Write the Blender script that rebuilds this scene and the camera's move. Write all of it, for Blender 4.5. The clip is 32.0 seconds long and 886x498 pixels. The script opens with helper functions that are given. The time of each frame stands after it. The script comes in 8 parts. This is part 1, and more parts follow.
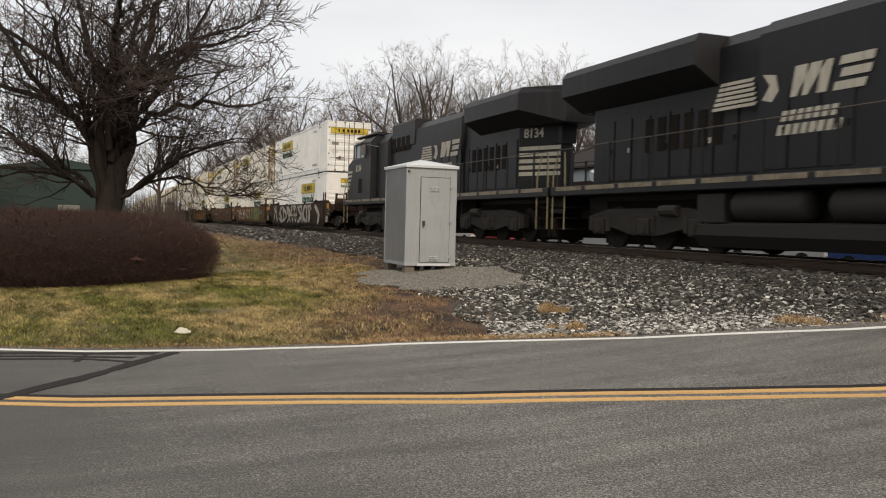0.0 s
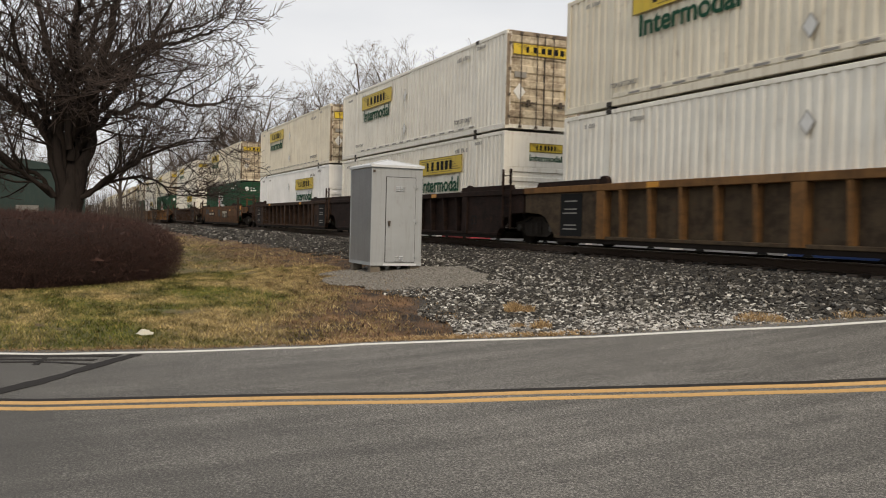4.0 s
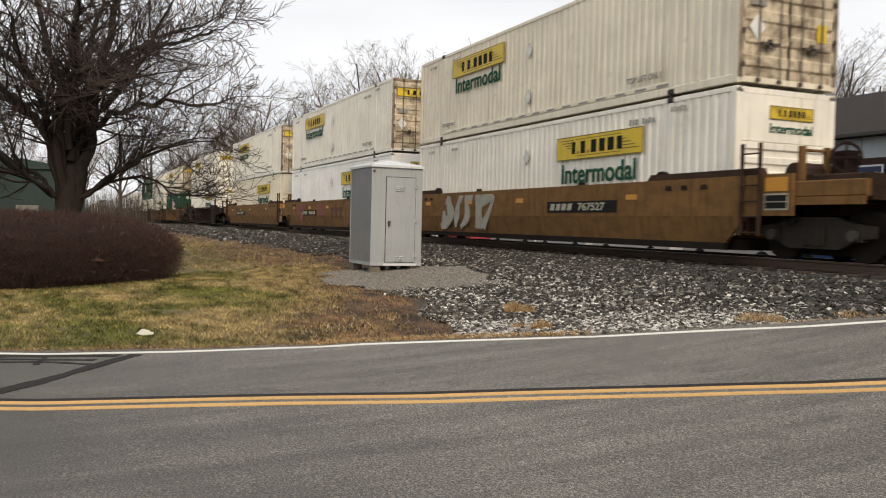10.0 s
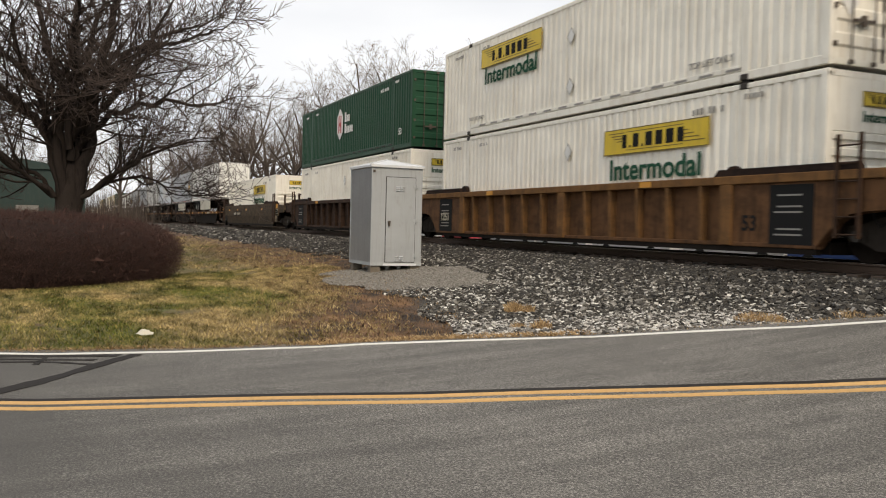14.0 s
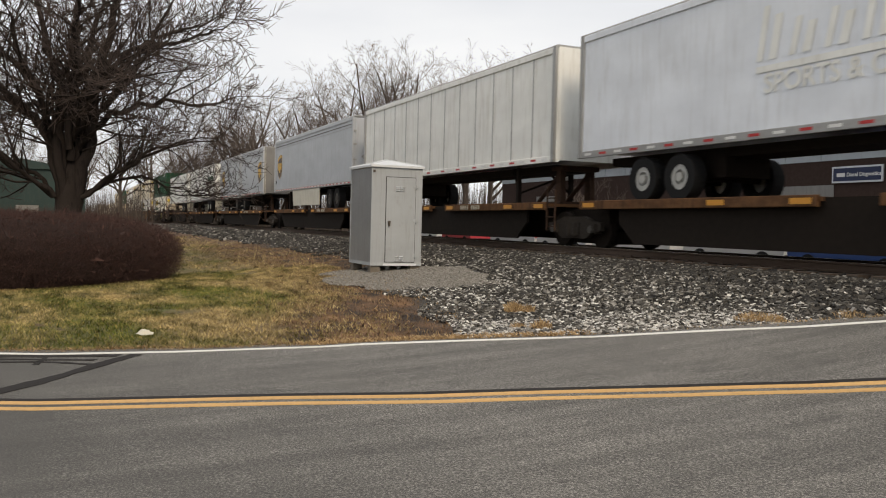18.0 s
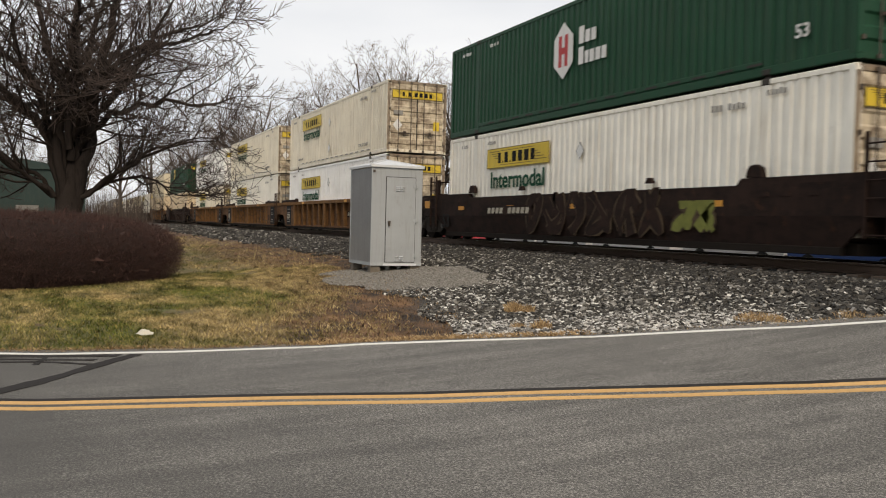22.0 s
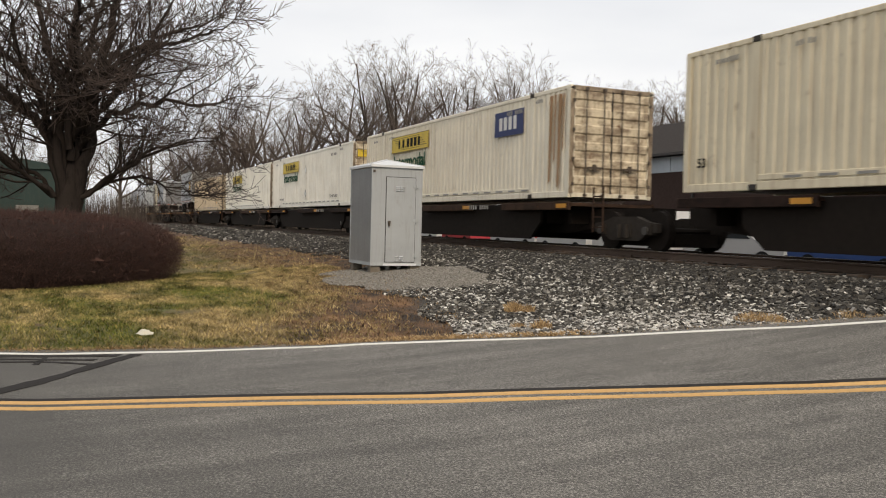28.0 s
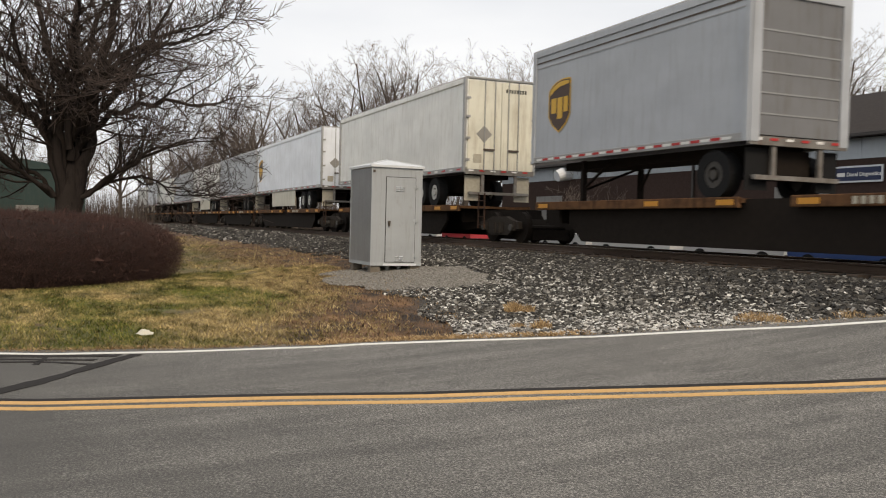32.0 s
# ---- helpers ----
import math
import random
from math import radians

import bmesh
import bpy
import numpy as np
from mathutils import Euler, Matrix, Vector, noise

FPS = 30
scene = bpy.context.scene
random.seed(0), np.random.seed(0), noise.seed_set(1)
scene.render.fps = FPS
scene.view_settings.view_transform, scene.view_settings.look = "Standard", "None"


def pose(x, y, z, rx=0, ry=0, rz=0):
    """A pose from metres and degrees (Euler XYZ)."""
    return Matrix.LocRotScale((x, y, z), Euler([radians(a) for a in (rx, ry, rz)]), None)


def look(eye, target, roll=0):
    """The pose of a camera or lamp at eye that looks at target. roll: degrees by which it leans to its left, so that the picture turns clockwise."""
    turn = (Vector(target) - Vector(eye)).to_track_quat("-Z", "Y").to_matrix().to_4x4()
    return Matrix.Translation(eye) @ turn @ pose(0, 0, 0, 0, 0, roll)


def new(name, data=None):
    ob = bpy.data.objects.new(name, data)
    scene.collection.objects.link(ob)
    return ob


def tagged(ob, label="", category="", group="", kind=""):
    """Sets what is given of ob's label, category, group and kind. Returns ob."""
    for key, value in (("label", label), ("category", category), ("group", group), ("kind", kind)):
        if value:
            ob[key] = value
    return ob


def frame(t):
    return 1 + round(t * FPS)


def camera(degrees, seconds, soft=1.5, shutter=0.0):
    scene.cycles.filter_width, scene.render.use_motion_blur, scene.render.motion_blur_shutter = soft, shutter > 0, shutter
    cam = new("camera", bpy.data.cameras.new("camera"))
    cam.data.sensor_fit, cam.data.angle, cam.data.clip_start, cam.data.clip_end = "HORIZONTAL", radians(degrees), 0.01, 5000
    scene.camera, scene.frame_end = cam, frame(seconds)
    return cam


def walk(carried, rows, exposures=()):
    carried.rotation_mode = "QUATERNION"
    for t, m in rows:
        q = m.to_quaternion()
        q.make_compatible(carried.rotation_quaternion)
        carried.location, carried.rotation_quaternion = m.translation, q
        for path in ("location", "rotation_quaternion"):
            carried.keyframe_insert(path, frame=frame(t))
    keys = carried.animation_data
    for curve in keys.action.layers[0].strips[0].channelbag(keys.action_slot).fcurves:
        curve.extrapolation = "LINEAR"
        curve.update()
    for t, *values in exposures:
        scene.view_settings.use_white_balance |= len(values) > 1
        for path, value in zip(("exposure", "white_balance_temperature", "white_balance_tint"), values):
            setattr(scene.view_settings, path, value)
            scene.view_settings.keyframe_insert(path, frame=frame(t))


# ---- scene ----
# x runs along the track in the train's direction of travel, y away from the road side, z = 0 at the rail heads.
cam = camera(54.56, 32.0, soft=1.05, shutter=0.1)
EYE = Vector((0.0, -11.83, 0.49))


def aim(yaw, pitch, roll):
    a, b = radians(yaw), radians(pitch)
    way = Vector((-math.cos(a) * math.cos(b), math.sin(a) * math.cos(b), math.sin(b)))
    return look(EYE, EYE + way * 10, roll)


def panned(k):
    """k = 0: the first framing, 1: the final one."""
    return aim(21.527 + 2.287 * k, -1.667 + 0.042 * k, 1.483 - 0.114 * k)


walk(cam, [(0.0, panned(0)), (1.7, panned(0)), (1.8, panned(0.03)), (1.9, panned(0.14)), (2.0, panned(0.39)),
           (2.1, panned(0.63)), (2.2, panned(0.78)), (2.3, panned(0.88)), (2.4, panned(0.95)), (2.6, panned(1.0)),
           (17.0, panned(1.0)), (32.0, panned(1.0))], exposures=[(0.0, 0.08, 8120, 12), (1.0, 0.18, 8120, 12), (3.0, -0.01, 8120, 12), (8.0, 0.16, 8120, 12), (13.0, 0.26, 8120, 12), (14.5, 0.20, 8120, 12), (17.0, -0.02, 8120, 12), (18.0, 0.10, 8120, 12), (20.0, 0.14, 8120, 12), (25.0, 0.04, 8120, 12), (29.0, 0.16, 8120, 12), (32.0, 0.16, 8120, 12)])

# ---------------------------------------------------------------- light: a bright overcast winter sky
world = bpy.data.worlds.new("overcast_sky")
scene.world = world
world.use_nodes = True
wn, wl = world.node_tree.nodes, world.node_tree.links
wn.clear()
w_out = wn.new("ShaderNodeOutputWorld")
w_bg = wn.new("ShaderNodeBackground")
w_sky = wn.new("ShaderNodeTexSky")
w_sky.sky_type = "NISHITA"
w_sky.sun_disc = False
w_sky.sun_elevation = radians(42)
w_sky.sun_rotation = radians(96)
w_sky.dust_density = 3.0
w_dim = wn.new("ShaderNodeVectorMath")
w_dim.operation = "SCALE"
w_dim.inputs["Scale"].default_value = 0.10
w_co = wn.new("ShaderNodeTexCoord")
w_map = wn.new("ShaderNodeMapping")
w_map.inputs["Scale"].default_value = (1.2, 1.2, 4.5)
w_noise = wn.new("ShaderNodeTexNoise")
w_noise.inputs["Scale"].default_value = 1.6
w_noise.inputs["Detail"].default_value = 5
w_ramp = wn.new("ShaderNodeValToRGB")
w_ramp.color_ramp.elements[0].position = 0.32
w_ramp.color_ramp.elements[0].color = (0.625, 0.728, 0.900, 1)
w_ramp.color_ramp.elements[1].position = 0.68
w_ramp.color_ramp.elements[1].color = (0.768, 0.876, 1.045, 1)
w_mix = wn.new("ShaderNodeMix")
w_mix.data_type = "RGBA"
w_mix.inputs["Factor"].default_value = 0.94
wl.new(w_sky.outputs["Color"], w_dim.inputs[0])
wl.new(w_co.outputs["Generated"], w_map.inputs["Vector"])
wl.new(w_map.outputs["Vector"], w_noise.inputs["Vector"])
wl.new(w_noise.outputs["Fac"], w_ramp.inputs["Fac"])
wl.new(w_dim.outputs[0], w_mix.inputs["A"])
wl.new(w_ramp.outputs["Color"], w_mix.inputs["B"])
wl.new(w_mix.outputs["Result"], w_bg.inputs["Color"])
w_bg.inputs["Strength"].default_value = 1.08
wl.new(w_bg.outputs["Background"], w_out.inputs["Surface"])

sun_data = bpy.data.lights.new("sun", "SUN")
sun_data.energy, sun_data.angle, sun_data.color = 1.65, radians(20), (1.0, 0.92, 0.81)
sun = new("sun", sun_data)
sun.matrix_world = look((40, -4.5, 32), (0, 0, 0))

# ---------------------------------------------------------------- materials


def shader(name):
    m = bpy.data.materials.new(name)
    m.use_nodes = True
    nt = m.node_tree
    return m, nt, nt.nodes["Principled BSDF"]


def node(nt, kind, **inputs):
    n = nt.nodes.new(kind)
    for key, value in inputs.items():
        n.inputs[key].default_value = value
    return n


def coords(nt, scale=(1, 1, 1), space="Object", jitter=True):
    co = nt.nodes.new("ShaderNodeTexCoord")
    mp = nt.nodes.new("ShaderNodeMapping")
    mp.inputs["Scale"].default_value = scale
    nt.links.new(co.outputs[space], mp.inputs["Vector"])
    if jitter:
        info = nt.nodes.new("ShaderNodeObjectInfo")
        mul = nt.nodes.new("ShaderNodeMath")
        mul.operation = "MULTIPLY"
        mul.inputs[1].default_value = 61.0
        nt.links.new(info.outputs["Random"], mul.inputs[0])
        nt.links.new(mul.outputs[0], mp.inputs["Location"])
    return mp.outputs["Vector"]


def noise_of(nt, vector, scale, detail=4.0, rough=0.55):
    n = node(nt, "ShaderNodeTexNoise", Scale=scale, Detail=detail, Roughness=rough)
    nt.links.new(vector, n.inputs["Vector"])
    return n.outputs["Fac"]


def ramp(nt, fac, stops):
    r = nt.nodes.new("ShaderNodeValToRGB")
    el = r.color_ramp.elements
    while len(el) < len(stops):
        el.new(0.5)
    for e, (pos, col) in zip(el, stops):
        e.position = pos
        e.color = (*col, 1) if len(col) == 3 else col
    nt.links.new(fac, r.inputs["Fac"])
    return r.outputs["Color"]


def mixed(nt, fac, a, b, how="MIX"):
    m = nt.nodes.new("ShaderNodeMix")
    m.data_type, m.blend_type = "RGBA", how
    for sock, value in (("Factor", fac), ("A", a), ("B", b)):
        if isinstance(value, (int, float)):
            m.inputs[sock].default_value = value
        elif isinstance(value, tuple):
            m.inputs[sock].default_value = (*value, 1)
        else:
            nt.links.new(value, m.inputs[sock])
    return m.outputs["Result"]


def bumped(nt, bsdf, height, strength=0.3, distance=0.01):
    b = node(nt, "ShaderNodeBump", Strength=strength, Distance=distance)
    nt.links.new(height, b.inputs["Height"])
    nt.links.new(b.outputs["Normal"], bsdf.inputs["Normal"])


GREY0, GREY1 = (0, 0, 0), (1, 1, 1)


def paint(name, color, dirt=(0.16, 0.11, 0.07), amount=0.5, rough=0.5, rust=0.0, metal=0.0, streak=(3.0, 3.0, 0.35), gloss=0.4, blotch=0.0):
    """Weathered paint: broad fading, rain streaks of dirt and, where asked, rust spots."""
    m, nt, b = shader(name)
    v1, v2 = coords(nt, (0.5, 0.5, 0.9)), coords(nt, streak)
    fade = noise_of(nt, v1, 1.3, 5)
    col = mixed(nt, ramp(nt, fade, [(0.3, GREY0), (0.75, GREY1)]), tuple(c * 0.88 for c in color), tuple(min(1, c * 1.06) for c in color))
    st = ramp(nt, noise_of(nt, v2, 2.2, 6, 0.62), [(0.50, GREY0), (0.80, (amount,) * 3)])
    col = mixed(nt, st, col, dirt)
    if blotch:
        bl = ramp(nt, noise_of(nt, coords(nt, (0.7, 0.7, 1.3)), 2.6, 8, 0.68), [(0.44, GREY0), (0.62, (blotch,) * 3)])
        col = mixed(nt, bl, col, dirt)
        pale = ramp(nt, noise_of(nt, coords(nt, (0.9, 0.9, 0.8)), 3.4, 7, 0.7), [(0.58, GREY0), (0.74, (blotch * 0.5,) * 3)])
        col = mixed(nt, pale, col, tuple(min(1, c * 1.7) for c in color))
    if rust:
        rs = ramp(nt, noise_of(nt, coords(nt, (1, 1, 0.7)), 4.5, 7, 0.66), [(0.60, GREY0), (0.70, (rust,) * 3)])
        col = mixed(nt, rs, col, (0.13, 0.05, 0.02))
    nt.links.new(col, b.inputs["Base Color"])
    b.inputs["Metallic"].default_value = metal
    b.inputs["Specular IOR Level"].default_value = gloss
    fine = noise_of(nt, coords(nt), 40, 3)
    nt.links.new(ramp(nt, fine, [(0.3, (rough - 0.08,) * 3), (0.7, (rough + 0.12,) * 3)]), b.inputs["Roughness"])
    bumped(nt, b, fine, 0.12, 0.004)
    return m


def plain(name, color, rough=0.6, metal=0.0, vary=0.12, scale=9.0, bump=0.15, gloss=0.4):
    m, nt, b = shader(name)
    n = noise_of(nt, coords(nt), scale, 5)
    nt.links.new(mixed(nt, n, tuple(c * (1 - vary) for c in color), tuple(min(1, c * (1 + vary)) for c in color)), b.inputs["Base Color"])
    b.inputs["Roughness"].default_value, b.inputs["Metallic"].default_value = rough, metal
    b.inputs["Specular IOR Level"].default_value = gloss
    bumped(nt, b, n, bump, 0.005)
    return m


WHITE = paint("white_container_paint", (0.85, 0.82, 0.735), (0.42, 0.32, 0.20), 0.55, rust=0.14, streak=(5.0, 5.0, 0.22))
WHITE_CLEAN = paint("clean_white_container_paint", (0.89, 0.885, 0.86), (0.52, 0.48, 0.41), 0.35, streak=(5.0, 5.0, 0.22))
IVORY = paint("ivory_container_paint", (0.80, 0.735, 0.60), (0.33, 0.23, 0.125), 0.65, rust=0.22, streak=(5.0, 5.0, 0.22))
CREAM = paint("cream_container_paint", (0.70, 0.615, 0.455), (0.26, 0.15, 0.07), 0.6, rust=0.35, streak=(5.0, 5.0, 0.22))
PEACH = paint("peach_container_paint", (0.70, 0.575, 0.405), (0.30, 0.16, 0.08), 0.7, rust=0.35, streak=(5.5, 5.5, 0.22), blotch=0.4)
GREEN = paint("dark_green_container_paint", (0.0085, 0.058, 0.029), (0.04, 0.045, 0.03), 0.45, gloss=0.2)
GREEN2 = paint("forest_green_container_paint", (0.0085, 0.052, 0.026), (0.04, 0.045, 0.03), 0.45, gloss=0.2)
END_WHITE = paint("rusty_white_door_paint", (0.62, 0.53, 0.39), (0.10, 0.055, 0.030), 1.0, rust=0.9, streak=(4.0, 4.0, 0.5), blotch=0.75)
END_FRAME = paint("sooty_rusted_frame_paint", (0.30, 0.235, 0.165), (0.06, 0.035, 0.022), 0.95, rust=0.9, streak=(4.0, 4.0, 0.8), blotch=0.7)
ROD = plain("dark_lock_rod_steel", (0.09, 0.07, 0.055), 0.55, 0.3)
SEAM = plain("dark_grime", (0.035, 0.030, 0.026), 0.8)
YELLOW = paint("yellow_sign_film", (0.68, 0.48, 0.045), (0.24, 0.17, 0.06), 0.5)
BLACK_INK = plain("black_lettering", (0.013, 0.013, 0.013), 0.8, gloss=0.12)
GREEN_INK = plain("green_lettering", (0.010, 0.070, 0.040), 0.8, gloss=0.15)
BLUE_INK = plain("navy_sign_film", (0.02, 0.035, 0.12), 0.6)
WHITE_INK = paint("white_lettering", (0.72, 0.72, 0.70), (0.3, 0.27, 0.2), 0.35)
RUST_STAIN = paint("orange_rust_stain", (0.33, 0.18, 0.085), (0.50, 0.42, 0.30), 0.9, 0.8, streak=(9, 9, 0.8))
SIGN_LINE = plain("brown_sign_lines", (0.16, 0.115, 0.03), 0.7)
GREY_INK = plain("faded_grey_lettering", (0.26, 0.25, 0.23), 0.7)
STENCIL = plain("dirty_white_stencil", (0.40, 0.37, 0.30), 0.8, 0, 0.3, 14, gloss=0.15)
FADED_MAROON = plain("faded_maroon_lettering", (0.085, 0.026, 0.020), 0.8, 0, 0.3, 10)
TEAL_SPRAY = plain("faded_teal_spray", (0.055, 0.125, 0.105), 0.8, 0, 0.35, 6)
PALE_SPRAY = plain("dull_white_spray", (0.33, 0.31, 0.26), 0.8, 0, 0.35, 6)
LIME_SPRAY = plain("yellow_green_spray", (0.15, 0.16, 0.035), 0.8, 0, 0.4, 6)
BLUE_SPRAY = plain("slate_blue_spray", (0.040, 0.055, 0.062), 0.8, 0, 0.3, 6)
BEIGE_SPRAY = plain("beige_spray", (0.27, 0.19, 0.125), 0.8, 0, 0.4, 6)
ORANGE_SPRAY = plain("orange_spray_fill", (0.42, 0.17, 0.03), 0.8, 0, 0.25, 5)
PINK_SPRAY = plain("faded_pink_spray", (0.23, 0.075, 0.075), 0.8, 0, 0.35, 6)
FADED_RED = plain("faded_red_spray", (0.20, 0.055, 0.045), 0.8)
RED_INK = plain("red_film", (0.45, 0.03, 0.03), 0.5)
ORANGE_FILM = plain("orange_reflector", (0.56, 0.25, 0.035), 0.5)
GOLD_INK = plain("gold_emblem_film", (0.62, 0.36, 0.05), 0.5)
BROWN_INK = plain("dark_brown_emblem_film", (0.055, 0.028, 0.018), 0.5)
WELL_BROWN = paint("rusty_brown_car_paint", (0.058, 0.033, 0.0225), (0.022, 0.015, 0.011), 0.85, 0.8, rust=0.5, gloss=0.12, blotch=0.7)
WELL_TAN = paint("ochre_brown_car_paint", (0.205, 0.108, 0.042), (0.06, 0.032, 0.016), 0.8, 0.8, rust=0.35, gloss=0.12, blotch=0.4)
WELL_RUST = paint("rust_orange_brown_car_paint", (0.142, 0.070, 0.034), (0.030, 0.018, 0.012), 1.0, 0.8, rust=0.5, gloss=0.12, blotch=0.5)
WELL_DARK = paint("dark_maroon_car_paint", (0.030, 0.0175, 0.014), (0.011, 0.008, 0.007), 0.7, 0.8, rust=0.3, gloss=0.1, blotch=0.7)
WELL_EDGE = paint("worn_tan_chord_and_lit_post_paint", (0.200, 0.100, 0.040), (0.045, 0.028, 0.018), 0.8, 0.8, rust=0.5, gloss=0.12, blotch=0.45)
WELL_OLIVE = paint("faded_grey_brown_car_paint", (0.085, 0.060, 0.038), (0.028, 0.02, 0.015), 0.7, 0.8, rust=0.4, gloss=0.12, blotch=0.7)
UNDER = plain("sooty_underframe_steel", (0.0175, 0.0135, 0.0110), 0.9, 0.0, 0.35, gloss=0.1)
TRUCK = plain("grimy_bogie_steel", (0.036, 0.030, 0.025), 0.9, 0.0, 0.4, gloss=0.12)
RAIL_SIDE = plain("rust_brown_rail_web", (0.075, 0.048, 0.034), 0.8)
RAIL_TOP = plain("polished_rail_head", (0.55, 0.55, 0.56), 0.22, 1.0)
TIE = plain("weathered_creosote_timber", (0.070, 0.052, 0.040), 0.9, 0, 0.4, 14, 0.5)
LOCO = paint("sooty_black_locomotive_paint", (0.0130, 0.0131, 0.0150), (0.031, 0.028, 0.025), 0.6, 0.50, gloss=0.3, streak=(2.2, 2.2, 0.3))
LOCO_GREY = plain("oily_grey_running_gear", (0.036, 0.032, 0.028), 0.85, 0.0, 0.4, gloss=0.15)
SILL_STRIPE = paint("grimy_tan_sill_stripe", (0.27, 0.22, 0.15), (0.05, 0.038, 0.028), 1.0, blotch=0.5)
STRIPE = paint("dirty_white_stripe_film", (0.50, 0.46, 0.38), (0.16, 0.11, 0.07), 0.75)
TANK = plain("dusty_black_tank_paint", (0.026, 0.024, 0.022), 0.7, gloss=0.2)
GLASS, g_nt, g_b = shader("dark_cab_glass")
g_b.inputs["Base Color"].default_value = (0.03, 0.035, 0.04, 1)
g_b.inputs["Roughness"].default_value = 0.06
FRAME_GREY = plain("worn_grey_window_frame", (0.13, 0.128, 0.122), 0.6)
HANDRAIL = plain("yellowed_white_handrail_paint", (0.24, 0.205, 0.12), 0.7)
TRAILER_GREY = paint("grey_trailer_skin", (0.40, 0.425, 0.455), (0.22, 0.21, 0.19), 0.4, 0.45)
ROLLER_GREY = paint("dull_grey_roller_door", (0.18, 0.185, 0.193), (0.10, 0.085, 0.065), 0.7, 0.7, gloss=0.2)
TRAILER_WHITE = paint("white_trailer_skin", (0.79, 0.795, 0.76), (0.38, 0.34, 0.27), 0.5, 0.45)
TRAILER_PALE = paint("pale_grey_trailer_skin", (0.75, 0.79, 0.84), (0.40, 0.39, 0.37), 0.35, 0.45)
TRAILER_RAIL = plain("aluminium_trailer_rail", (0.34, 0.34, 0.33), 0.5, 0.6)
YELLOW_DOOR = paint("yellowed_white_trailer_door", (0.69, 0.67, 0.56), (0.30, 0.22, 0.13), 0.6, rust=0.15)
BUMPER_STEEL = paint("scuffed_grey_steel", (0.20, 0.19, 0.175), (0.07, 0.05, 0.035), 0.8, rust=0.5, blotch=0.5)
CORNER_CREAM = paint("pale_corner_panel", (0.50, 0.475, 0.42), (0.2, 0.17, 0.13), 0.5, blotch=0.4)
DARK_NOSE = paint("grey_trailer_nose", (0.20, 0.195, 0.185), (0.07, 0.06, 0.05), 0.5)
SKIRT = paint("cream_side_skirt", (0.58, 0.55, 0.46), (0.2, 0.17, 0.12), 0.5)
RUBBER = plain("black_tyre_rubber", (0.014, 0.014, 0.0145), 0.9, gloss=0.15)
RIM = plain("pale_steel_wheel_rim", (0.45, 0.45, 0.43), 0.45, 0.5)
SHED = paint("galvanised_grey_shed_paint", (0.375, 0.40, 0.415), (0.20, 0.19, 0.16), 0.35, 0.5, streak=(7, 7, 0.6), rust=0.12)
SHED_ROOF = paint("white_shed_roof_paint", (0.62, 0.645, 0.665), (0.5, 0.5, 0.5), 0.3, 0.4)
SHADED_SHEET = paint("shade_darkened_metal_sheet", (0.33, 0.335, 0.34), (0.20, 0.19, 0.18), 0.5, 0.42, metal=0.65, streak=(9, 9, 0.5))
CONCRETE = plain("brown_grey_concrete", (0.17, 0.145, 0.115), 0.9, 0, 0.3, 12, 0.4)

# ---------------------------------------------------------------- mesh building


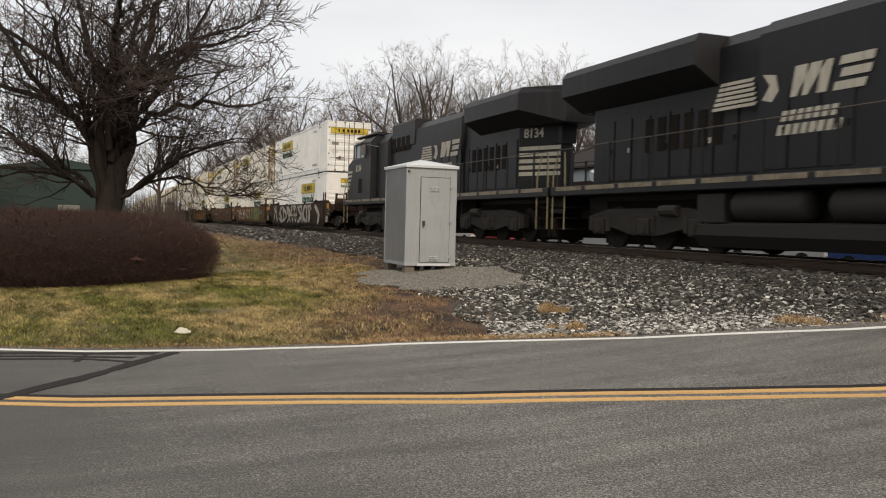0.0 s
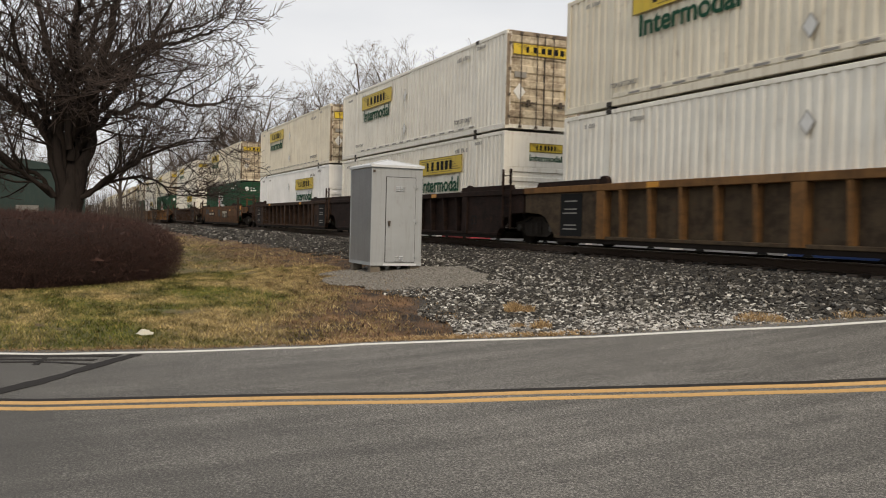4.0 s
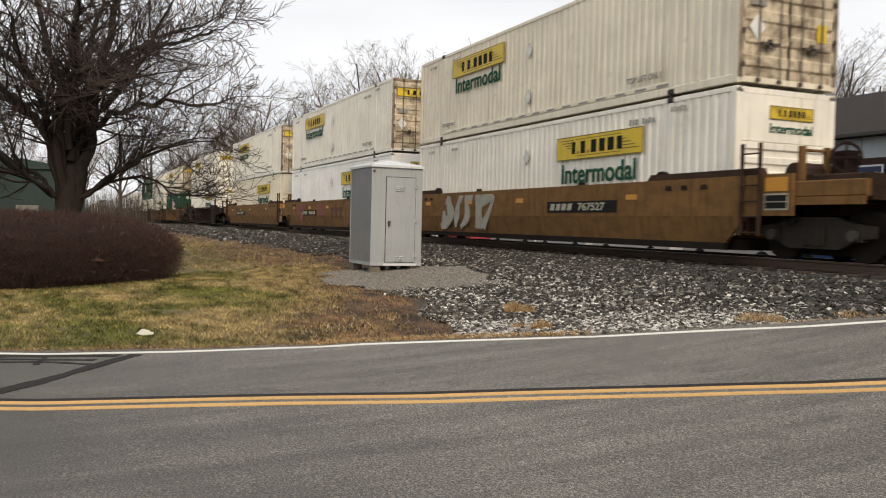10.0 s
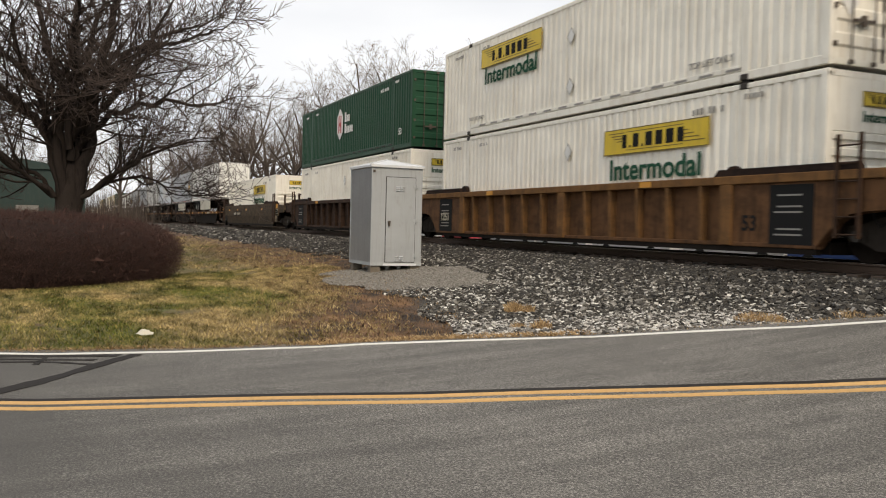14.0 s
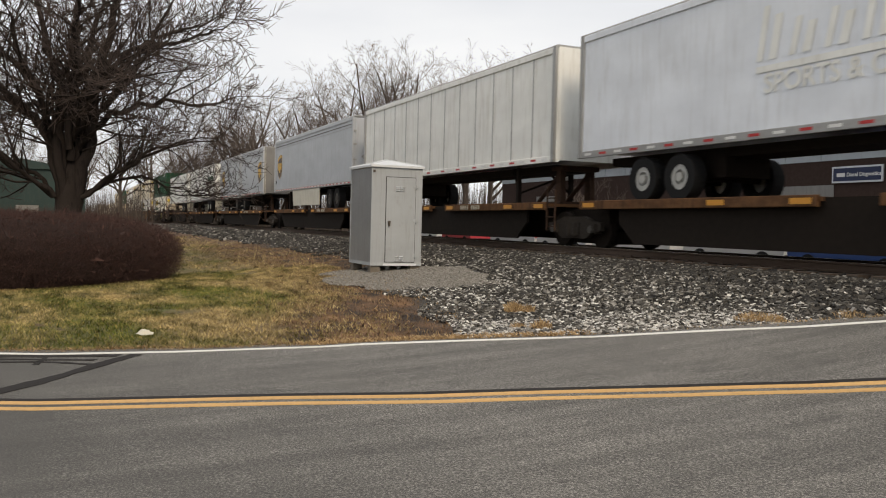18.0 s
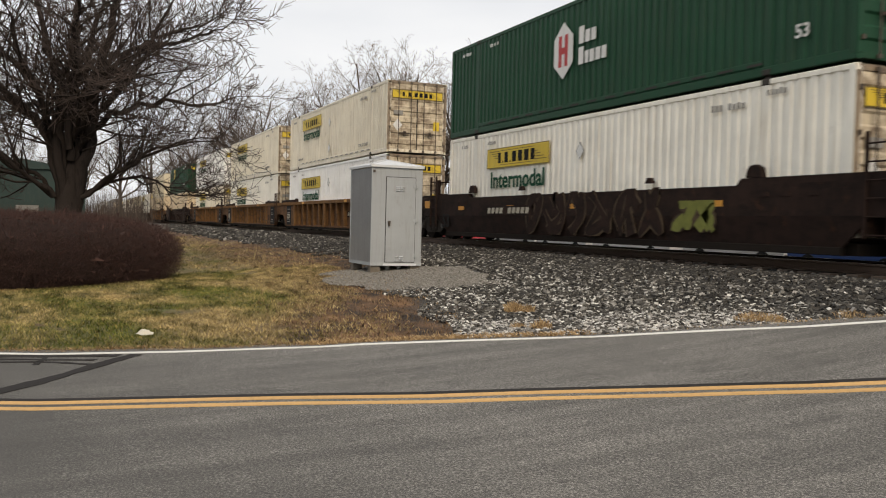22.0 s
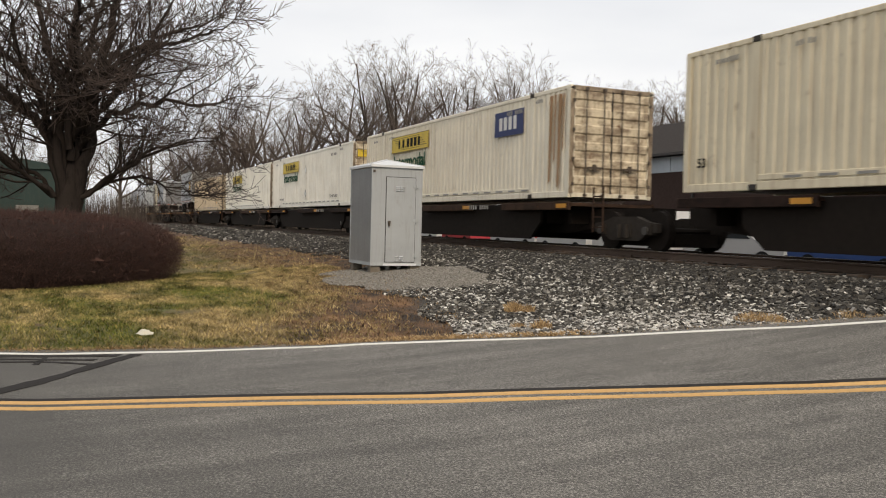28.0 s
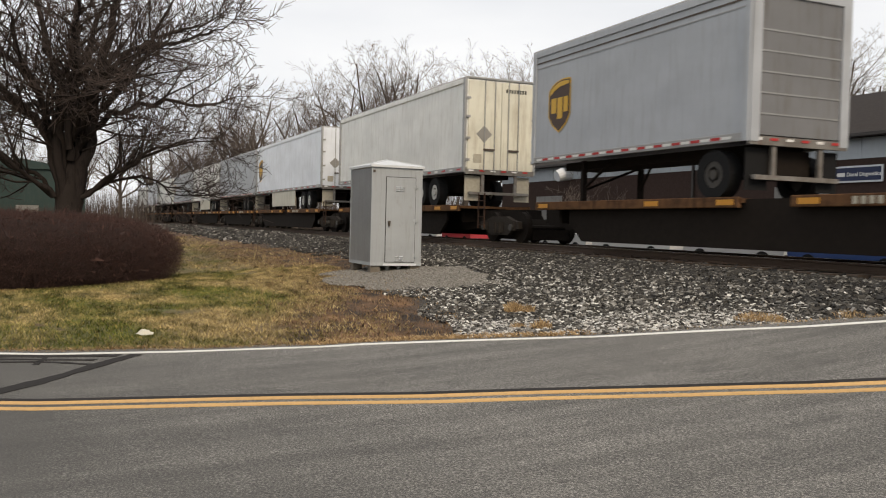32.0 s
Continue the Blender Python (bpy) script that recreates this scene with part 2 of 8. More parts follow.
class Bm:
    """Collects vertices and faces for one mesh."""

    def __init__(self):
        self.v, self.f = [], []

    def add(self, verts, faces):
        n = len(self.v)
        self.v += [tuple(p) for p in verts]
        self.f += [tuple(i + n for i in f) for f in faces]
        return self

    def box(self, x0, x1, y0, y1, z0, z1, c=0.0):
        """A block; c bevels its edges along x and z in section."""
        if c <= 0:
            v = [(x, y, z) for x in (x0, x1) for y in (y0, y1) for z in (z0, z1)]
            return self.add(v, [(0, 1, 3, 2), (4, 6, 7, 5), (0, 4, 5, 1), (2, 3, 7, 6), (0, 2, 6, 4), (1, 5, 7, 3)])
        ring = [(y0 + c, z0), (y1 - c, z0), (y1, z0 + c), (y1, z1 - c), (y1 - c, z1), (y0 + c, z1), (y0, z1 - c), (y0, z0 + c)]
        return self.extrude(ring, x0, x1)

    def extrude(self, ring, x0, x1):
        """A (y, z) outline drawn out along x."""
        n = len(ring)
        v = [(x0, y, z) for y, z in ring] + [(x1, y, z) for y, z in ring]
        f = [(i, (i + 1) % n, (i + 1) % n + n, i + n) for i in range(n)]
        return self.add(v, f + [tuple(range(n))[::-1], tuple(range(n, 2 * n))])

    def slab(self, outline, y0, y1):
        """An (x, z) outline drawn out along y."""
        n = len(outline)
        v = [(x, y0, z) for x, z in outline] + [(x, y1, z) for x, z in outline]
        f = [(i, (i + 1) % n, (i + 1) % n + n, i + n) for i in range(n)]
        return self.add(v, f + [tuple(range(n))[::-1], tuple(range(n, 2 * n))])

    def tube(self, points, radii, sides=6, cap=True):
        """A tapered tube along a line of points."""
        pts = [Vector(p) for p in points]
        if isinstance(radii, (int, float)):
            radii = [radii] * len(pts)
        v, f = [], []
        for i, p in enumerate(pts):
            d = (pts[min(i + 1, len(pts) - 1)] - pts[max(i - 1, 0)]).normalized()
            a = d.cross(Vector((0, 0, 1)) if abs(d.z) < 0.9 else Vector((1, 0, 0))).normalized()
            b = d.cross(a)
            for k in range(sides):
                w = 2 * math.pi * k / sides
                v.append(p + (a * math.cos(w) + b * math.sin(w)) * radii[i])
        for i in range(len(pts) - 1):
            for k in range(sides):
                q = (k + 1) % sides
                f.append((i * sides + k, i * sides + q, (i + 1) * sides + q, (i + 1) * sides + k))
        if cap:
            f += [tuple(range(sides))[::-1], tuple(range((len(pts) - 1) * sides, len(pts) * sides))]
        return self.add(v, f)

    def disc(self, x, y0, y1, z, r, sides=20, hole=0.0):
        """A wheel-like drum with its axle along y."""
        ring = [(x + r * math.cos(2 * math.pi * k / sides), z + r * math.sin(2 * math.pi * k / sides)) for k in range(sides)]
        if hole <= 0:
            return self.slab(ring, y0, y1)
        inner = [(x + hole * math.cos(2 * math.pi * k / sides), z + hole * math.sin(2 * math.pi * k / sides)) for k in range(sides)]
        v = [(a, y0, b) for a, b in ring] + [(a, y1, b) for a, b in ring] + [(a, y0, b) for a, b in inner] + [(a, y1, b) for a, b in inner]
        f, n = [], sides
        for i in range(n):
            j = (i + 1) % n
            f += [(i, j, j + n, i + n), (j + 2 * n, i + 2 * n, i + 3 * n, j + 3 * n), (j, i, i + 2 * n, j + 2 * n), (i + n, j + n, j + 3 * n, i + 3 * n)]
        return self.add(v, f)

    def mesh(self, name, smooth=False, raw=False):
        me = bpy.data.meshes.new(name)
        me.from_pydata(self.v, [], self.f)
        me.materials.append(None)
        if raw:
            me.update()
            return me
        bm = bmesh.new()
        bm.from_mesh(me)
        bmesh.ops.recalc_face_normals(bm, faces=bm.faces)
        if smooth:
            for q in bm.faces:
                q.smooth = True
        bm.to_mesh(me)
        bm.free()
        me.update()
        return me


STORE = {}


def shared(key, make, smooth=False):
    """The mesh kept under that key, made on first use."""
    if key not in STORE:
        made = make()
        STORE[key] = made if isinstance(made, bpy.types.Mesh) else made.mesh(str(key), smooth)
    return STORE[key]


def part(name, mesh, material, parent, label="", at=None):
    if isinstance(mesh, Bm):
        mesh = mesh.mesh(name)
    ob = new(name, mesh)
    if not mesh.materials:
        mesh.materials.append(None)
    ob.material_slots[0].link = "OBJECT"
    ob.material_slots[0].material = material
    if parent is not None:
        ob.parent = parent
    if at is not None:
        ob.matrix_basis = at if isinstance(at, Matrix) else Matrix.Translation(at)
    if label:
        ob["label"] = label
    return ob


def thing(name, label, category, group="", kind="", at=None):
    ob = new(name)
    ob.empty_display_size = 0.3
    if at is not None:
        ob.matrix_basis = at
    return tagged(ob, label, category, group, kind)


def lettering(body, size, spread=1.0):
    """Flat letters of the built-in font as a mesh, in the x-z plane, facing -y, from x = 0, z = 0."""
    def make():
        cu = bpy.data.curves.new("letters", "FONT")
        cu.body, cu.size, cu.extrude, cu.space_character = body, size, 0.004, spread
        cu.offset = size * 0.020
        ob = bpy.data.objects.new("letters", cu)
        scene.collection.objects.link(ob)
        bpy.context.view_layer.update()
        me = bpy.data.meshes.new_from_object(ob.evaluated_get(bpy.context.evaluated_depsgraph_get()))
        bpy.data.objects.remove(ob)
        me.transform(pose(0, 0, 0, 90))
        me.materials.clear()
        me.materials.append(None)
        return me
    return shared(("letters", body, size, spread), make)


# ---------------------------------------------------------------- the train's run
RUN = [(0.0, 0.0), (1.0, 26.75), (2.0, 53.48), (3.5, 93.40), (5.5, 146.30), (8.0, 212.45), (10.0, 265.45), (12.0, 318.50),
       (14.5, 384.70), (17.0, 450.95), (19.0, 503.75), (21.0, 555.90), (23.0, 608.00), (25.5, 673.35), (27.5, 725.55), (30.0, 791.20), (32.0, 843.55)]
MID = 1.295
MOVERS = []


def rides(ob, front, z=0.0):
    """The thing runs with the train; front is where its front end stands at the start."""
    ob.matrix_basis = pose(front, MID, z)
    MOVERS.append((ob, front, z))
    return ob


# ---------------------------------------------------------------- containers
CL, CW, CH = 16.154, 2.59, 2.896
LOW = 0.42
HALF = CW / 2


def corrugated(x0, x1, z0, z1, y, pitch, depth, out):
    """A corrugated sheet in the x-z plane; out = -1 or 1 is the side on which the ribs stand."""
    b = Bm()
    xs, x = [], x0
    while x < x1 - 1e-6:
        for dx, dy in ((0.0, 0.0), (0.36, 0.0), (0.5, 1.0), (0.86, 1.0)):
            xs.append((min(x + dx * pitch, x1), dy))
        x += pitch
    xs.append((x1, 0.0))
    v = []
    for px, dy in xs:
        v += [(px, y + out * depth * dy, z0), (px, y + out * depth * dy, z1)]
    b.add(v, [(2 * i, 2 * i + 2, 2 * i + 3, 2 * i + 1) for i in range(len(xs) - 1)])
    return b


def corrugated_end(x, y0, y1, z0, z1, n, depth, upright):
    b = Bm()
    v, rows = [], []
    for k in range(n):
        for a, q in ((0.0, 0.0), (0.4, 0.0), (0.5, 1.0), (0.9, 1.0)):
            rows.append(((k + a) / n, q))
    rows.append((1.0, 0.0))
    for a, q in rows:
        if upright:
            y = y0 + (y1 - y0) * a
            v += [(x + depth * q, y, z0), (x + depth * q, y, z1)]
        else:
            z = z0 + (z1 - z0) * a
            v += [(x + depth * q, y0, z), (x + depth * q, y1, z)]
    return b.add(v, [(2 * i, 2 * i + 2, 2 * i + 3, 2 * i + 1) for i in range(len(rows) - 1)])


def swoosh_sign(w, h, fins=True):
    """The yellow company plate: its lettering stands as plain bars with winged ends."""
    b = Bm()
    z0, z1 = h * 0.24, h * 0.76
    x = w * 0.20
    for wd in (0.05, 0.016, 0.065, 0.016, 0.075, 0.075, 0.08, 0.065):
        b.box(x, x + w * wd * 0.86, -0.004, 0.004, z0, z0 + (0.10 * h if wd < 0.02 else z1 - z0))
        x += w * (wd + 0.022)
    return b


def wings(w, h):
    b = Bm()
    for k in range(4):
        z = h * (0.82 - 0.11 * k)
        b.box(w * 0.05 + k * w * 0.03, w * (0.22 if k < 3 else 0.23), -0.004, 0.004, z, z + h * 0.035)
        b.box(w * 0.78, w * 0.80 + (0.03 + 0.045 * k) * w, -0.004, 0.004, h * (0.62 - 0.13 * k), h * (0.62 - 0.13 * k) + h * 0.035)
    for z in (0.14, 0.84):
        b.box(w * 0.24, w * 0.78, -0.004, 0.004, h * z, h * z + h * 0.025)
    return b


def company_plate(box, x, z, w, h, y, text=True, turn=None):
    """Plate with bars on the near side at y, its left end at x."""
    at = pose(x, y, z) if turn is None else turn
    plate = part("sign_plate", shared(("plate", w, h), lambda: Bm().box(0, w, -0.006, 0.006, 0, h)), YELLOW, box, "yellow company plate", at)
    part("sign_lettering", shared(("bars", w, h), lambda: swoosh_sign(w, h)), BLACK_INK, plate, "", (0, -0.008, 0))
    part("sign_ornament", shared(("wings", w, h), lambda: wings(w, h)), SIGN_LINE, plate, "", (0, -0.008, 0))
    part("sign_border", shared(("sborder", w, h), lambda: Bm().box(0, w, -0.004, 0.004, 0, 0.02).box(0, w, -0.004, 0.004, h - 0.02, h).box(0, 0.02, -0.004, 0.004, 0.02, h - 0.02).box(w - 0.02, w, -0.004, 0.004, 0.02, h - 0.02)), SIGN_LINE, plate, "", (0, -0.006, 0))


def small_marks(box, seed, mat):
    """Stencilled numbers and notes that are too small to read."""
    rnd = random.Random(seed)
    def make():
        b = Bm()
        for x, z, n, s in ((-1.6, 2.58, 6, 0.10), (-2.9, 2.42, 8, 0.12), (-14.9, 2.52, 7, 0.09), (-13.0, 2.52, 6, 0.09)):
            q = x - n * s * 0.5
            for k in range(n):
                if rnd.random() < 0.85:
                    b.box(q, q + s * 0.62, -0.003, 0.003, z, z + s * rnd.uniform(0.85, 1.2))
                q += s
        return b
    tagged(part("stencil_lettering", shared(("marks", seed % 4), make), mat, box, "", (0, -HALF - 0.042, 0)), kind="stuff")


def hub_emblem(box, x, z, y, k=1.0):
    """Hexagon emblem and the lettering block beside it, as plain shapes."""
    hexa = [(0, 0.36), (0, 1.0), (0.42, 1.36), (0.84, 1.0), (0.84, 0.36), (0.42, 0)]
    part("emblem", shared("hexa", lambda: Bm().slab(hexa, -0.004, 0.004)), WHITE_INK, box, "white hexagon emblem", pose(x, y, z) @ Matrix.Diagonal((k, 1, k, 1)))
    bars = lambda: Bm().box(0.22, 0.35, -0.004, 0.004, 0.3, 1.05).box(0.49, 0.62, -0.004, 0.004, 0.3, 1.05).box(0.35, 0.49, -0.004, 0.004, 0.6, 0.76)
    part("emblem_mark", shared("hexbars", bars), RED_INK, box, "", pose(x, y - 0.008, z) @ Matrix.Diagonal((k, 1, k, 1)))
    def words():
        b = Bm()
        for row, ws in ((0.72, (0.22, 0.2, 0.2)), (0.24, (0.22, 0.16, 0.2, 0.2, 0.2))):
            q = 1.1
            for n_, wd in enumerate(ws):
                b.box(q, q + wd * 0.9, -0.004, 0.004, row, row + (0.40 if n_ == 0 else 0.28))
                q += wd * 1.2
        return b
    part("emblem_lettering", shared("hubwords", words), WHITE_INK, box, "", pose(x, y, z) @ Matrix.Diagonal((k, 1, k, 1)))


def square_emblem(box, x, z, y, s=0.75):
    part("sign_plate", shared(("sq", s), lambda: Bm().box(0, s, -0.005, 0.005, 0, s * 1.05)), YELLOW, box, "square yellow emblem", (x, y, z))
    b = lambda: Bm().slab([(0.12 * s, 0.55 * s), (0.42 * s, 0.6 * s), (0.42 * s, 0.68 * s), (0.12 * s, 0.62 * s)], -0.004, 0.004).slab([(0.4 * s, 0.85 * s), (0.55 * s, 0.3 * s), (0.9 * s, 0.88 * s), (0.8 * s, 0.9 * s), (0.57 * s, 0.5 * s), (0.48 * s, 0.9 * s)], -0.004, 0.004).box(0.1 * s, 0.4 * s, -0.004, 0.004, 0.15 * s, 0.24 * s)
    part("emblem_strokes", shared(("sqs", s), b), BLUE_INK, box, "", (x, y - 0.007, z))


def diamond(box, x, z, y, mat, s=0.30):
    if mat is WHITE_INK:
        part("placard_rim", shared(("diarim", s), lambda: Bm().slab([(0, -s * 1.15), (s * 0.92, 0), (0, s * 1.15), (-s * 0.92, 0)], -0.003, 0.003)), GREY_INK, box, "", (x, y, z))
    part("placard", shared(("dia", s), lambda: Bm().slab([(0, -s), (s * 0.8, 0), (0, s), (-s * 0.8, 0)], -0.004, 0.004)), mat, box, "diamond placard", (x, y, z))


def word_mark(box, x, z, y):
    """The green wordmark, 3.2 m long."""
    me = lettering("Intermodal", 0.80)
    k = 3.2 / max(v.co.x for v in me.vertices)
    part("wordmark", me, GREEN_INK, box, "green lettering", pose(x, y, z + 0.06) @ Matrix.Diagonal((k, 1, 0.84, 1)))


def door_end(box, mat, sign, rust):
    """Double doors with lock rods at the front end (x = 0)."""
    dm = END_WHITE if rust else mat
    for k, s in enumerate((-1, 1)):
        leaf = part("door", shared(("leaf", s), lambda: corrugated_end(-0.035, min(0.02 * s, 1.17 * s), max(0.02 * s, 1.17 * s), 0.14, 2.78, 6, 0.035, False)), dm, box, "")
        for q, yy in enumerate((0.28, 0.82)):
            part("lock_rod", shared("lockrod", lambda: Bm().tube([(0, 0, 0.06), (0, 0, 2.84)], 0.016, 6)), ROD, leaf, "", (0.055, s * yy, 0))
            for zz in (0.03, 2.78):
                part("cam_keeper", shared("keeper", lambda: Bm().box(-0.02, 0.02, -0.045, 0.045, 0, 0.07)), ROD, leaf, "", (0.05, s * yy, zz))
        part("handle", shared("doorhandle", lambda: Bm().box(-0.02, 0.03, -0.22, 0.22, -0.025, 0.025).box(-0.02, 0.03, -0.05, 0.05, -0.09, 0.09)), ROD, leaf, "", (0.05, s * 0.55, 0.78))
        for z in (0.35, 1.0, 1.75, 2.5):
            part("hinge", shared("hinge", lambda: Bm().box(-0.02, 0.03, -0.035, 0.035, -0.04, 0.04)), ROD, leaf, "", (0.02, s * 1.19, z))
    for s in (-1, 1):
        part("door_frame", shared(("dframe", s), lambda: Bm().box(-0.05, 0.012, min(s * 1.17, s * 1.29), max(s * 1.17, s * 1.29), 0.10, CH - 0.12)), END_FRAME if rust and mat not in (GREEN, GREEN2) else mat, box)
    part("gasket", shared("gasket", lambda: Bm().box(-0.02, 0.012, -0.018, 0.018, 0.12, 2.80)), SEAM, box, "")
    if sign:
        company_plate(box, 0, 0, 2.2, 0.34, 0, turn=pose(0.025, -1.1, 2.18, 0, 0, 90))
        part("warning_label", shared("wlabel", lambda: Bm().box(-0.004, 0.004, 0, 0.26, 0, 0.36)), YELLOW, box, "yellow warning label", (0.012, 0.72, 0.95))
        part("notice_label", shared("nlabel", lambda: Bm().box(-0.004, 0.004, 0, 0.40, 0, 0.17)), GREY_INK, box, "", (0.012, -1.02, 1.52))
        part("placard", shared("enddia", lambda: Bm().add([(0.0, -0.2, 0), (0.0, 0, 0.25), (0.0, 0.2, 0), (0.0, 0, -0.25), (0.008, -0.2, 0), (0.008, 0, 0.25), (0.008, 0.2, 0), (0.008, 0, -0.25)], [(0, 1, 2, 3), (4, 7, 6, 5), (0, 4, 5, 1), (1, 5, 6, 2), (2, 6, 7, 3), (3, 7, 4, 0)])), WHITE_INK, box, "diamond placard", (0.012, -0.85, 1.1))


def panel_end(box, mat, sign):
    """Blind nose end with horizontal ribs."""
    part("end_panel", shared("nose", lambda: corrugated_end(-0.04, -1.17, 1.17, 0.14, 1.85, 6, 0.05, False)), mat, box)
    part("end_header", shared("nosehead", lambda: Bm().box(-0.05, -0.005, -1.17, 1.17, 1.85, 2.78)), mat, box)
    if sign:
        company_plate(box, 0, 0, 1.15, 0.27, 0, turn=pose(0.005, -0.45, 2.3, 0, 0, 90))
        part("wordmark", lettering("Intermodal", 0.26), GREEN_INK, box, "", pose(0.005, -0.45, 2.04, 0, 0, 90))
        part("placard", shared("enddia2", lambda: Bm().box(-0.004, 0.004, -0.15, 0.15, -0.15, 0.15)), WHITE_INK, box, "diamond placard", pose(0.03, -0.85, 0.85, 45))


def blind_end(box, mat):
    part("end_panel", shared("blind", lambda: corrugated_end(-0.05, -1.17, 1.17, 0.14, 2.78, 9, 0.04, True)), mat, box)
    part("vent", shared("ventslot", lambda: Bm().box(-0.02, 0.03, -0.15, 0.15, 2.58, 2.66)), SEAM, box)
    part("stencil_lettering", shared("endmarks", lambda: [b.box(0.0, 0.008, -0.42 + 0.13 * k, -0.34 + 0.13 * k, 2.38, 2.50) for b in [Bm()] for k in range(7)][0]), BLACK_INK, box)


def container(front, z, paint_mat, label, end="doors", sign="rear", style="plate", rust=True, group="containers on the train", seed=0):
    box = rides(thing("container", label, "shipping container", group), front, z)
    m = paint_mat
    part("shell", shared("shell", lambda: Bm().box(-CL + 0.06, -0.06, -HALF + 0.06, HALF - 0.06, 0.06, CH - 0.03)), m, box)
    part("roof", shared("roof", lambda: corrugated(-CL + 0.1, -0.1, -HALF + 0.05, HALF - 0.05, -(CH - 0.025), 0.30, 0.02, -1)), m, box, "", pose(0, 0, 0, -90))
    for s in (-1, 1):
        part("side_panel", shared(("sidep", s), lambda: corrugated(-CL + 0.14, -0.14, 0.17, CH - 0.10, s * (HALF - 0.042), 0.262, 0.034, s)), m, box)
        part("top_rail", shared(("topr", s), lambda: Bm().box(-CL, 0, s * HALF - 0.05, s * HALF + 0.05, CH - 0.11, CH, 0.015)), m, box, "", (0, -s * 0.05, 0))
        part("bottom_rail", shared(("botr", s), lambda: Bm().box(-CL, 0, s * HALF - 0.05, s * HALF + 0.05, 0, 0.17, 0.015).box(-CL + 2.1, -2.1, s * HALF - 0.05, s * HALF + 0.05, 0.19, 0.30, 0.01)), m, box, "", (0, -s * 0.05, 0))
        for x in (-CL + 0.07, -0.07):
            part("corner_post", shared(("cpost", s), lambda: Bm().box(-0.07, 0.07, s * HALF - 0.08, s * HALF + 0.08, 0.1, CH - 0.05)), m, box, "", (x, -s * 0.075, 0))
        for x in ((-CL + 1.98, -1.98) if s < 0 else ()):
            part("lift_post", shared(("lpost", s), lambda: Bm().box(-0.09, 0.09, s * HALF - 0.04, s * HALF + 0.04, 0.1, CH - 0.1)), m, box, "", (x, -s * 0.045, 0))
            for zz in (0.0, CH - 0.115):
                part("corner_casting", shared(("cast", s), lambda: Bm().box(-0.10, 0.10, s * HALF - 0.06, s * HALF + 0.06, 0, 0.125, 0.02)), SEAM, box, "", (x, -s * 0.048, zz))
    if z > 1:
        tagged(part("rail_slot_row", shared("rslots", lambda: [b.box(-13.4 + 0.78 * k, -13.0 + 0.78 * k, -0.004, 0.004, 0.21, 0.255) for b in [Bm()] for k in range(15)][0]), GREY_INK if not m in (GREEN, GREEN2) else SEAM, box, "", (0, -HALF - 0.004, 0)), kind="stuff")
    if z > 2:
        for x in (-CL + 1.98, -1.98):
            for s in (-1, 1):
                part("twist_lock", shared("tlock", lambda: Bm().box(-0.08, 0.08, -0.07, 0.07, -0.066, 0.01, 0.015)), SEAM, box, "", (x, s * (HALF - 0.12), 0))
    part("end_sill", shared("endsill", lambda: Bm().box(-0.09, 0.0, -HALF + 0.06, HALF - 0.06, 0.02, 0.13)), m, box)
    part("end_header_beam", shared("endhead", lambda: Bm().box(-0.09, 0.0, -HALF + 0.06, HALF - 0.06, CH - 0.12, CH - 0.01)), END_FRAME if end == "doors" and rust and m is not GREEN else m, box)
    part("rear_panel", shared("rearp", lambda: corrugated_end(-CL + 0.01, -1.17, 1.17, 0.1, 2.8, 9, 0.03, True)), m, box)
    if end == "doors":
        door_end(box, m, style == "plate", rust)
    elif end == "nose":
        panel_end(box, m, style == "plate")
    else:
        blind_end(box, m)
    y = -HALF - 0.032
    light_ink = m in (GREEN, GREEN2)
    small_marks(box, seed, WHITE_INK if light_ink else GREY_INK)
    if style == "plate":
        x = {"rear": -13.30, "inset": -12.95}.get(sign, -6.52)
        up = 0.10 if sign == "inset" else 0.16 if sign == "rear" and z != LOW else 0.0
        company_plate(box, x, 1.79 + up, 3.66, 0.59, y)
        word_mark(box, x + 0.22, 1.15 + up * 1.5, y)
        diamond(box, -8.15, 2.0, y, WHITE_INK, 0.20)
        if z > 1:
            diamond(box, -8.15, 0.72, y, WHITE_INK, 0.20)
            part("stencil_lettering", lettering("TOP LIFT ONLY", 0.185), GREY_INK, box, "", (-3.55, y, 0.42))
            part("stencil_lettering", lettering("TOP LIFT ONLY", 0.15), GREY_INK, box, "", (-14.1, y, 0.42))
    elif style == "hub":
        hub_emblem(box, -9.52, 0.95 if sign == "rear" else 0.62, y, 1.3 if sign != "rear" else 1.08)
        part("size_mark", lettering("53", 0.34), WHITE_INK, box, "", (-1.3, y, 0.55))
        if end == "nose":
            part("emblem", shared("endhex", lambda: Bm().add([(0, a, b) for a, b in ((-0.92, 2.28), (-0.92, 2.48), (-0.79, 2.56), (-0.66, 2.48), (-0.66, 2.28), (-0.79, 2.20))], [(0, 1, 2, 3, 4, 5)])), WHITE_INK, box, "white hexagon emblem", (0.006, 0, 0))
            part("emblem_lettering", shared("endhexw", lambda: Bm().box(-0.004, 0.004, -0.52, -0.42, 2.38, 2.50).box(-0.004, 0.004, -0.38, -0.24, 2.38, 2.46).box(-0.004, 0.004, -0.52, -0.40, 2.20, 2.32).box(-0.004, 0.004, -0.36, -0.10, 2.22, 2.30)), WHITE_INK, box, "", (0.006, 0, 0))
            part("size_mark", lettering("53", 0.28), WHITE_INK, box, "", pose(0.03, -0.1, 1.08, 0, 0, 90))
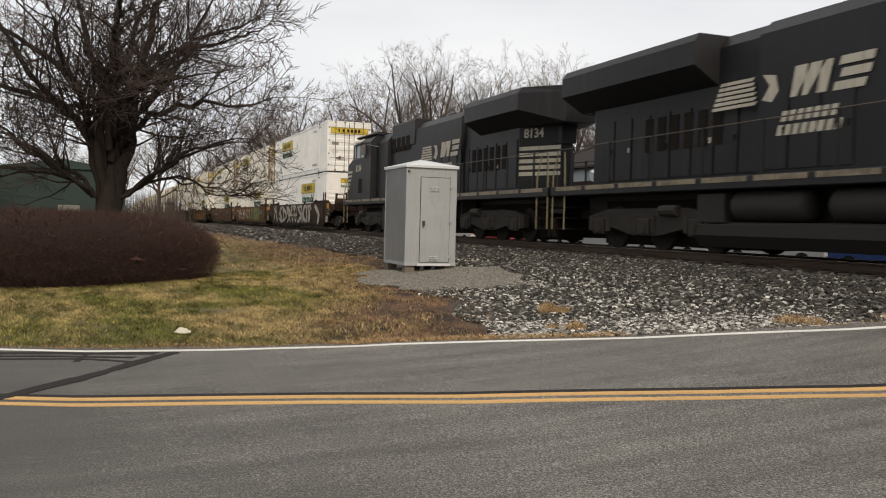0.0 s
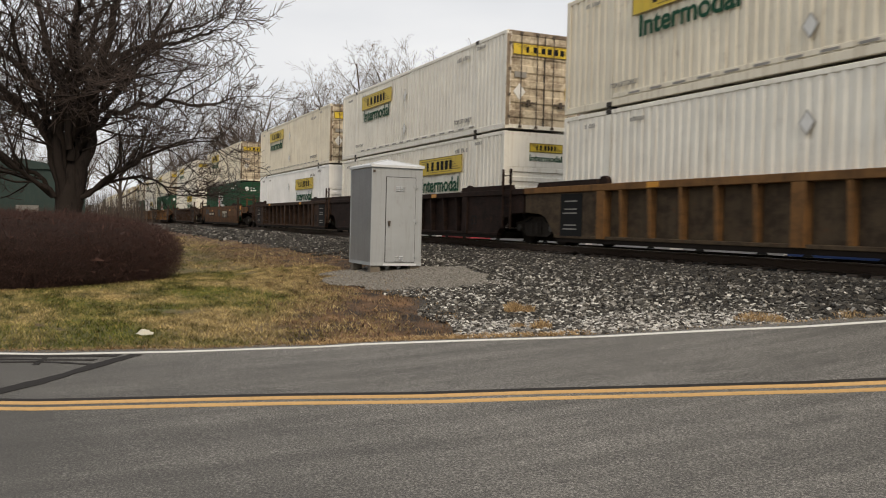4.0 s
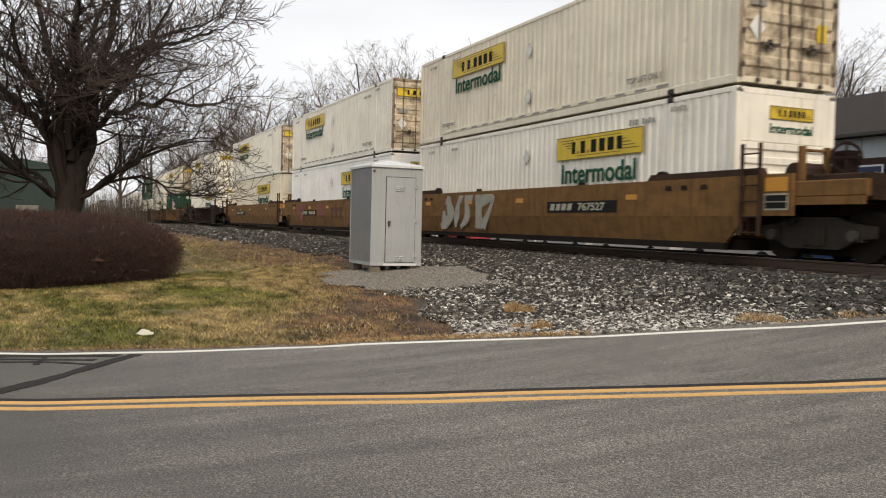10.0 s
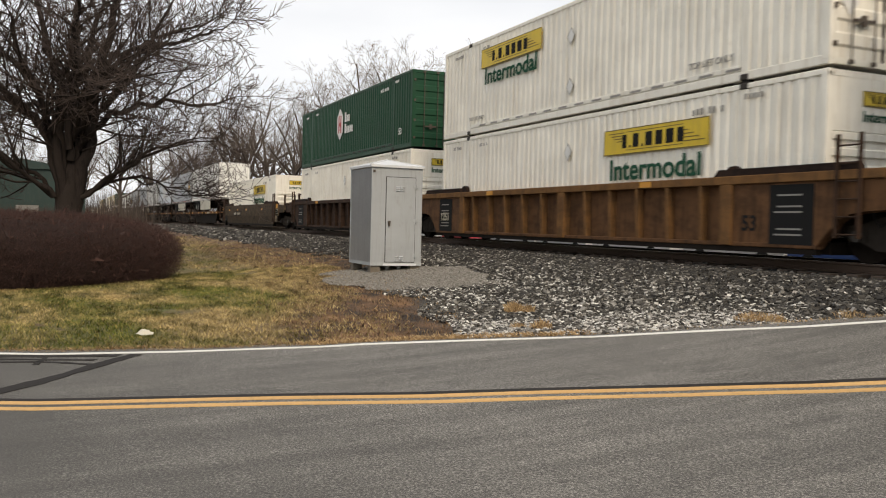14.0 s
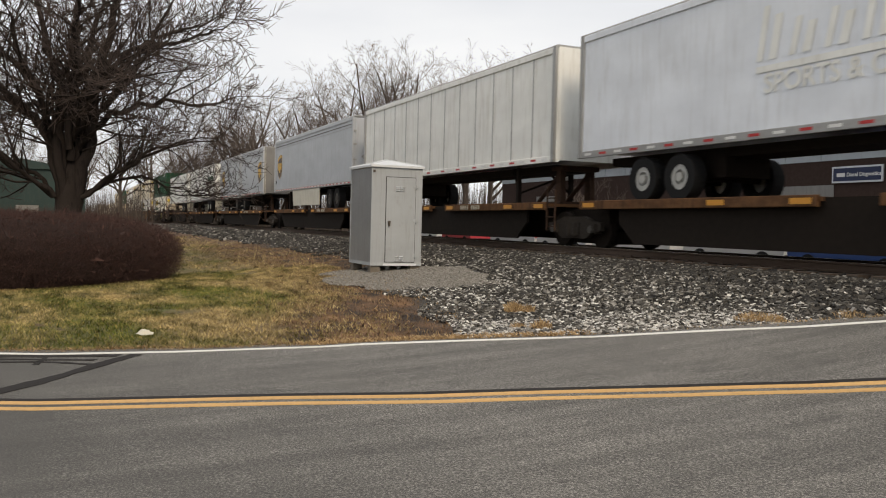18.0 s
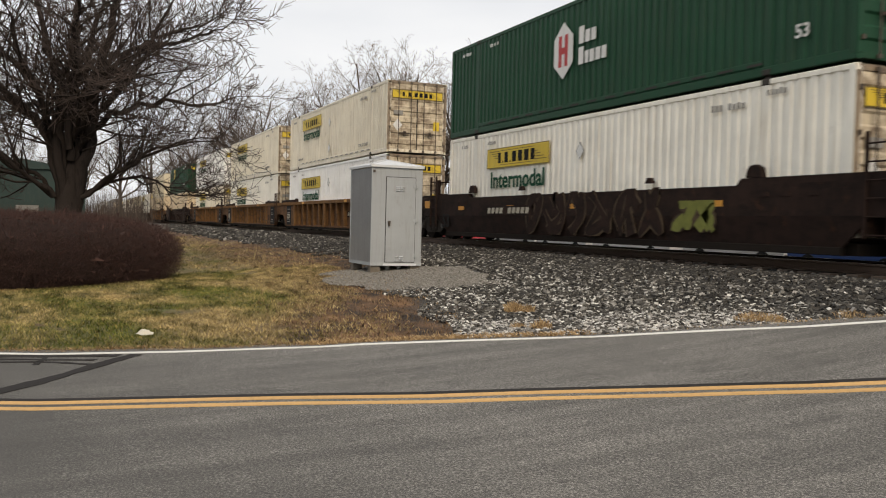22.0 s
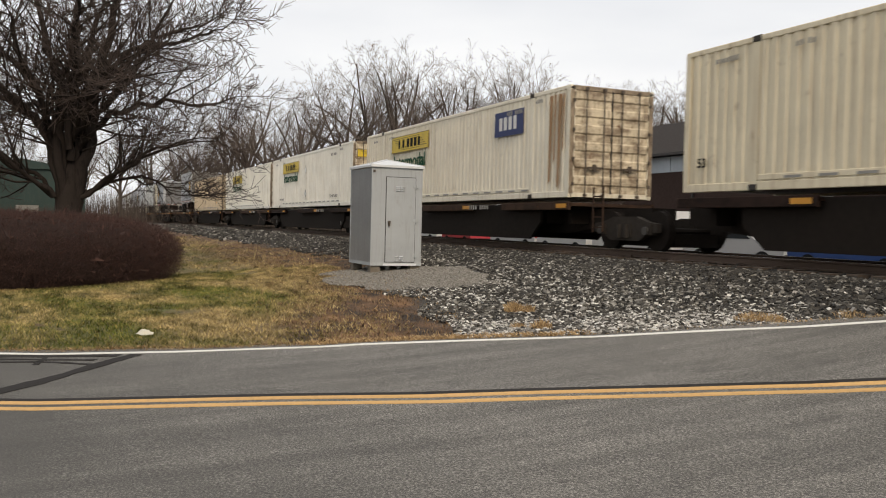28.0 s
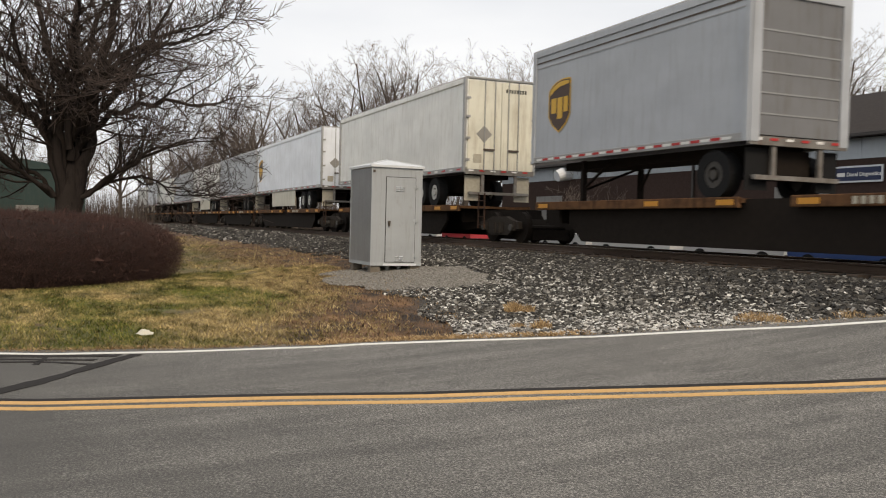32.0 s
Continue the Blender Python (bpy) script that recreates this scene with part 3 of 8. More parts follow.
            part("placard", shared("enddark", lambda: Bm().box(-0.004, 0.004, -0.17, 0.17, -0.17, 0.17)), BLACK_INK, box, "dark diamond placard", pose(0.006, 0.55, 2.32, 45))
    elif style == "square":
        square_emblem(box, -12.0, 1.42, y, 1.25)
        part("door_label", shared("gl1", lambda: Bm().box(-0.004, 0.004, 0, 0.42, 0, 0.36)), YELLOW, box, "yellow emblem label", (0.03, -0.95, 2.3))
        part("door_label", shared("gl2", lambda: Bm().box(-0.004, 0.004, 0, 0.36, 0, 0.28)), YELLOW, box, "yellow warning label", (0.03, 0.22, 1.35))
        part("door_label", shared("gl3", lambda: Bm().box(-0.004, 0.004, 0, 0.46, 0, 0.24)), STENCIL, box, "white label", (0.03, 0.55, 0.75))
        part("size_mark", lettering("53", 0.26), WHITE_INK, box, "", pose(0.03, -0.52, 1.45, 0, 0, 90))
        tagged(part("stencil_lettering", shared("gl4", lambda: [b.box(-0.003, 0.003, 0, w_, -0.12 * k, -0.12 * k + 0.06) for b in [Bm()] for k, w_ in enumerate((0.5, 0.62, 0.3, 0.5, 0.42))][0]), WHITE_INK, box, "", (0.03, 0.55, 2.5)), kind="stuff")
        part("size_mark", lettering("53", 0.30), WHITE_INK, box, "", (-15.6, y, 1.9))
        part("stencil_lettering", lettering("TOP LIFT ONLY", 0.25), WHITE_INK, box, "", (-3.7, y, 0.68))
    elif style == "navy":
        company_plate(box, -13.0, 1.95, 3.7, 0.62, y)
        word_mark(box, -12.8, 1.30, y)
        for k, (sx, sw, s0) in enumerate(((-0.98, 0.16, 0.35), (-0.74, 0.10, 0.9), (-0.55, 0.20, 0.25), (-0.30, 0.08, 1.2))):
            part("rust_streak", Bm().slab([(sx, s0), (sx + sw * 0.6, s0 + 0.1), (sx + sw, 2.7), (sx + 0.02, 2.7)], -0.003, 0.003), RUST_STAIN, box, "orange rust streak", (0, y - 0.004, 0))
        part("navy_sign", shared("navy", lambda: Bm().box(0, 1.75, -0.005, 0.005, 0, 0.72)), BLUE_INK, box, "navy blue company sign", (-4.15, y, 1.85))
        part("navy_sign_lettering", shared("navyb", lambda: [b.box(0.3 + 0.29 * k, 0.48 + 0.29 * k, -0.004, 0.004, 0.17, 0.55) for b in [Bm()] for k in range(4)][0]), WHITE_INK, box, "", (-4.15, y - 0.008, 1.85))
    elif style == "bare":
        part("size_mark", lettering("53", 0.26), BLACK_INK, box, "", (-15.7, y, 0.5))
        part("orange_label", shared("olab", lambda: Bm().box(0, 0.22, -0.004, 0.004, 0, 0.16)), ORANGE_FILM, box, "", (-2.5, y, 0.55))
        diamond(box, -8.8, 0.75, y, BROWN_INK, 0.26)
    return box

# ---------------------------------------------------------------- rail cars


RIM_DARK = plain("greasy_bearing_steel", (0.06, 0.055, 0.05), 0.6, 0.3)


def bogie(car, x):
    """Two-axle truck: cast side frames, springs, wheels."""
    def frame_shape():
        b = Bm()
        out = [(-1.22, 0.62), (-1.22, 0.42), (-0.95, 0.40), (-0.55, 0.22), (0.55, 0.22), (0.95, 0.40), (1.22, 0.42), (1.22, 0.62), (0.85, 0.66), (0.45, 0.78), (-0.45, 0.78), (-0.85, 0.66)]
        b.slab(out, -0.07, 0.07)
        b.box(-0.30, 0.30, -0.11, 0.11, 0.30, 0.62)
        for xx in (-0.89, 0.89):
            b.box(xx - 0.16, xx + 0.16, -0.12, 0.10, 0.36, 0.60)
        return b
    t = part("truck", shared("bolster", lambda: Bm().box(-0.22, 0.22, -1.0, 1.0, 0.42, 0.72)), TRUCK, car, "", (x, 0, 0))
    for s in (-1, 1):
        part("side_frame", shared("sideframe", frame_shape), TRUCK, t, "", (0, s * 1.0, 0))
        for xx in (-0.89, 0.89):
            part("wheel", shared(("railwheel", s), lambda: Bm().disc(0, -0.065, 0.065, 0.457, 0.457, 22).disc(0, -s * 0.085, -s * 0.06, 0.457, 0.485, 22)), UNDER, t, "", (xx, s * 0.75, 0))
            part("bearing_cap", shared("cap", lambda: Bm().disc(0, -0.07, 0.07, 0.457, 0.10, 10)), RIM_DARK, t, "", (xx, s * 1.10, 0))
        part("spring", shared("springs", lambda: Bm().tube([(-0.14, 0, 0.28), (-0.14, 0, 0.60)], 0.065, 8).tube([(0.14, 0, 0.28), (0.14, 0, 0.60)], 0.065, 8)), TRUCK, t, "", (0, s * 1.10, 0))
    part("brake_rigging", shared("brakerig", lambda: Bm().box(-1.3, 1.3, -0.62, 0.62, 0.10, 0.40)), UNDER, t)
    for xx in (-0.89, 0.89):
        part("axle", shared("axle", lambda: Bm().tube([(0, -0.8, 0.457), (0, 0.8, 0.457)], 0.08, 8)), UNDER, t, "", (xx, 0, 0))


def coupler(car, x, way):
    part("coupler", shared(("coupler", way), lambda: Bm().box(0 if way > 0 else -0.75, 0.75 if way > 0 else 0, -0.09, 0.09, 0.72, 0.92).box(0.55 * way - 0.2, 0.55 * way + 0.2, -0.16, 0.16, 0.70, 0.96)), TRUCK, car, "", (x, 0, 0))


def graffiti(car, x0, x1, z0, z1, fill, edge, seed, y, n=4, fat=0.17):
    """A sprayed tag that cannot be read: looping ribbons with a darker rim."""
    rnd = random.Random(seed * 7 + int(-x0 * 10))
    rim, ink = Bm(), Bm()
    step = (x1 - x0) / n
    for k in range(n):
        a = x0 + k * step
        for q in range(2):
            ctrl = [Vector((a + step * rnd.uniform(-0.02, 1.0), z0 + (z1 - z0) * h)) for h in rnd.choice(((0.05, 0.5, 0.95, 0.6), (0.95, 0.35, 0.1, 0.55), (0.1, 0.9, 0.75, 0.05), (0.9, 0.95, 0.4, 0.08)))]
            line = []
            for i in range(3):
                p0, p1, p2, p3 = (ctrl[max(0, min(3, j))] for j in (i - 1, i, i + 1, i + 2))
                for u in (0.0, 0.2, 0.4, 0.6, 0.8):
                    line.append(0.5 * ((2 * p1) + (p2 - p0) * u + (2 * p0 - 5 * p1 + 4 * p2 - p3) * u * u + (3 * p1 - p0 - 3 * p2 + p3) * u ** 3))
            line.append(ctrl[-1])
            for b, w, lift in ((rim, fat * 0.5 + 0.06, 0.0), (ink, fat * 0.5, 0.004)):
                v = []
                for i, p in enumerate(line):
                    d = (line[min(i + 1, len(line) - 1)] - line[max(i - 1, 0)]).normalized()
                    nrm = Vector((-d.y, d.x)) * w * (0.75 + 0.35 * math.sin(i * 0.7 + k))
                    for o in (nrm, -nrm):
                        zz = min(max(p.y + o.y, z0), z1)
                        v += [(p.x + o.x, -lift - 0.0006 * (2 * k + q), zz), (p.x + o.x, 0.004, zz)]
                f = []
                for i in range(len(line) - 1):
                    s, e = 4 * i, 4 * i + 4
                    f += [(s, s + 2, e + 2, e), (s, e, e + 1, s + 1), (s + 2, s + 3, e + 3, e + 2)]
                b.add(v, f)
    tagged(part("graffiti_rim", rim, edge, car, "sprayed graffiti outline", (0, y, 0)), kind="stuff")
    tagged(part("graffiti", ink, fill, car, "sprayed graffiti", (0, y, 0)), kind="stuff")


def number_panel(car, x, z, y, w=1.9, h=0.32, digits="", back=None):
    p = part("number_panel", shared(("npan", w, h), lambda: Bm().box(0, w, -0.004, 0.004, 0, h)), back or BLACK_INK, car, "black number panel", (x, y, z))
    def bars():
        b = Bm()
        q = w * 0.05
        for k in range(4 if digits else 10):
            if k != 4:
                b.slab([(q, h * 0.2), (q + w * 0.06, h * 0.2), (q + w * 0.075, h * 0.8), (q + w * 0.015, h * 0.8)], -0.003, 0.003)
            q += w * 0.088
        return b
    tagged(part("number_lettering", shared(("nbar", w, h, digits == ""), bars), STENCIL, p, "", (0, -0.006, 0)), kind="stuff")
    if digits:
        part("road_number", lettering(digits, h * 0.9), STENCIL, p, "", pose(w * 0.47, -0.007, h * 0.2) @ Matrix.Diagonal((w * 0.46 / (h * 0.9 * 3.75), 1, 1, 1)))


def end_gear(car, way, x, side_end, reach, wheel, color, style):
    """Deck, bulkhead, ladder, uprights and hand brake at one end of a well; x is the well's end, way its outward direction."""
    a, b = (x, x + way * reach) if way > 0 else (x + way * reach, x)
    dark = WELL_DARK if color is not WELL_TAN else WELL_BROWN
    part("end_platform", Bm().box(a, b, -0.42, 0.42, 0.82, 1.06).box(a, b, -1.22, 1.22, 1.06, 1.12), dark, car)
    if reach > side_end + 0.4:
        e0, e1 = sorted((x + way * side_end, x + way * reach))
        part("end_step_beam", Bm().box(e0, e1, -1.42, -1.30, 1.12, 1.40, 0.02).box(e0, e1, -1.44, -1.40, 0.98, 1.12), color, car)
        part("end_locker", Bm().box(e0 + 0.15, e1 - 0.25, -1.15, -0.55, 1.12, 1.52, 0.02), dark, car)
    part("bulkhead", shared("bulkhead", lambda: Bm().box(-0.05, 0.05, -1.2, 1.2, 0.45, 1.48)), dark, car, "", (x + way * 0.22, 0, 0))
    def ladder():
        bb = Bm().box(-0.25, -0.20, -0.03, 0.03, 0.42, 2.12, 0.0).box(0.20, 0.25, -0.03, 0.03, 0.42, 2.12)
        for k in range(6):
            bb.tube([(-0.22, 0, 0.48 + 0.29 * k), (0.22, 0, 0.48 + 0.29 * k)], 0.016, 6)
        return bb
    if way > 0 or reach > side_end + 0.4:
        part("ladder", shared("ladder", ladder), WELL_BROWN if color is not WELL_DARK else WELL_DARK, car, "", (x + way * 0.72, -1.56, 0))
    for yy in (-1.05, -0.45) if style == "smooth" or reach > side_end + 0.4 else ():
        part("end_upright", shared("endup", lambda: Bm().box(-0.05, 0.05, -0.05, 0.05, 1.10, 2.05).box(-0.09, 0.09, -0.07, 0.07, 1.10, 1.22)), color, car, "", (x + way * (side_end - 0.22), yy, 0))
    if style == "smooth" or reach > side_end + 0.4:
        part("grab_rail", shared("grab", lambda: Bm().tube([(0, -1.05, 1.98), (0, -0.45, 1.98)], 0.03, 6).tube([(0, -1.05, 1.55), (0, -0.45, 1.55)], 0.022, 6)), color, car, "", (x + way * (side_end - 0.22), 0, 0))
    part("air_hose", shared("airhose", lambda: Bm().tube([(0, -0.9, 1.06), (0.06, -1.25, 0.82), (0.16, -1.2, 0.62), (0.36, -0.9, 0.85)], 0.024, 6)), RUBBER, car, "", (x + way * (side_end - 0.5), 0, 0))
    if wheel:
        part("brake_wheel", shared("brakewheel", lambda: Bm().disc(0, -0.02, 0.02, 0, 0.28, 18, 0.23).box(-0.25, 0.25, -0.012, 0.012, -0.02, 0.02).box(-0.02, 0.02, -0.012, 0.012, -0.25, 0.25)), WELL_DARK, car, "", pose(x + way * 1.9, -0.5, 1.85, 0, 0, 60))
        part("brake_stand", shared("brakestand", lambda: Bm().box(-0.16, 0.16, -0.14, 0.14, 1.1, 1.98, 0.03)), WELL_DARK, car, "", (x + way * 1.75, -0.35, 0))
        part("air_reservoir", shared("reservoir", lambda: Bm().tube([(0, -1.05, 1.55), (0, 0.15, 1.55)], 0.22, 12)), WELL_BROWN, car, "", (x + way * 1.25, 0, 0))


def well_car(front, gap_f, gap_r, style, color, label, seed=0, art=None, tag=None):
    """Articulated container well: side girders with end arches over the trucks. x = 0 and -CL are the load's ends."""
    car = rides(thing("well_car", label, "well car", "well cars of the train"), front)
    xr = -CL
    ef, er = min(1.65, gap_f / 2 - 0.06), min(1.65, gap_r / 2 - 0.06)
    top = 1.36 if seed == 19 else 1.54
    chord = {WELL_DARK: WELL_DARK, WELL_BROWN: WELL_BROWN}.get(color, WELL_EDGE)
    for s in (-1, 1):
        y = s * (HALF + (0.20 if style == "smooth" else 0.25))
        inn = -s
        if style == "smooth":
            part("side_girder", Bm().box(xr - er, ef, min(y, y + inn * 0.07), max(y, y + inn * 0.07), 0.79, top), color, car)
            lv = [(p, yy, z) for yy in (0.0, 0.06) for p, z in ((xr - 0.56, 0.79), (0.56, 0.79), (-0.07, 0.26), (xr + 0.07, 0.26))]
            lv = [(p, y + inn * (t + (0.10 if z < 0.5 else 0.0)), z) for p, t, z in lv]
            part("lower_side", Bm().add(lv, [(0, 1, 2, 3), (7, 6, 5, 4), (0, 4, 5, 1), (1, 5, 6, 2), (2, 6, 7, 3), (3, 7, 4, 0)]), color, car)
            part("bottom_chord", shared(("bchord", s), lambda: Bm().box(xr + 0.07, -0.07, y + inn * 0.13 - 0.05, y + inn * 0.13 + 0.05, 0.13, 0.27, 0.01)), UNDER, car)
        else:
            arch = [(ef, 1.40), (ef, 0.86), (1.0, 0.84), (0.72, 0.80), (0.50, 0.70), (0.28, 0.50), (0.06, 0.24)]
            back = [(2 * (xr / 2) - p, z) for p, z in reversed(arch)]
            back[-1], back[-2] = (xr - er, 1.40), (xr - er, 0.86)
            part("side_sheet", Bm().slab(arch + back, min(y + inn * 0.20, y + inn * 0.23), max(y + inn * 0.20, y + inn * 0.23)), color, car)
            part("top_chord", Bm().box(xr - er, ef, min(y, y + inn * 0.20), max(y, y + inn * 0.24), 1.38, 1.54, 0.012), chord, car, "worn top chord")
            part("bottom_chord", shared(("bchord2", s), lambda: Bm().box(xr - 0.06, 0.06, min(y + inn * 0.05, y + inn * 0.2), max(y + inn * 0.05, y + inn * 0.2), 0.22, 0.30, 0.01)), color, car)
            part("floor_beam", shared(("fbeam", s), lambda: Bm().box(xr - 0.02, 0.02, min(y + inn * 0.08, y + inn * 0.22), max(y + inn * 0.08, y + inn * 0.22), 0.12, 0.22)), UNDER, car)
            if s < 0:
                # posts get the chord's lighter paint for the light their faces catch
                for k in range(-5, 6):
                    if k:
                        part("side_post", shared("spost", lambda: Bm().add([(px, y + d, z) for px in (-0.055, 0.055) for d, z in ((0.20, 0.28), (0.07, 0.28), (0.012, 1.38), (0.20, 1.38))], [(0, 1, 2, 3), (7, 6, 5, 4), (0, 4, 5, 1), (1, 5, 6, 2), (2, 6, 7, 3)])), chord, car, "", (xr / 2 - 1.045 * k, 0, 0))
                for px in (xr / 2, -2.1, xr + 2.1):
                    part("lift_post", shared("lpost_w", lambda: Bm().box(-0.15, 0.15, y - 0.01, y + 0.20, 0.24, 1.378)), chord, car, "", (px, 0, 0))
                # plates that close the bay beside each arch
                for sign, e in ((1, ef), (-1, er)):
                    pts = [(-1.95, 0.26), (-1.95, 1.376), (e, 1.376), (e, 0.88), (1.0, 0.86), (0.72, 0.82), (0.50, 0.72), (0.28, 0.52), (0.05, 0.26)]
                    if sign < 0:
                        pts = [(xr - p, z) for p, z in pts]
                    part("end_plate", Bm().slab(pts, y + 0.06, y + 0.19), color, car)
        if s < 0:
            for a, b in ((-2.47, min(0.91, ef)), (xr - min(0.96, er), xr + 1.93)):
                part("raised_rail", Bm().slab([(a, top), (b, top), (b - 0.06, top + 0.13), (a + 0.12, top + 0.13)], y + 0.02, y + 0.17), WELL_DARK if color is not WELL_TAN else WELL_BROWN, car, "raised dark side rail")
    part("well_floor", shared("wellfloor", lambda: Bm().box(xr, 0.1, -1.2, 1.2, 0.13, 0.34)), UNDER, car)
    yf = -HALF - (0.20 if style == "smooth" else 0.25)
    for x in (-14.75, -11.45, -8.17, -3.0) if style == "smooth" else (-12.1, -4.6):
        part("reflector", shared("refl2", lambda: Bm().box(-0.20, 0.20, -0.004, 0.004, 0, 0.12)), ORANGE_FILM, car, "orange reflector", (x, yf - 0.005, top - 0.39 if style == "smooth" else 1.40))
    for x in (-2.05, xr + 2.05, -5.2, xr + 5.2) if style == "smooth" else (-2.05, xr + 2.05):
        part("guide_bracket", shared("guide", lambda: Bm().slab([(-0.2, 1.50), (0.2, 1.50), (0.16, 1.68), (0.05, 1.74), (-0.10, 1.72), (-0.17, 1.64)], -0.06, 0.06)) if abs(x + 8) > 4 else shared("guide_low", lambda: Bm().slab([(-0.12, 1.50), (0.12, 1.50), (0.06, 1.62), (-0.06, 1.62)], -0.05, 0.05)), WELL_DARK, car, "", (x, -HALF - 0.10, 0))
    px_, pz_, pw_, num_ = {0: (-9.6, 0.70, 3.2, "765238"), 1: (-13.1, 0.82, 3.2, "765238"), 2: (-13.2, 0.83, 3.2, "765238"), 6: (-13.2, 0.80, 2.95, "646009"), 11: (-6.65, 0.87, 3.12, "767527"), 13: (-12.95, 0.84, 3.12, "767527"), 20: (-4.85, 0.72, 1.65, "787529")}.get(seed, (-13.0, 0.80, 2.9, ""))
    if style == "smooth" or num_:
        number_panel(car, px_, pz_, yf + (-0.006 if style == "smooth" else 0.194), pw_, 0.28, num_, BLACK_INK if seed in (11, 13, 2) else WELL_DARK)
    if seed in (6, 12):
        w0, z0 = (-6.57, 0.62) if seed == 6 else (-7.6, 0.66)
        if seed == 6:
            part("emblem_plate", shared("emplate", lambda: Bm().box(0, 2.57, -0.004, 0.004, 0, 0.56)), WELL_DARK, car, "dark company plate", (w0, yf - 0.006, z0))
        for k in range(3):
            part("emblem_letter", shared("fatbar", lambda: Bm().box(0.0, 0.56, -0.004, 0.004, 0.34, 0.48).slab([(0.18, 0.0), (0.38, 0.0), (0.40, 0.34), (0.16, 0.34)], -0.004, 0.004)), STENCIL if seed == 6 else FADED_MAROON, car, "worn company letter block", (w0 + (0.28 if seed == 6 else 0.0) + 0.68 * k, yf - 0.012, z0 + 0.04))
    if style == "smooth":
        for x in (ef - 0.62, xr - er + 0.04):
            part("reflector", shared("refsq", lambda: Bm().box(0, 0.52, -0.004, 0.004, 0, 0.25)), ORANGE_FILM, car, "orange end marker", (x, yf - 0.005, top - 0.31))
        part("capacity_panel", shared("capp", lambda: Bm().box(0, 0.56, -0.004, 0.004, 0, 0.30)), STENCIL, car, "white-framed notice", (ef - 0.64, yf - 0.004, 0.89))
        part("capacity_face", shared("capf", lambda: Bm().box(0.03, 0.53, -0.004, 0.004, 0.03, 0.14).box(0.03, 0.53, -0.004, 0.004, 0.16, 0.27)), BLACK_INK, car, "", (ef - 0.64, yf - 0.009, 0.89))
        part("size_mark", lettering("53", 0.60), BLACK_INK, car, "", (xr - 0.08, yf - 0.004, 0.42))
        for k, x in enumerate((-1.7, -1.2, -0.6, xr + 1.2, xr + 1.7)):
            part("rope_eye", shared("ropeeye", lambda: Bm().slab([(-0.10, 0.0), (0.10, 0.0), (0.06, 0.09), (-0.10, 0.09)], -0.012, 0.004)), WELL_DARK, car, "", (x, yf - 0.004, top - 0.22))
    else:
        part("size_mark", lettering("53", 0.40), BLACK_INK, car, "", (-1.72, yf + 0.054, 0.52))
        if color is not WELL_DARK:
            fp = part("data_panel", shared("dpan", lambda: Bm().box(0, 1.0, -0.004, 0.004, 0, 1.06)), BLACK_INK, car, "black data panel", (-1.02, yf + 0.052, 0.28))
            rear = part("data_panel", shared("dpan", lambda: None), BLACK_INK, car, "black data panel", (xr + 0.25, yf + 0.052, 0.28))
            for pl in (fp, rear):
                tagged(part("data_lines", shared("dlin", lambda: [b.box(0.12 + 0.06 * (k % 2), 0.75, -0.003, 0.003, 0.10 + 0.10 * k, 0.13 + 0.10 * k) for b in [Bm()] for k in (0, 1, 4, 5, 7)][0]), GREY_INK, pl, "", (0, -0.006, 0.06)), kind="stuff")
            if tag:
                part("size_mark", lettering(tag, 0.36), STENCIL, rear, "white number", (0.10, -0.010, 0.36))
    for kind_, x0, x1, z0, z1, fill, edge, n in (art or ()):
        yy = yf + (-0.006 if style == "smooth" else 0.192)
        if kind_ == "spray":
            graffiti(car, x0, x1, z0, z1, fill, edge, seed, yy, n, min(0.26, (x1 - x0) / n * 0.42))
        else:
            part("painted_panel", Bm().box(x0, x1, -0.003, 0.004, z0, z1), fill, car, "patch of spray paint", (0, yy + 0.004, 0))
    for way, x, gap, e, hand in ((1, 0.0, gap_f, ef, seed == 11 or seed == 0), (-1, xr, gap_r, er, False)):
        far_ = gap >= 4.8
        end_gear(car, way, x, e, gap / 2 - (0.35 if far_ else 0.06), hand, color, style)
        if far_:
            bogie(car, x + way * 1.75)
            coupler(car, x + way * (gap / 2 - 0.55), way)
        elif way > 0:
            bogie(car, gap / 2)
    return car


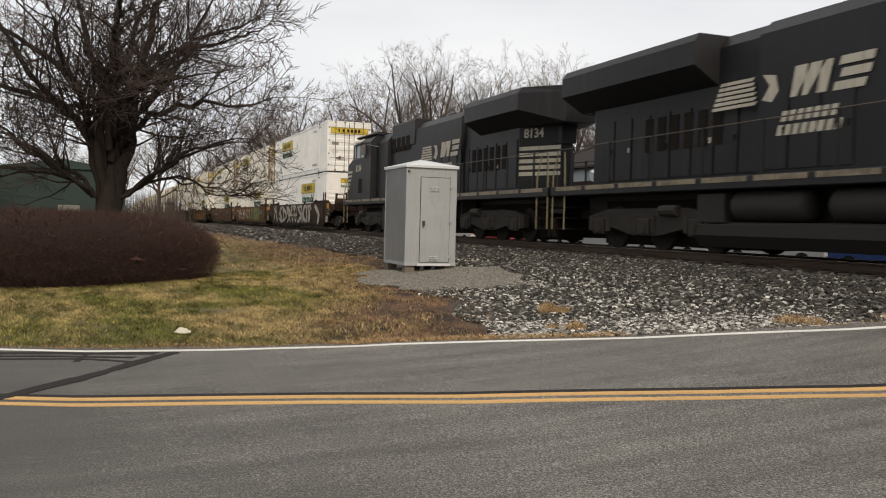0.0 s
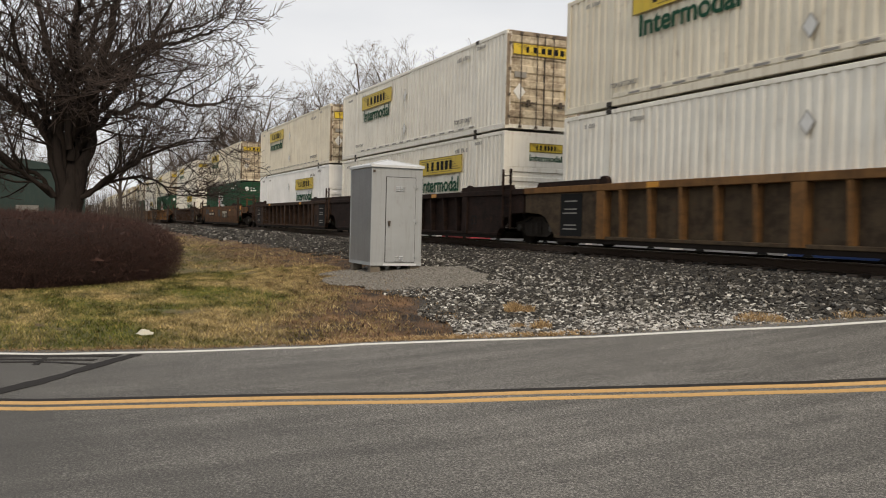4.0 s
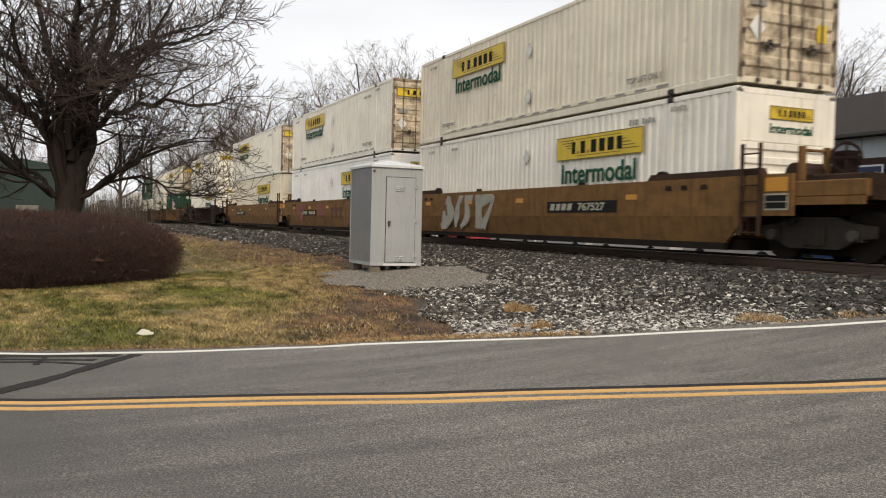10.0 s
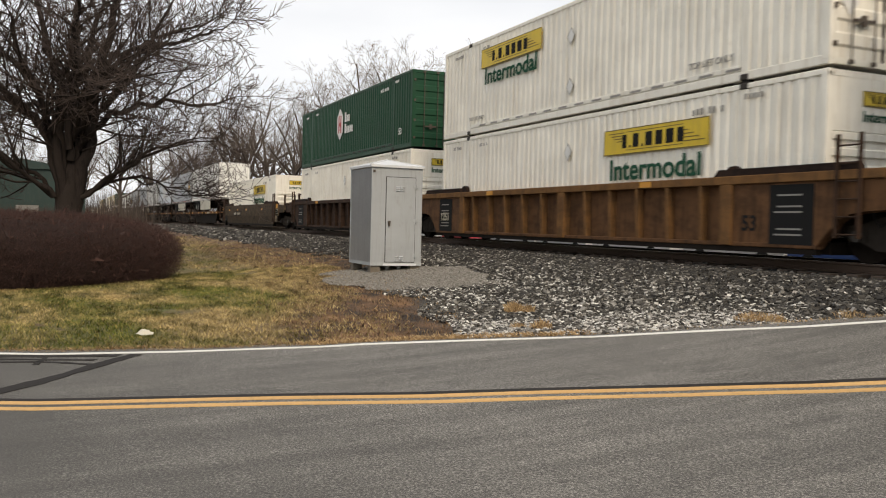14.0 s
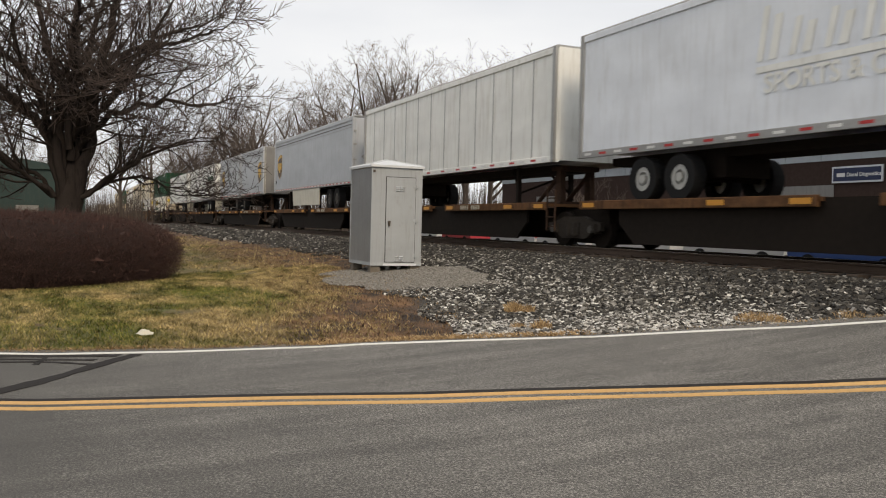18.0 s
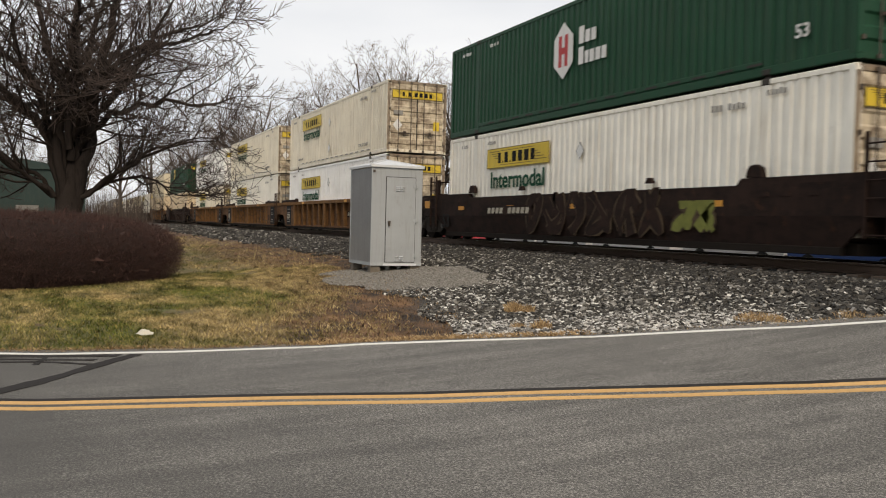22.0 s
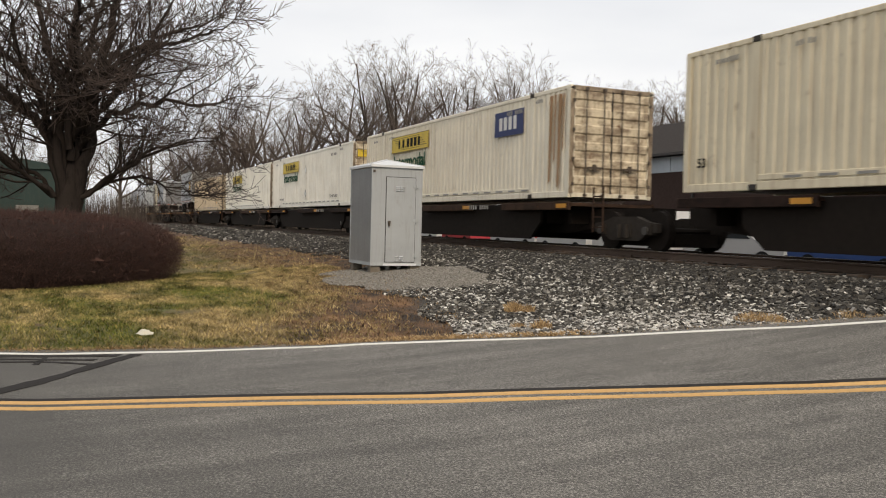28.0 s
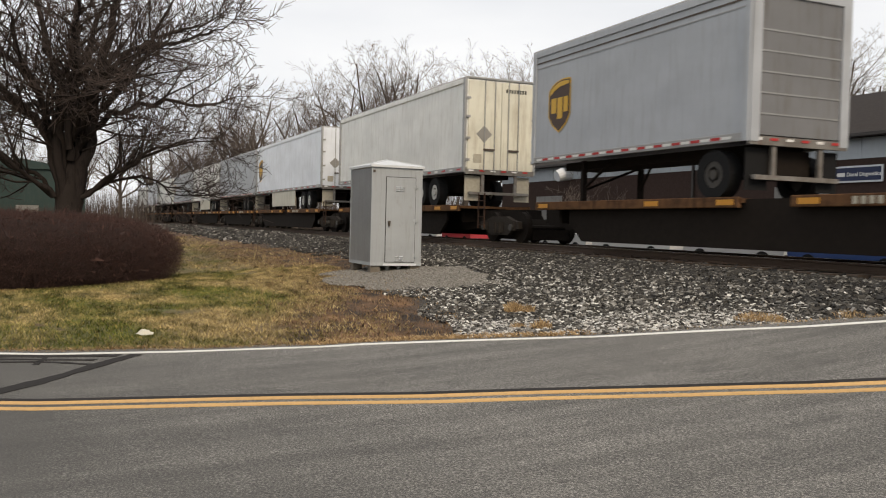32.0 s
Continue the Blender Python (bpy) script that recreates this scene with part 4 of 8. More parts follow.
def spine_car(front, length, label, color, long_deck=True, gap=1.6, hitch=0):
    """Low intermodal flat: a deep centre sill with wheel decks along it. x = 0 is the front of its load."""
    car = rides(thing("flat_car", label, "flat car", "flat cars of the train"), front)
    part("centre_sill", Bm().slab([(gap / 2, 0.62), (0.0, 0.5), (-1.6, 0.34), (-length + 1.6, 0.34), (-length, 0.5), (-length - gap / 2, 0.62), (-length - gap / 2, 1.0), (gap / 2, 1.0)], -0.36, 0.36), UNDER, car)
    for a, b in (((-length * 0.02, -length * 0.44), (-length * 0.52, -length * 0.99)) if long_deck else ((0.1, -length * 0.22), (-length * 0.35, -length * 0.60), (-length * 0.78, -length - 0.1))):
        part("wheel_deck", Bm().box(b, a, -HALF - 0.02, HALF + 0.02, 1.05, 1.13).box(b, a, -HALF - 0.05, -HALF + 0.03, 0.95, 1.16, 0.012).box(b, a, HALF - 0.03, HALF + 0.05, 0.95, 1.16), color, car)
        for x in ((a - 0.35, (a + b) / 2 + 1.2, b + 0.4) if long_deck else (a - 0.35,)):
            part("reflector", shared("refl3", lambda: Bm().box(-0.24, 0.24, -0.004, 0.004, 0, 0.11)), ORANGE_FILM, car, "", (x, -HALF - 0.056, 1.0))
        for x in (a - 0.6, (a + b) / 2, b + 0.6):
            part("cross_beam", shared("xbeam", lambda: Bm().slab([(-0.1, 1.05), (0.1, 1.05), (0.1, 0.95), (-0.1, 0.95)], -HALF + 0.06, HALF - 0.06).slab([(-0.08, 0.95), (0.08, 0.95), (0.08, 0.6), (-0.08, 0.6)], -0.9, 0.9)), UNDER, car, "", (x, 0, 0))
    part("side_skirt", Bm().slab([(-1.6, 1.12), (-length + 1.6, 1.12), (-length + 1.6, 0.62), (-length + 2.2, 0.15), (-2.2, 0.15), (-1.6, 0.62)], -1.16, -1.08), UNDER, car)
    part("side_skirt", Bm().slab([(-1.6, 1.12), (-length + 1.6, 1.12), (-length + 1.6, 0.62), (-length + 2.2, 0.15), (-2.2, 0.15), (-1.6, 0.62)], 1.08, 1.16), UNDER, car)
    if hitch:
        hx = -0.95 if hitch > 0 else -length + 0.95
        h = part("hitch", Bm().slab([(-0.16, 1.1), (0.16, 1.1), (0.12, 2.08), (-0.12, 2.08)], -0.55, -0.40).slab([(-0.16, 1.1), (0.16, 1.1), (0.12, 2.08), (-0.12, 2.08)], 0.40, 0.55).box(-0.30, 0.30, -0.60, 0.60, 2.06, 2.20, 0.03), WELL_BROWN, car, "rusty trailer hitch", (hx, 0, 0))
        for yy in (-0.46, 0.46):
            part("strut", shared(("hstrut", hitch), lambda: Bm().tube([(0, 0, 2.02), (-1.35 * hitch, 0, 1.12)], 0.065, 6)), WELL_BROWN, h, "", (0, yy, 0))
        part("hitch_foot", shared("hfoot", lambda: Bm().box(-0.5, 0.5, -0.8, 0.8, 1.10, 1.20, 0.03)), WELL_BROWN, h)
    def marks():
        b = Bm()
        q = 0.0
        for k in range(9):
            if k != 4:
                b.box(q, q + 0.10, -0.003, 0.003, 0, 0.13)
            q += 0.16
        return b
    tagged(part("number_lettering", shared("spinemarks", marks), STENCIL if long_deck else GREY_INK, car, "", (-length * 0.36, -HALF - 0.056, 0.99)), kind="stuff")
    bogie(car, gap / 2 - 0.1)
    bogie(car, -length - gap / 2 + 0.1 - (1.0 if gap > 3 else 0)) if gap > 2.6 else None
    part("ladder", shared("spladder", lambda: [b.box(-0.2, 0.2, -0.015, 0.015, 0.5 + 0.25 * k, 0.53 + 0.25 * k) for b in [Bm().box(-0.22, -0.19, -0.02, 0.02, 0.4, 1.5).box(0.19, 0.22, -0.02, 0.02, 0.4, 1.5)] for k in range(4)][0]), WELL_BROWN, car, "", (gap / 2 - 0.9, -HALF + 0.02, 0))
    return car


# ---------------------------------------------------------------- road trailers on the flats
TB, TT = 2.22, 5.32


def shield(box, x, z, y, s):
    out = [(0, 0.32), (0, 0.80), (0.12, 0.90), (0.30, 0.97), (0.50, 1.0), (0.70, 0.99), (0.76, 0.98), (0.76, 0.32), (0.62, 0.14), (0.38, 0.0), (0.14, 0.14)]
    part("emblem", shared(("shield", s), lambda: Bm().slab([(a * s, b * s) for a, b in out], -0.004, 0.004)), BROWN_INK, box, "brown shield emblem", (x, y, z))
    mid = [sum(c) / len(out) for c in zip(*out)]
    part("emblem_rim", shared(("shieldrim", s), lambda: Bm().slab([((mid[0] + (a - mid[0]) * 1.08) * s, (mid[1] + (b - mid[1]) * 1.06) * s) for a, b in out], -0.002, 0.002)), GOLD_INK, box, "", (x, y, z))
    top = [(0.03, 0.72), (0.03, 0.80), (0.14, 0.88), (0.32, 0.95), (0.50, 0.975), (0.73, 0.96), (0.73, 0.90), (0.40, 0.87), (0.18, 0.80)]
    def gold():
        b = Bm().slab([(a * s, c * s) for a, c in top], -0.004, 0.004)
        for x0, x1, z0, z1 in ((0.09, 0.27, 0.36, 0.66), (0.32, 0.50, 0.24, 0.66), (0.55, 0.70, 0.36, 0.66)):
            b.box(x0 * s, x1 * s, -0.004, 0.004, z0 * s, z1 * s)
        return b
    part("emblem_mark", shared(("shieldgold", s), gold), GOLD_INK, box, "", (x, y - 0.007, z))


def trailer(front, length, skin, label, nose=1, mark=None, ribs=0, skirt=False, nose_mat=None, door_mat=None, axles=2, smooth_marks=True):
    """Box trailer riding at x = -length .. 0; nose = 1: its nose leads, -1: its doors lead."""
    tr = rides(thing("box_trailer", label, "trailer", "trailers on the train"), front)
    L = length
    part("body", Bm().box(-L, 0, -HALF + 0.02, HALF - 0.02, TB + 0.16, TT - 0.05), skin, tr)
    part("roof", Bm().box(-L, 0, -HALF, HALF, TT - 0.10, TT, 0.045), TRAILER_RAIL, tr)
    for s in (-1, 1):
        y = s * (HALF - 0.01)
        part("lower_rail", Bm().box(-L, 0, y - 0.03, y + 0.03, TB, TB + 0.17, 0.012), TRAILER_RAIL if ribs == 0 else skin, tr)
        part("upper_rail", Bm().box(-L, 0, y - 0.025, y + 0.025, TT - 0.22, TT - 0.06, 0.01), skin, tr)
        for x in (-L + 0.06, -0.06):
            part("corner_post", shared(("tpost", s), lambda: Bm().box(-0.07, 0.07, y - 0.04, y + 0.04, TB, TT - 0.03, 0.01)), skin if skin is TRAILER_GREY else TRAILER_RAIL, tr, "", (x, 0, 0))
    if skin is TRAILER_GREY:
        part("roof_seam", Bm().box(-L + 0.1, -0.1, -0.012, 0.0, -0.018, 0.018), ROD, tr, "", (0, -HALF + 0.018, TT - 0.38))
        part("nose_seam", Bm().box(-L + 0.1, -0.1, -0.012, 0.0, -0.012, 0.012), TRAILER_RAIL, tr, "", (0, -HALF + 0.018, TT - 0.52))
    if ribs:
        n = int(L / ribs)
        for k in range(1, n):
            part("panel_seam", shared("tseam", lambda: Bm().box(-0.02, 0.02, -0.006, 0.012, TB + 0.17, TT - 0.2)), TRAILER_RAIL, tr, "", (-k * L / n, -HALF + 0.014, 0))
    def tape():
        b, c = Bm(), Bm()
        x, k = -L + 0.3, 0
        while x < -0.5:
            (b if k % 2 else c).box(x, x + 0.28, -0.003, 0.003, 0, 0.055)
            x += 0.30 if skin is TRAILER_GREY else 0.62
            k += 1
        return b, c
    r, w = tape()
    part("reflective_tape", r, RED_INK, tr, "red reflective tape", (0, -HALF - 0.026, TB + 0.06))
    part("reflective_tape", w, WHITE_INK, tr, "white reflective tape", (0, -HALF - 0.026, TB + 0.06))
    # the chassis: nose side has the landing gear, tail side the wheels
    tail = (lambda d: -L + d) if nose > 0 else (lambda d: -d)
    part("subframe", Bm().box(min(tail(0.4), tail(L * 0.93)), max(tail(0.4), tail(L * 0.93)), -0.55, 0.55, TB - 0.18, TB + 0.02), UNDER, tr)
    xs = [tail(2.55), tail(3.81)] if axles == 2 else [tail(0.98)]
    part("suspension", Bm().box(min(xs) - 0.7, max(xs) + 0.7, -0.6, 0.6, 1.62, TB - 0.1), UNDER, tr)
    for x in xs:
        for s in (-1, 1):
            wh = part("wheel", shared(("ttyre", s), lambda: Bm().disc(0, -0.16, 0.16, 0, 0.49, 26, 0.27)), RUBBER, tr, "black tyre", (x, s * 1.08, 1.62))
            part("rim", shared(("trim", s), lambda: Bm().disc(0, s * 0.05, s * 0.14, 0, 0.28, 20, 0.16).disc(0, -0.02, s * 0.06, 0, 0.26, 20).disc(0, 0, s * 0.17, 0, 0.10, 12)), RIM if skin is not TRAILER_GREY else RIM_DARK, wh)
        part("axle", shared("taxle", lambda: Bm().tube([(0, -1.0, 0), (0, 1.0, 0)], 0.07, 8)), UNDER, tr, "", (x, 0, 1.62))
    lx = tail(L - 2.6) if L > 10 else tail(L - 2.0)
    part("landing_gear", Bm().box(lx - 0.06, lx + 0.06, -0.95, -0.83, 1.17, TB).box(lx - 0.06, lx + 0.06, 0.83, 0.95, 1.17, TB).box(lx - 0.16, lx + 0.16, -1.02, -0.76, 1.13, 1.19).box(lx - 0.16, lx + 0.16, 0.76, 1.02, 1.13, 1.19).tube([(lx, -0.9, 1.45), (lx, 0.9, TB - 0.1)], 0.035, 6).tube([(lx, -0.88, 1.5), (lx - 0.9 * nose, -0.6, TB)], 0.04, 6).tube([(lx, 0.88, 1.5), (lx - 0.9 * nose, 0.6, TB)], 0.04, 6), UNDER, tr)
    if skirt:
        a, b = sorted((tail(5.5), tail(L * 0.71)))
        part("side_skirt", Bm().slab([(a, TB), (b, TB), (b - (0.0 if nose < 0 else 0.0), 1.36), (a + 0.15, 1.36)], -HALF + 0.02, -HALF + 0.06), SKIRT, tr, "pale side skirt")
    # the leading end
    if nose > 0:
        part("nose_panel", Bm().box(0, 0.035, -HALF + 0.06, HALF - 0.06, TB + 0.05, TT - 0.06, 0.02), nose_mat or skin, tr)
        for s in (-1, 1):
            part("nose_corner", shared(("nosec", s), lambda: Bm().add([(-0.20, s * (HALF + 0.012), z) for z in (TB, TT - 0.1)] + [(0.0, s * (HALF - 0.02), z) for z in (TB, TT - 0.1)] + [(0.045, s * (HALF - 0.14), z) for z in (TB, TT - 0.1)] + [(-0.20, s * (HALF - 0.2), z) for z in (TB, TT - 0.1)], [(0, 2, 3, 1), (2, 4, 5, 3), (4, 6, 7, 5), (6, 0, 1, 7), (0, 6, 4, 2), (1, 3, 5, 7)])), CORNER_CREAM if skin is TRAILER_GREY else skin, tr)
        part("nose_box", Bm().box(0.03, 0.10, -0.55, -0.2, TB + 0.5, TB + 1.1), TRAILER_RAIL, tr)
    else:
        dm = door_mat or skin
        if axles == 1:
            part("roller_door", Bm().box(-0.02, 0.012, -1.05, 1.05, TB + 0.14, TT - 0.3), ROLLER_GREY, tr, "dull grey roller door")
            for k in range(1, 6):
                part("door_slat", shared("slat", lambda: Bm().box(0.008, 0.024, -1.05, 1.05, -0.015, 0.015)), TRAILER_RAIL, tr, "", (0, 0, TB + 0.14 + k * 0.4))
            part("door_frame", Bm().box(-0.01, 0.05, -HALF + 0.02, -1.05, TB, TT).box(-0.01, 0.05, 1.05, HALF - 0.02, TB, TT).box(-0.01, 0.05, -1.05, 1.05, TT - 0.3, TT), TRAILER_GREY, tr)
        else:
            for s in (-1, 1):
                leaf = part("door", shared(("tleaf", s), lambda: Bm().box(0, 0.045, min(0.012 * s, 1.2 * s), max(0.012 * s, 1.2 * s), TB + 0.1, TT - 0.12, 0.012)), dm, tr)
                for yy in (0.25, 0.62):
                    part("lock_rod", shared("trod", lambda: Bm().tube([(0, 0, TB + 0.05), (0, 0, TT - 0.1)], 0.02, 6)), TRAILER_RAIL, leaf, "", (0.075, s * yy, 0))
                part("handle", shared("thandle", lambda: Bm().box(0.05, 0.10, -0.2, 0.2, -0.03, 0.03)), ROD, leaf, "", (0, s * 0.45, TB + 0.75))
                for z in (0.4, 1.1, 1.8, 2.4):
                    part("hinge", shared("thinge", lambda: Bm().box(0.0, 0.06, -0.07, 0.07, -0.04, 0.04)), TRAILER_RAIL, leaf, "", (0, s * 1.2, TB + z))
            part("stencil_lettering", shared("tmarks", lambda: [b.box(0.0, 0.006, 0.15 + 0.10 * k, 0.21 + 0.10 * k, 0, 0.12) for b in [Bm()] for k in range(8)][0]), BLACK_INK, tr, "", (0.048, 0, TT - 0.45))
        part("bumper", Bm().box(-0.08, 0.02, -1.1, 1.1, 1.50, 1.59, 0.012).box(-0.07, 0.0, -0.66, -0.56, 1.55, TB).box(-0.07, 0.0, 0.56, 0.66, 1.55, TB), BUMPER_STEEL, tr, "scuffed steel underride bumper")
        part("rear_sill", Bm().box(-0.05, 0.035, -HALF + 0.03, HALF - 0.03, TB - 0.06, TB + 0.11, 0.012), BUMPER_STEEL, tr, "scuffed rear sill")
        for k in range(6):
            part("reflective_tape", shared("rtape", lambda: Bm().box(-0.004, 0.004, 0, 0.19, 0, 0.05)), RED_INK if k % 2 else WHITE_INK, tr, "", (0.042, -1.16 + 0.40 * k, TB + 0.03))
        if axles == 2:
            part("placard", shared("tdoordia", lambda: Bm().box(-0.004, 0.004, -0.20, 0.20, -0.20, 0.20)), GREY_INK, tr, "grey diamond placard", pose(0.05, -0.62, TB + 1.25, 45))
            part("warning_label", shared("tdoorlab", lambda: Bm().box(-0.004, 0.004, -0.15, 0.15, -0.14, 0.14)), STENCIL, tr, "", (0.05, -0.85, TB + 0.45))
        for s in (-1, 1):
            part("tail_lamp", shared("tlamp", lambda: Bm().box(0, 0.03, -0.1, 0.1, TB + 0.0, TB + 0.10)), RED_INK, tr, "", (0, s * 1.05, 0))
        for s in (-1, 1):
            part("mud_flap", shared("flap", lambda: Bm().box(-0.16, -0.14, -0.28, 0.28, 1.30, TB - 0.1)), STENCIL if L > 10 else RUBBER, tr, "", (0, s * 0.92, 0))
    y = -HALF + 0.002
    if mark == "shield":
        shield(tr, -1.93 if nose > 0 else -L + 0.75, TB + 0.82, y, 1.36)
        part("size_mark", lettering("53", 0.26), BLACK_INK, tr, "", (-1.0 if nose > 0 else -L + 0.3, y, TB + 0.50))
    elif mark == "shield_small":
        shield(tr, -1.75 if nose > 0 else -L + 0.85, TB + 0.80, y, 1.32)
    elif mark == "green_words":
        def strokes():
            b = Bm()
            x = 0.0
            for h in (0.62, 0.42, 0.42, 0.42, 0.46, 0.42, 0.42):
                b.slab([(x, 0), (x + 0.34, 0), (x + 0.34 + h * 0.25, h), (x + h * 0.25, h)], -0.004, 0.004)
                x += 0.46
            b.slab([(0.6, 0.72), (2.7, 0.98), (2.7, 1.02), (0.6, 0.78)], -0.004, 0.004)
            return b
        part("wordmark", shared("greenwords", strokes), GREEN_INK, tr, "green company lettering", pose(-4.0, y, TB + 1.66) @ Matrix.Diagonal((0.92, 1, 0.92, 1)))
        part("stencil_lettering", lettering("TRAILER LEASING", 0.30), BLACK_INK, tr, "", (-3.85, y, TB + 1.36))
    elif mark == "ghost_words":
        def ghost():
            b = Bm()
            x = 0.0
            for h in (1.0, 0.66, 0.66, 1.0, 0.66, 0.66, 0.66):
                b.slab([(x, 0), (x + 0.14, 0), (x + 0.30, h), (x + 0.16, h)], -0.003, 0.003)
                b.slab([(x + 0.30, 0), (x + 0.48, 0), (x + 0.62, h * 0.8), (x + 0.44, h * 0.8)], -0.003, 0.003)
                x += 0.78
            b.box(0.0, 5.2, -0.003, 0.003, -0.22, -0.10)
            return b
        part("wordmark", shared("ghost", ghost), TRAILER_WHITE, tr, "faded white company lettering", (-L + 6.0, y, TB + 1.45))
        part("stencil_lettering", lettering("SPORTS & OUTDOORS", 0.5), TRAILER_WHITE, tr, "", (-L + 6.2, y, TB + 0.85))
    elif mark == "placard":
        diamond(tr, -L + 3.9, TB + 0.55, y, GREY_INK, 0.22)
    return tr

# ---------------------------------------------------------------- locomotives


def locomotive(front, way, label):
    """Six-axle road diesel, 22.5 m over its platforms. way = 1: cab leads; -1: cab trails (long hood leads). Built with the nose at x = 11.2, hood end at -11.2."""
    lo = rides(thing("locomotive", label, "locomotive", "locomotives of the train"), front - 11.25)
    turn = Matrix.Identity(4) if way > 0 else pose(0, 0, 0, 0, 0, 180)

    def add(name, b, mat, label="", parent=None, at=None):
        m = turn if parent is None else Matrix.Identity(4)
        if at is not None:
            m = m @ (at if isinstance(at, Matrix) else Matrix.Translation(at))
        return part(name, b, mat, parent or lo, label, m)

    add("frame", Bm().box(-11.2, 11.2, -1.5, 1.5, 1.34, 1.60, 0.02).box(-10.6, 10.6, -0.6, 0.6, 0.9, 1.34), LOCO)
    # engine hood with a bevelled roof
    hood = [(-0.86, 1.6), (0.86, 1.6), (0.86, 4.42), (0.62, 4.70), (-0.62, 4.70), (-0.86, 4.42)]
    add("engine_hood", Bm().extrude(hood, -5.0, 5.2), LOCO)
    tall = [(-1.02, 1.6), (1.02, 1.6), (1.02, 4.42), (0.75, 4.70), (-0.75, 4.70), (-1.02, 4.42)]
    add("engine_housing", Bm().extrude(tall, -3.6, 4.6), LOCO)
    # the hood's end is a blunt prow: lower hood, overhanging radiator wings above it, headlight tower between two slanted faces
    prow = way < 0
    low0, low1, up0, up1 = (-8.05, -9.60, -9.20, -10.35) if prow else (-10.0, -10.5, -10.70, -10.95)
    def ended(x0, x1, half, tip, z0, z1, z2=None, inner=None):
        """A block from x = -5.0 with slanted end faces; below z1 it may draw in to the inner half width at z0."""
        inner = half if inner is None else inner
        plan = lambda w: [(-5.0, -w), (x0, -w), (x1, -tip), (x1, tip), (x0, w), (-5.0, w)]
        lev = [(z0, plan(inner)), (z1, plan(half))] + ([(z2, plan(half)), (z2 + 0.18, plan(half - 0.12))] if z2 else [])
        b, m = [], []
        for z, q in lev:
            b += [(x, y, z) for x, y in q]
        for k in range(len(lev) - 1):
            m += [(6 * k + i, 6 * k + 6 + i, 6 * k + 6 + (i + 1) % 6, 6 * k + (i + 1) % 6) for i in range(6)]
        top = 6 * (len(lev) - 1)
        return Bm().add(b, m + [tuple(range(6)), tuple(range(top + 5, top - 1, -1))])
    add("hood_end", ended(low0, low1, 0.86, 0.20, 1.6, 3.66), LOCO)
    add("radiator_hood", ended(up0, up1, 1.52, 0.5, 3.62, 4.02, 4.52, 0.86), LOCO)
    add("radiator_grille", Bm().box(up0 + 0.2, -5.3, -1.25, 1.25, 4.70, 4.75), UNDER)
    for k in range(8):
        add("exhaust_hatch" if k == 2 else "roof_hatch", Bm().box(-3.4 + k * 0.98, -2.7 + k * 0.98, -0.42, 0.42, 4.69, 4.75 if k != 2 else 4.86), LOCO)
    add("dynamic_brake_box", Bm().box(1.4, 4.4, -1.06, 1.06, 3.8, 4.88, 0.05), LOCO)
    # doors and louvres along the hood, both sides
    for s in (-1, 1):
        for k in range(11):
            x = (-7.95 if prow else -9.7) + k * 0.78
            y = s * (0.875 if x < -3.6 else 1.03)
            add("hood_door", Bm().box(x, x + 0.70, y - 0.018, y + 0.018, 1.72, 3.25), LOCO)
            add("latch", Bm().box(x + 0.58, x + 0.64, y + s * 0.018 - 0.02, y + s * 0.018 + 0.02, 2.4, 2.52), STRIPE if k % 4 == 1 else UNDER)
        for k in range(6):
            x = (-7.2 if prow else -7.6) + k * 0.5
            add("louvre", Bm().box(x, x + 0.30, s * 0.89 - 0.02, s * 0.89 + 0.02, 2.35, 3.15), UNDER)
        for k in range(6):
            add("intake_grille", Bm().box(2.0 + k * 0.62, 2.5 + k * 0.62, s * 1.045 - 0.02, s * 1.045 + 0.02, 3.65, 4.25), UNDER)
        # stripe along the walkway edge
        for k in range(14):
            add("sill_stripe", Bm().box(-10.9 + k * 1.56, -9.55 + k * 1.56, s * 1.505 - 0.006, s * 1.505 + 0.006, 1.48, 1.585), SILL_STRIPE, "dirty white stripe")
        # handrail on stanchions
        rail = Bm().tube([(-11.0, s * 1.42, 1.6), (-11.0, s * 1.42, 2.62), (4.4, s * 1.42, 2.68)], 0.014, 6)
        add("handrail", rail, ROD)
        for k in range(9):
            add("stanchion", Bm().box(-10.2 + k * 1.8, -10.15 + k * 1.8, s * 1.42 - 0.025, s * 1.42 + 0.025, 1.6, 2.66), LOCO)
        # steps at both ends
        for x0 in (-11.15, 10.45):
            for k in range(4):
                add("step", Bm().box(x0, x0 + 0.62, s * 1.05 - 0.3, s * 1.05 + 0.42, 0.42 + 0.3 * k, 0.46 + 0.3 * k), UNDER)
            for dx in (0.0, 0.66):
                add("step_rail", Bm().tube([(x0 + dx, s * 1.46, 0.42), (x0 + dx, s * 1.46, 1.9), (x0 + dx + (0.15 if dx == 0 else -0.15), s * 1.40, 2.55)], 0.021, 6), HANDRAIL)
        # truck side frames
        for xc in (-6.9, 6.9):
            out = [(-2.5, 0.80), (-2.5, 0.45), (-2.0, 0.34), (-1.45, 0.52), (-0.5, 0.34), (0.5, 0.34), (1.45, 0.52), (2.0, 0.34), (2.5, 0.45), (2.5, 0.80), (1.6, 0.98), (-1.6, 0.98)]
            fr = add("truck_frame", Bm().slab(out, -0.10, 0.10), LOCO_GREY, at=(xc, s * 1.22, 0))
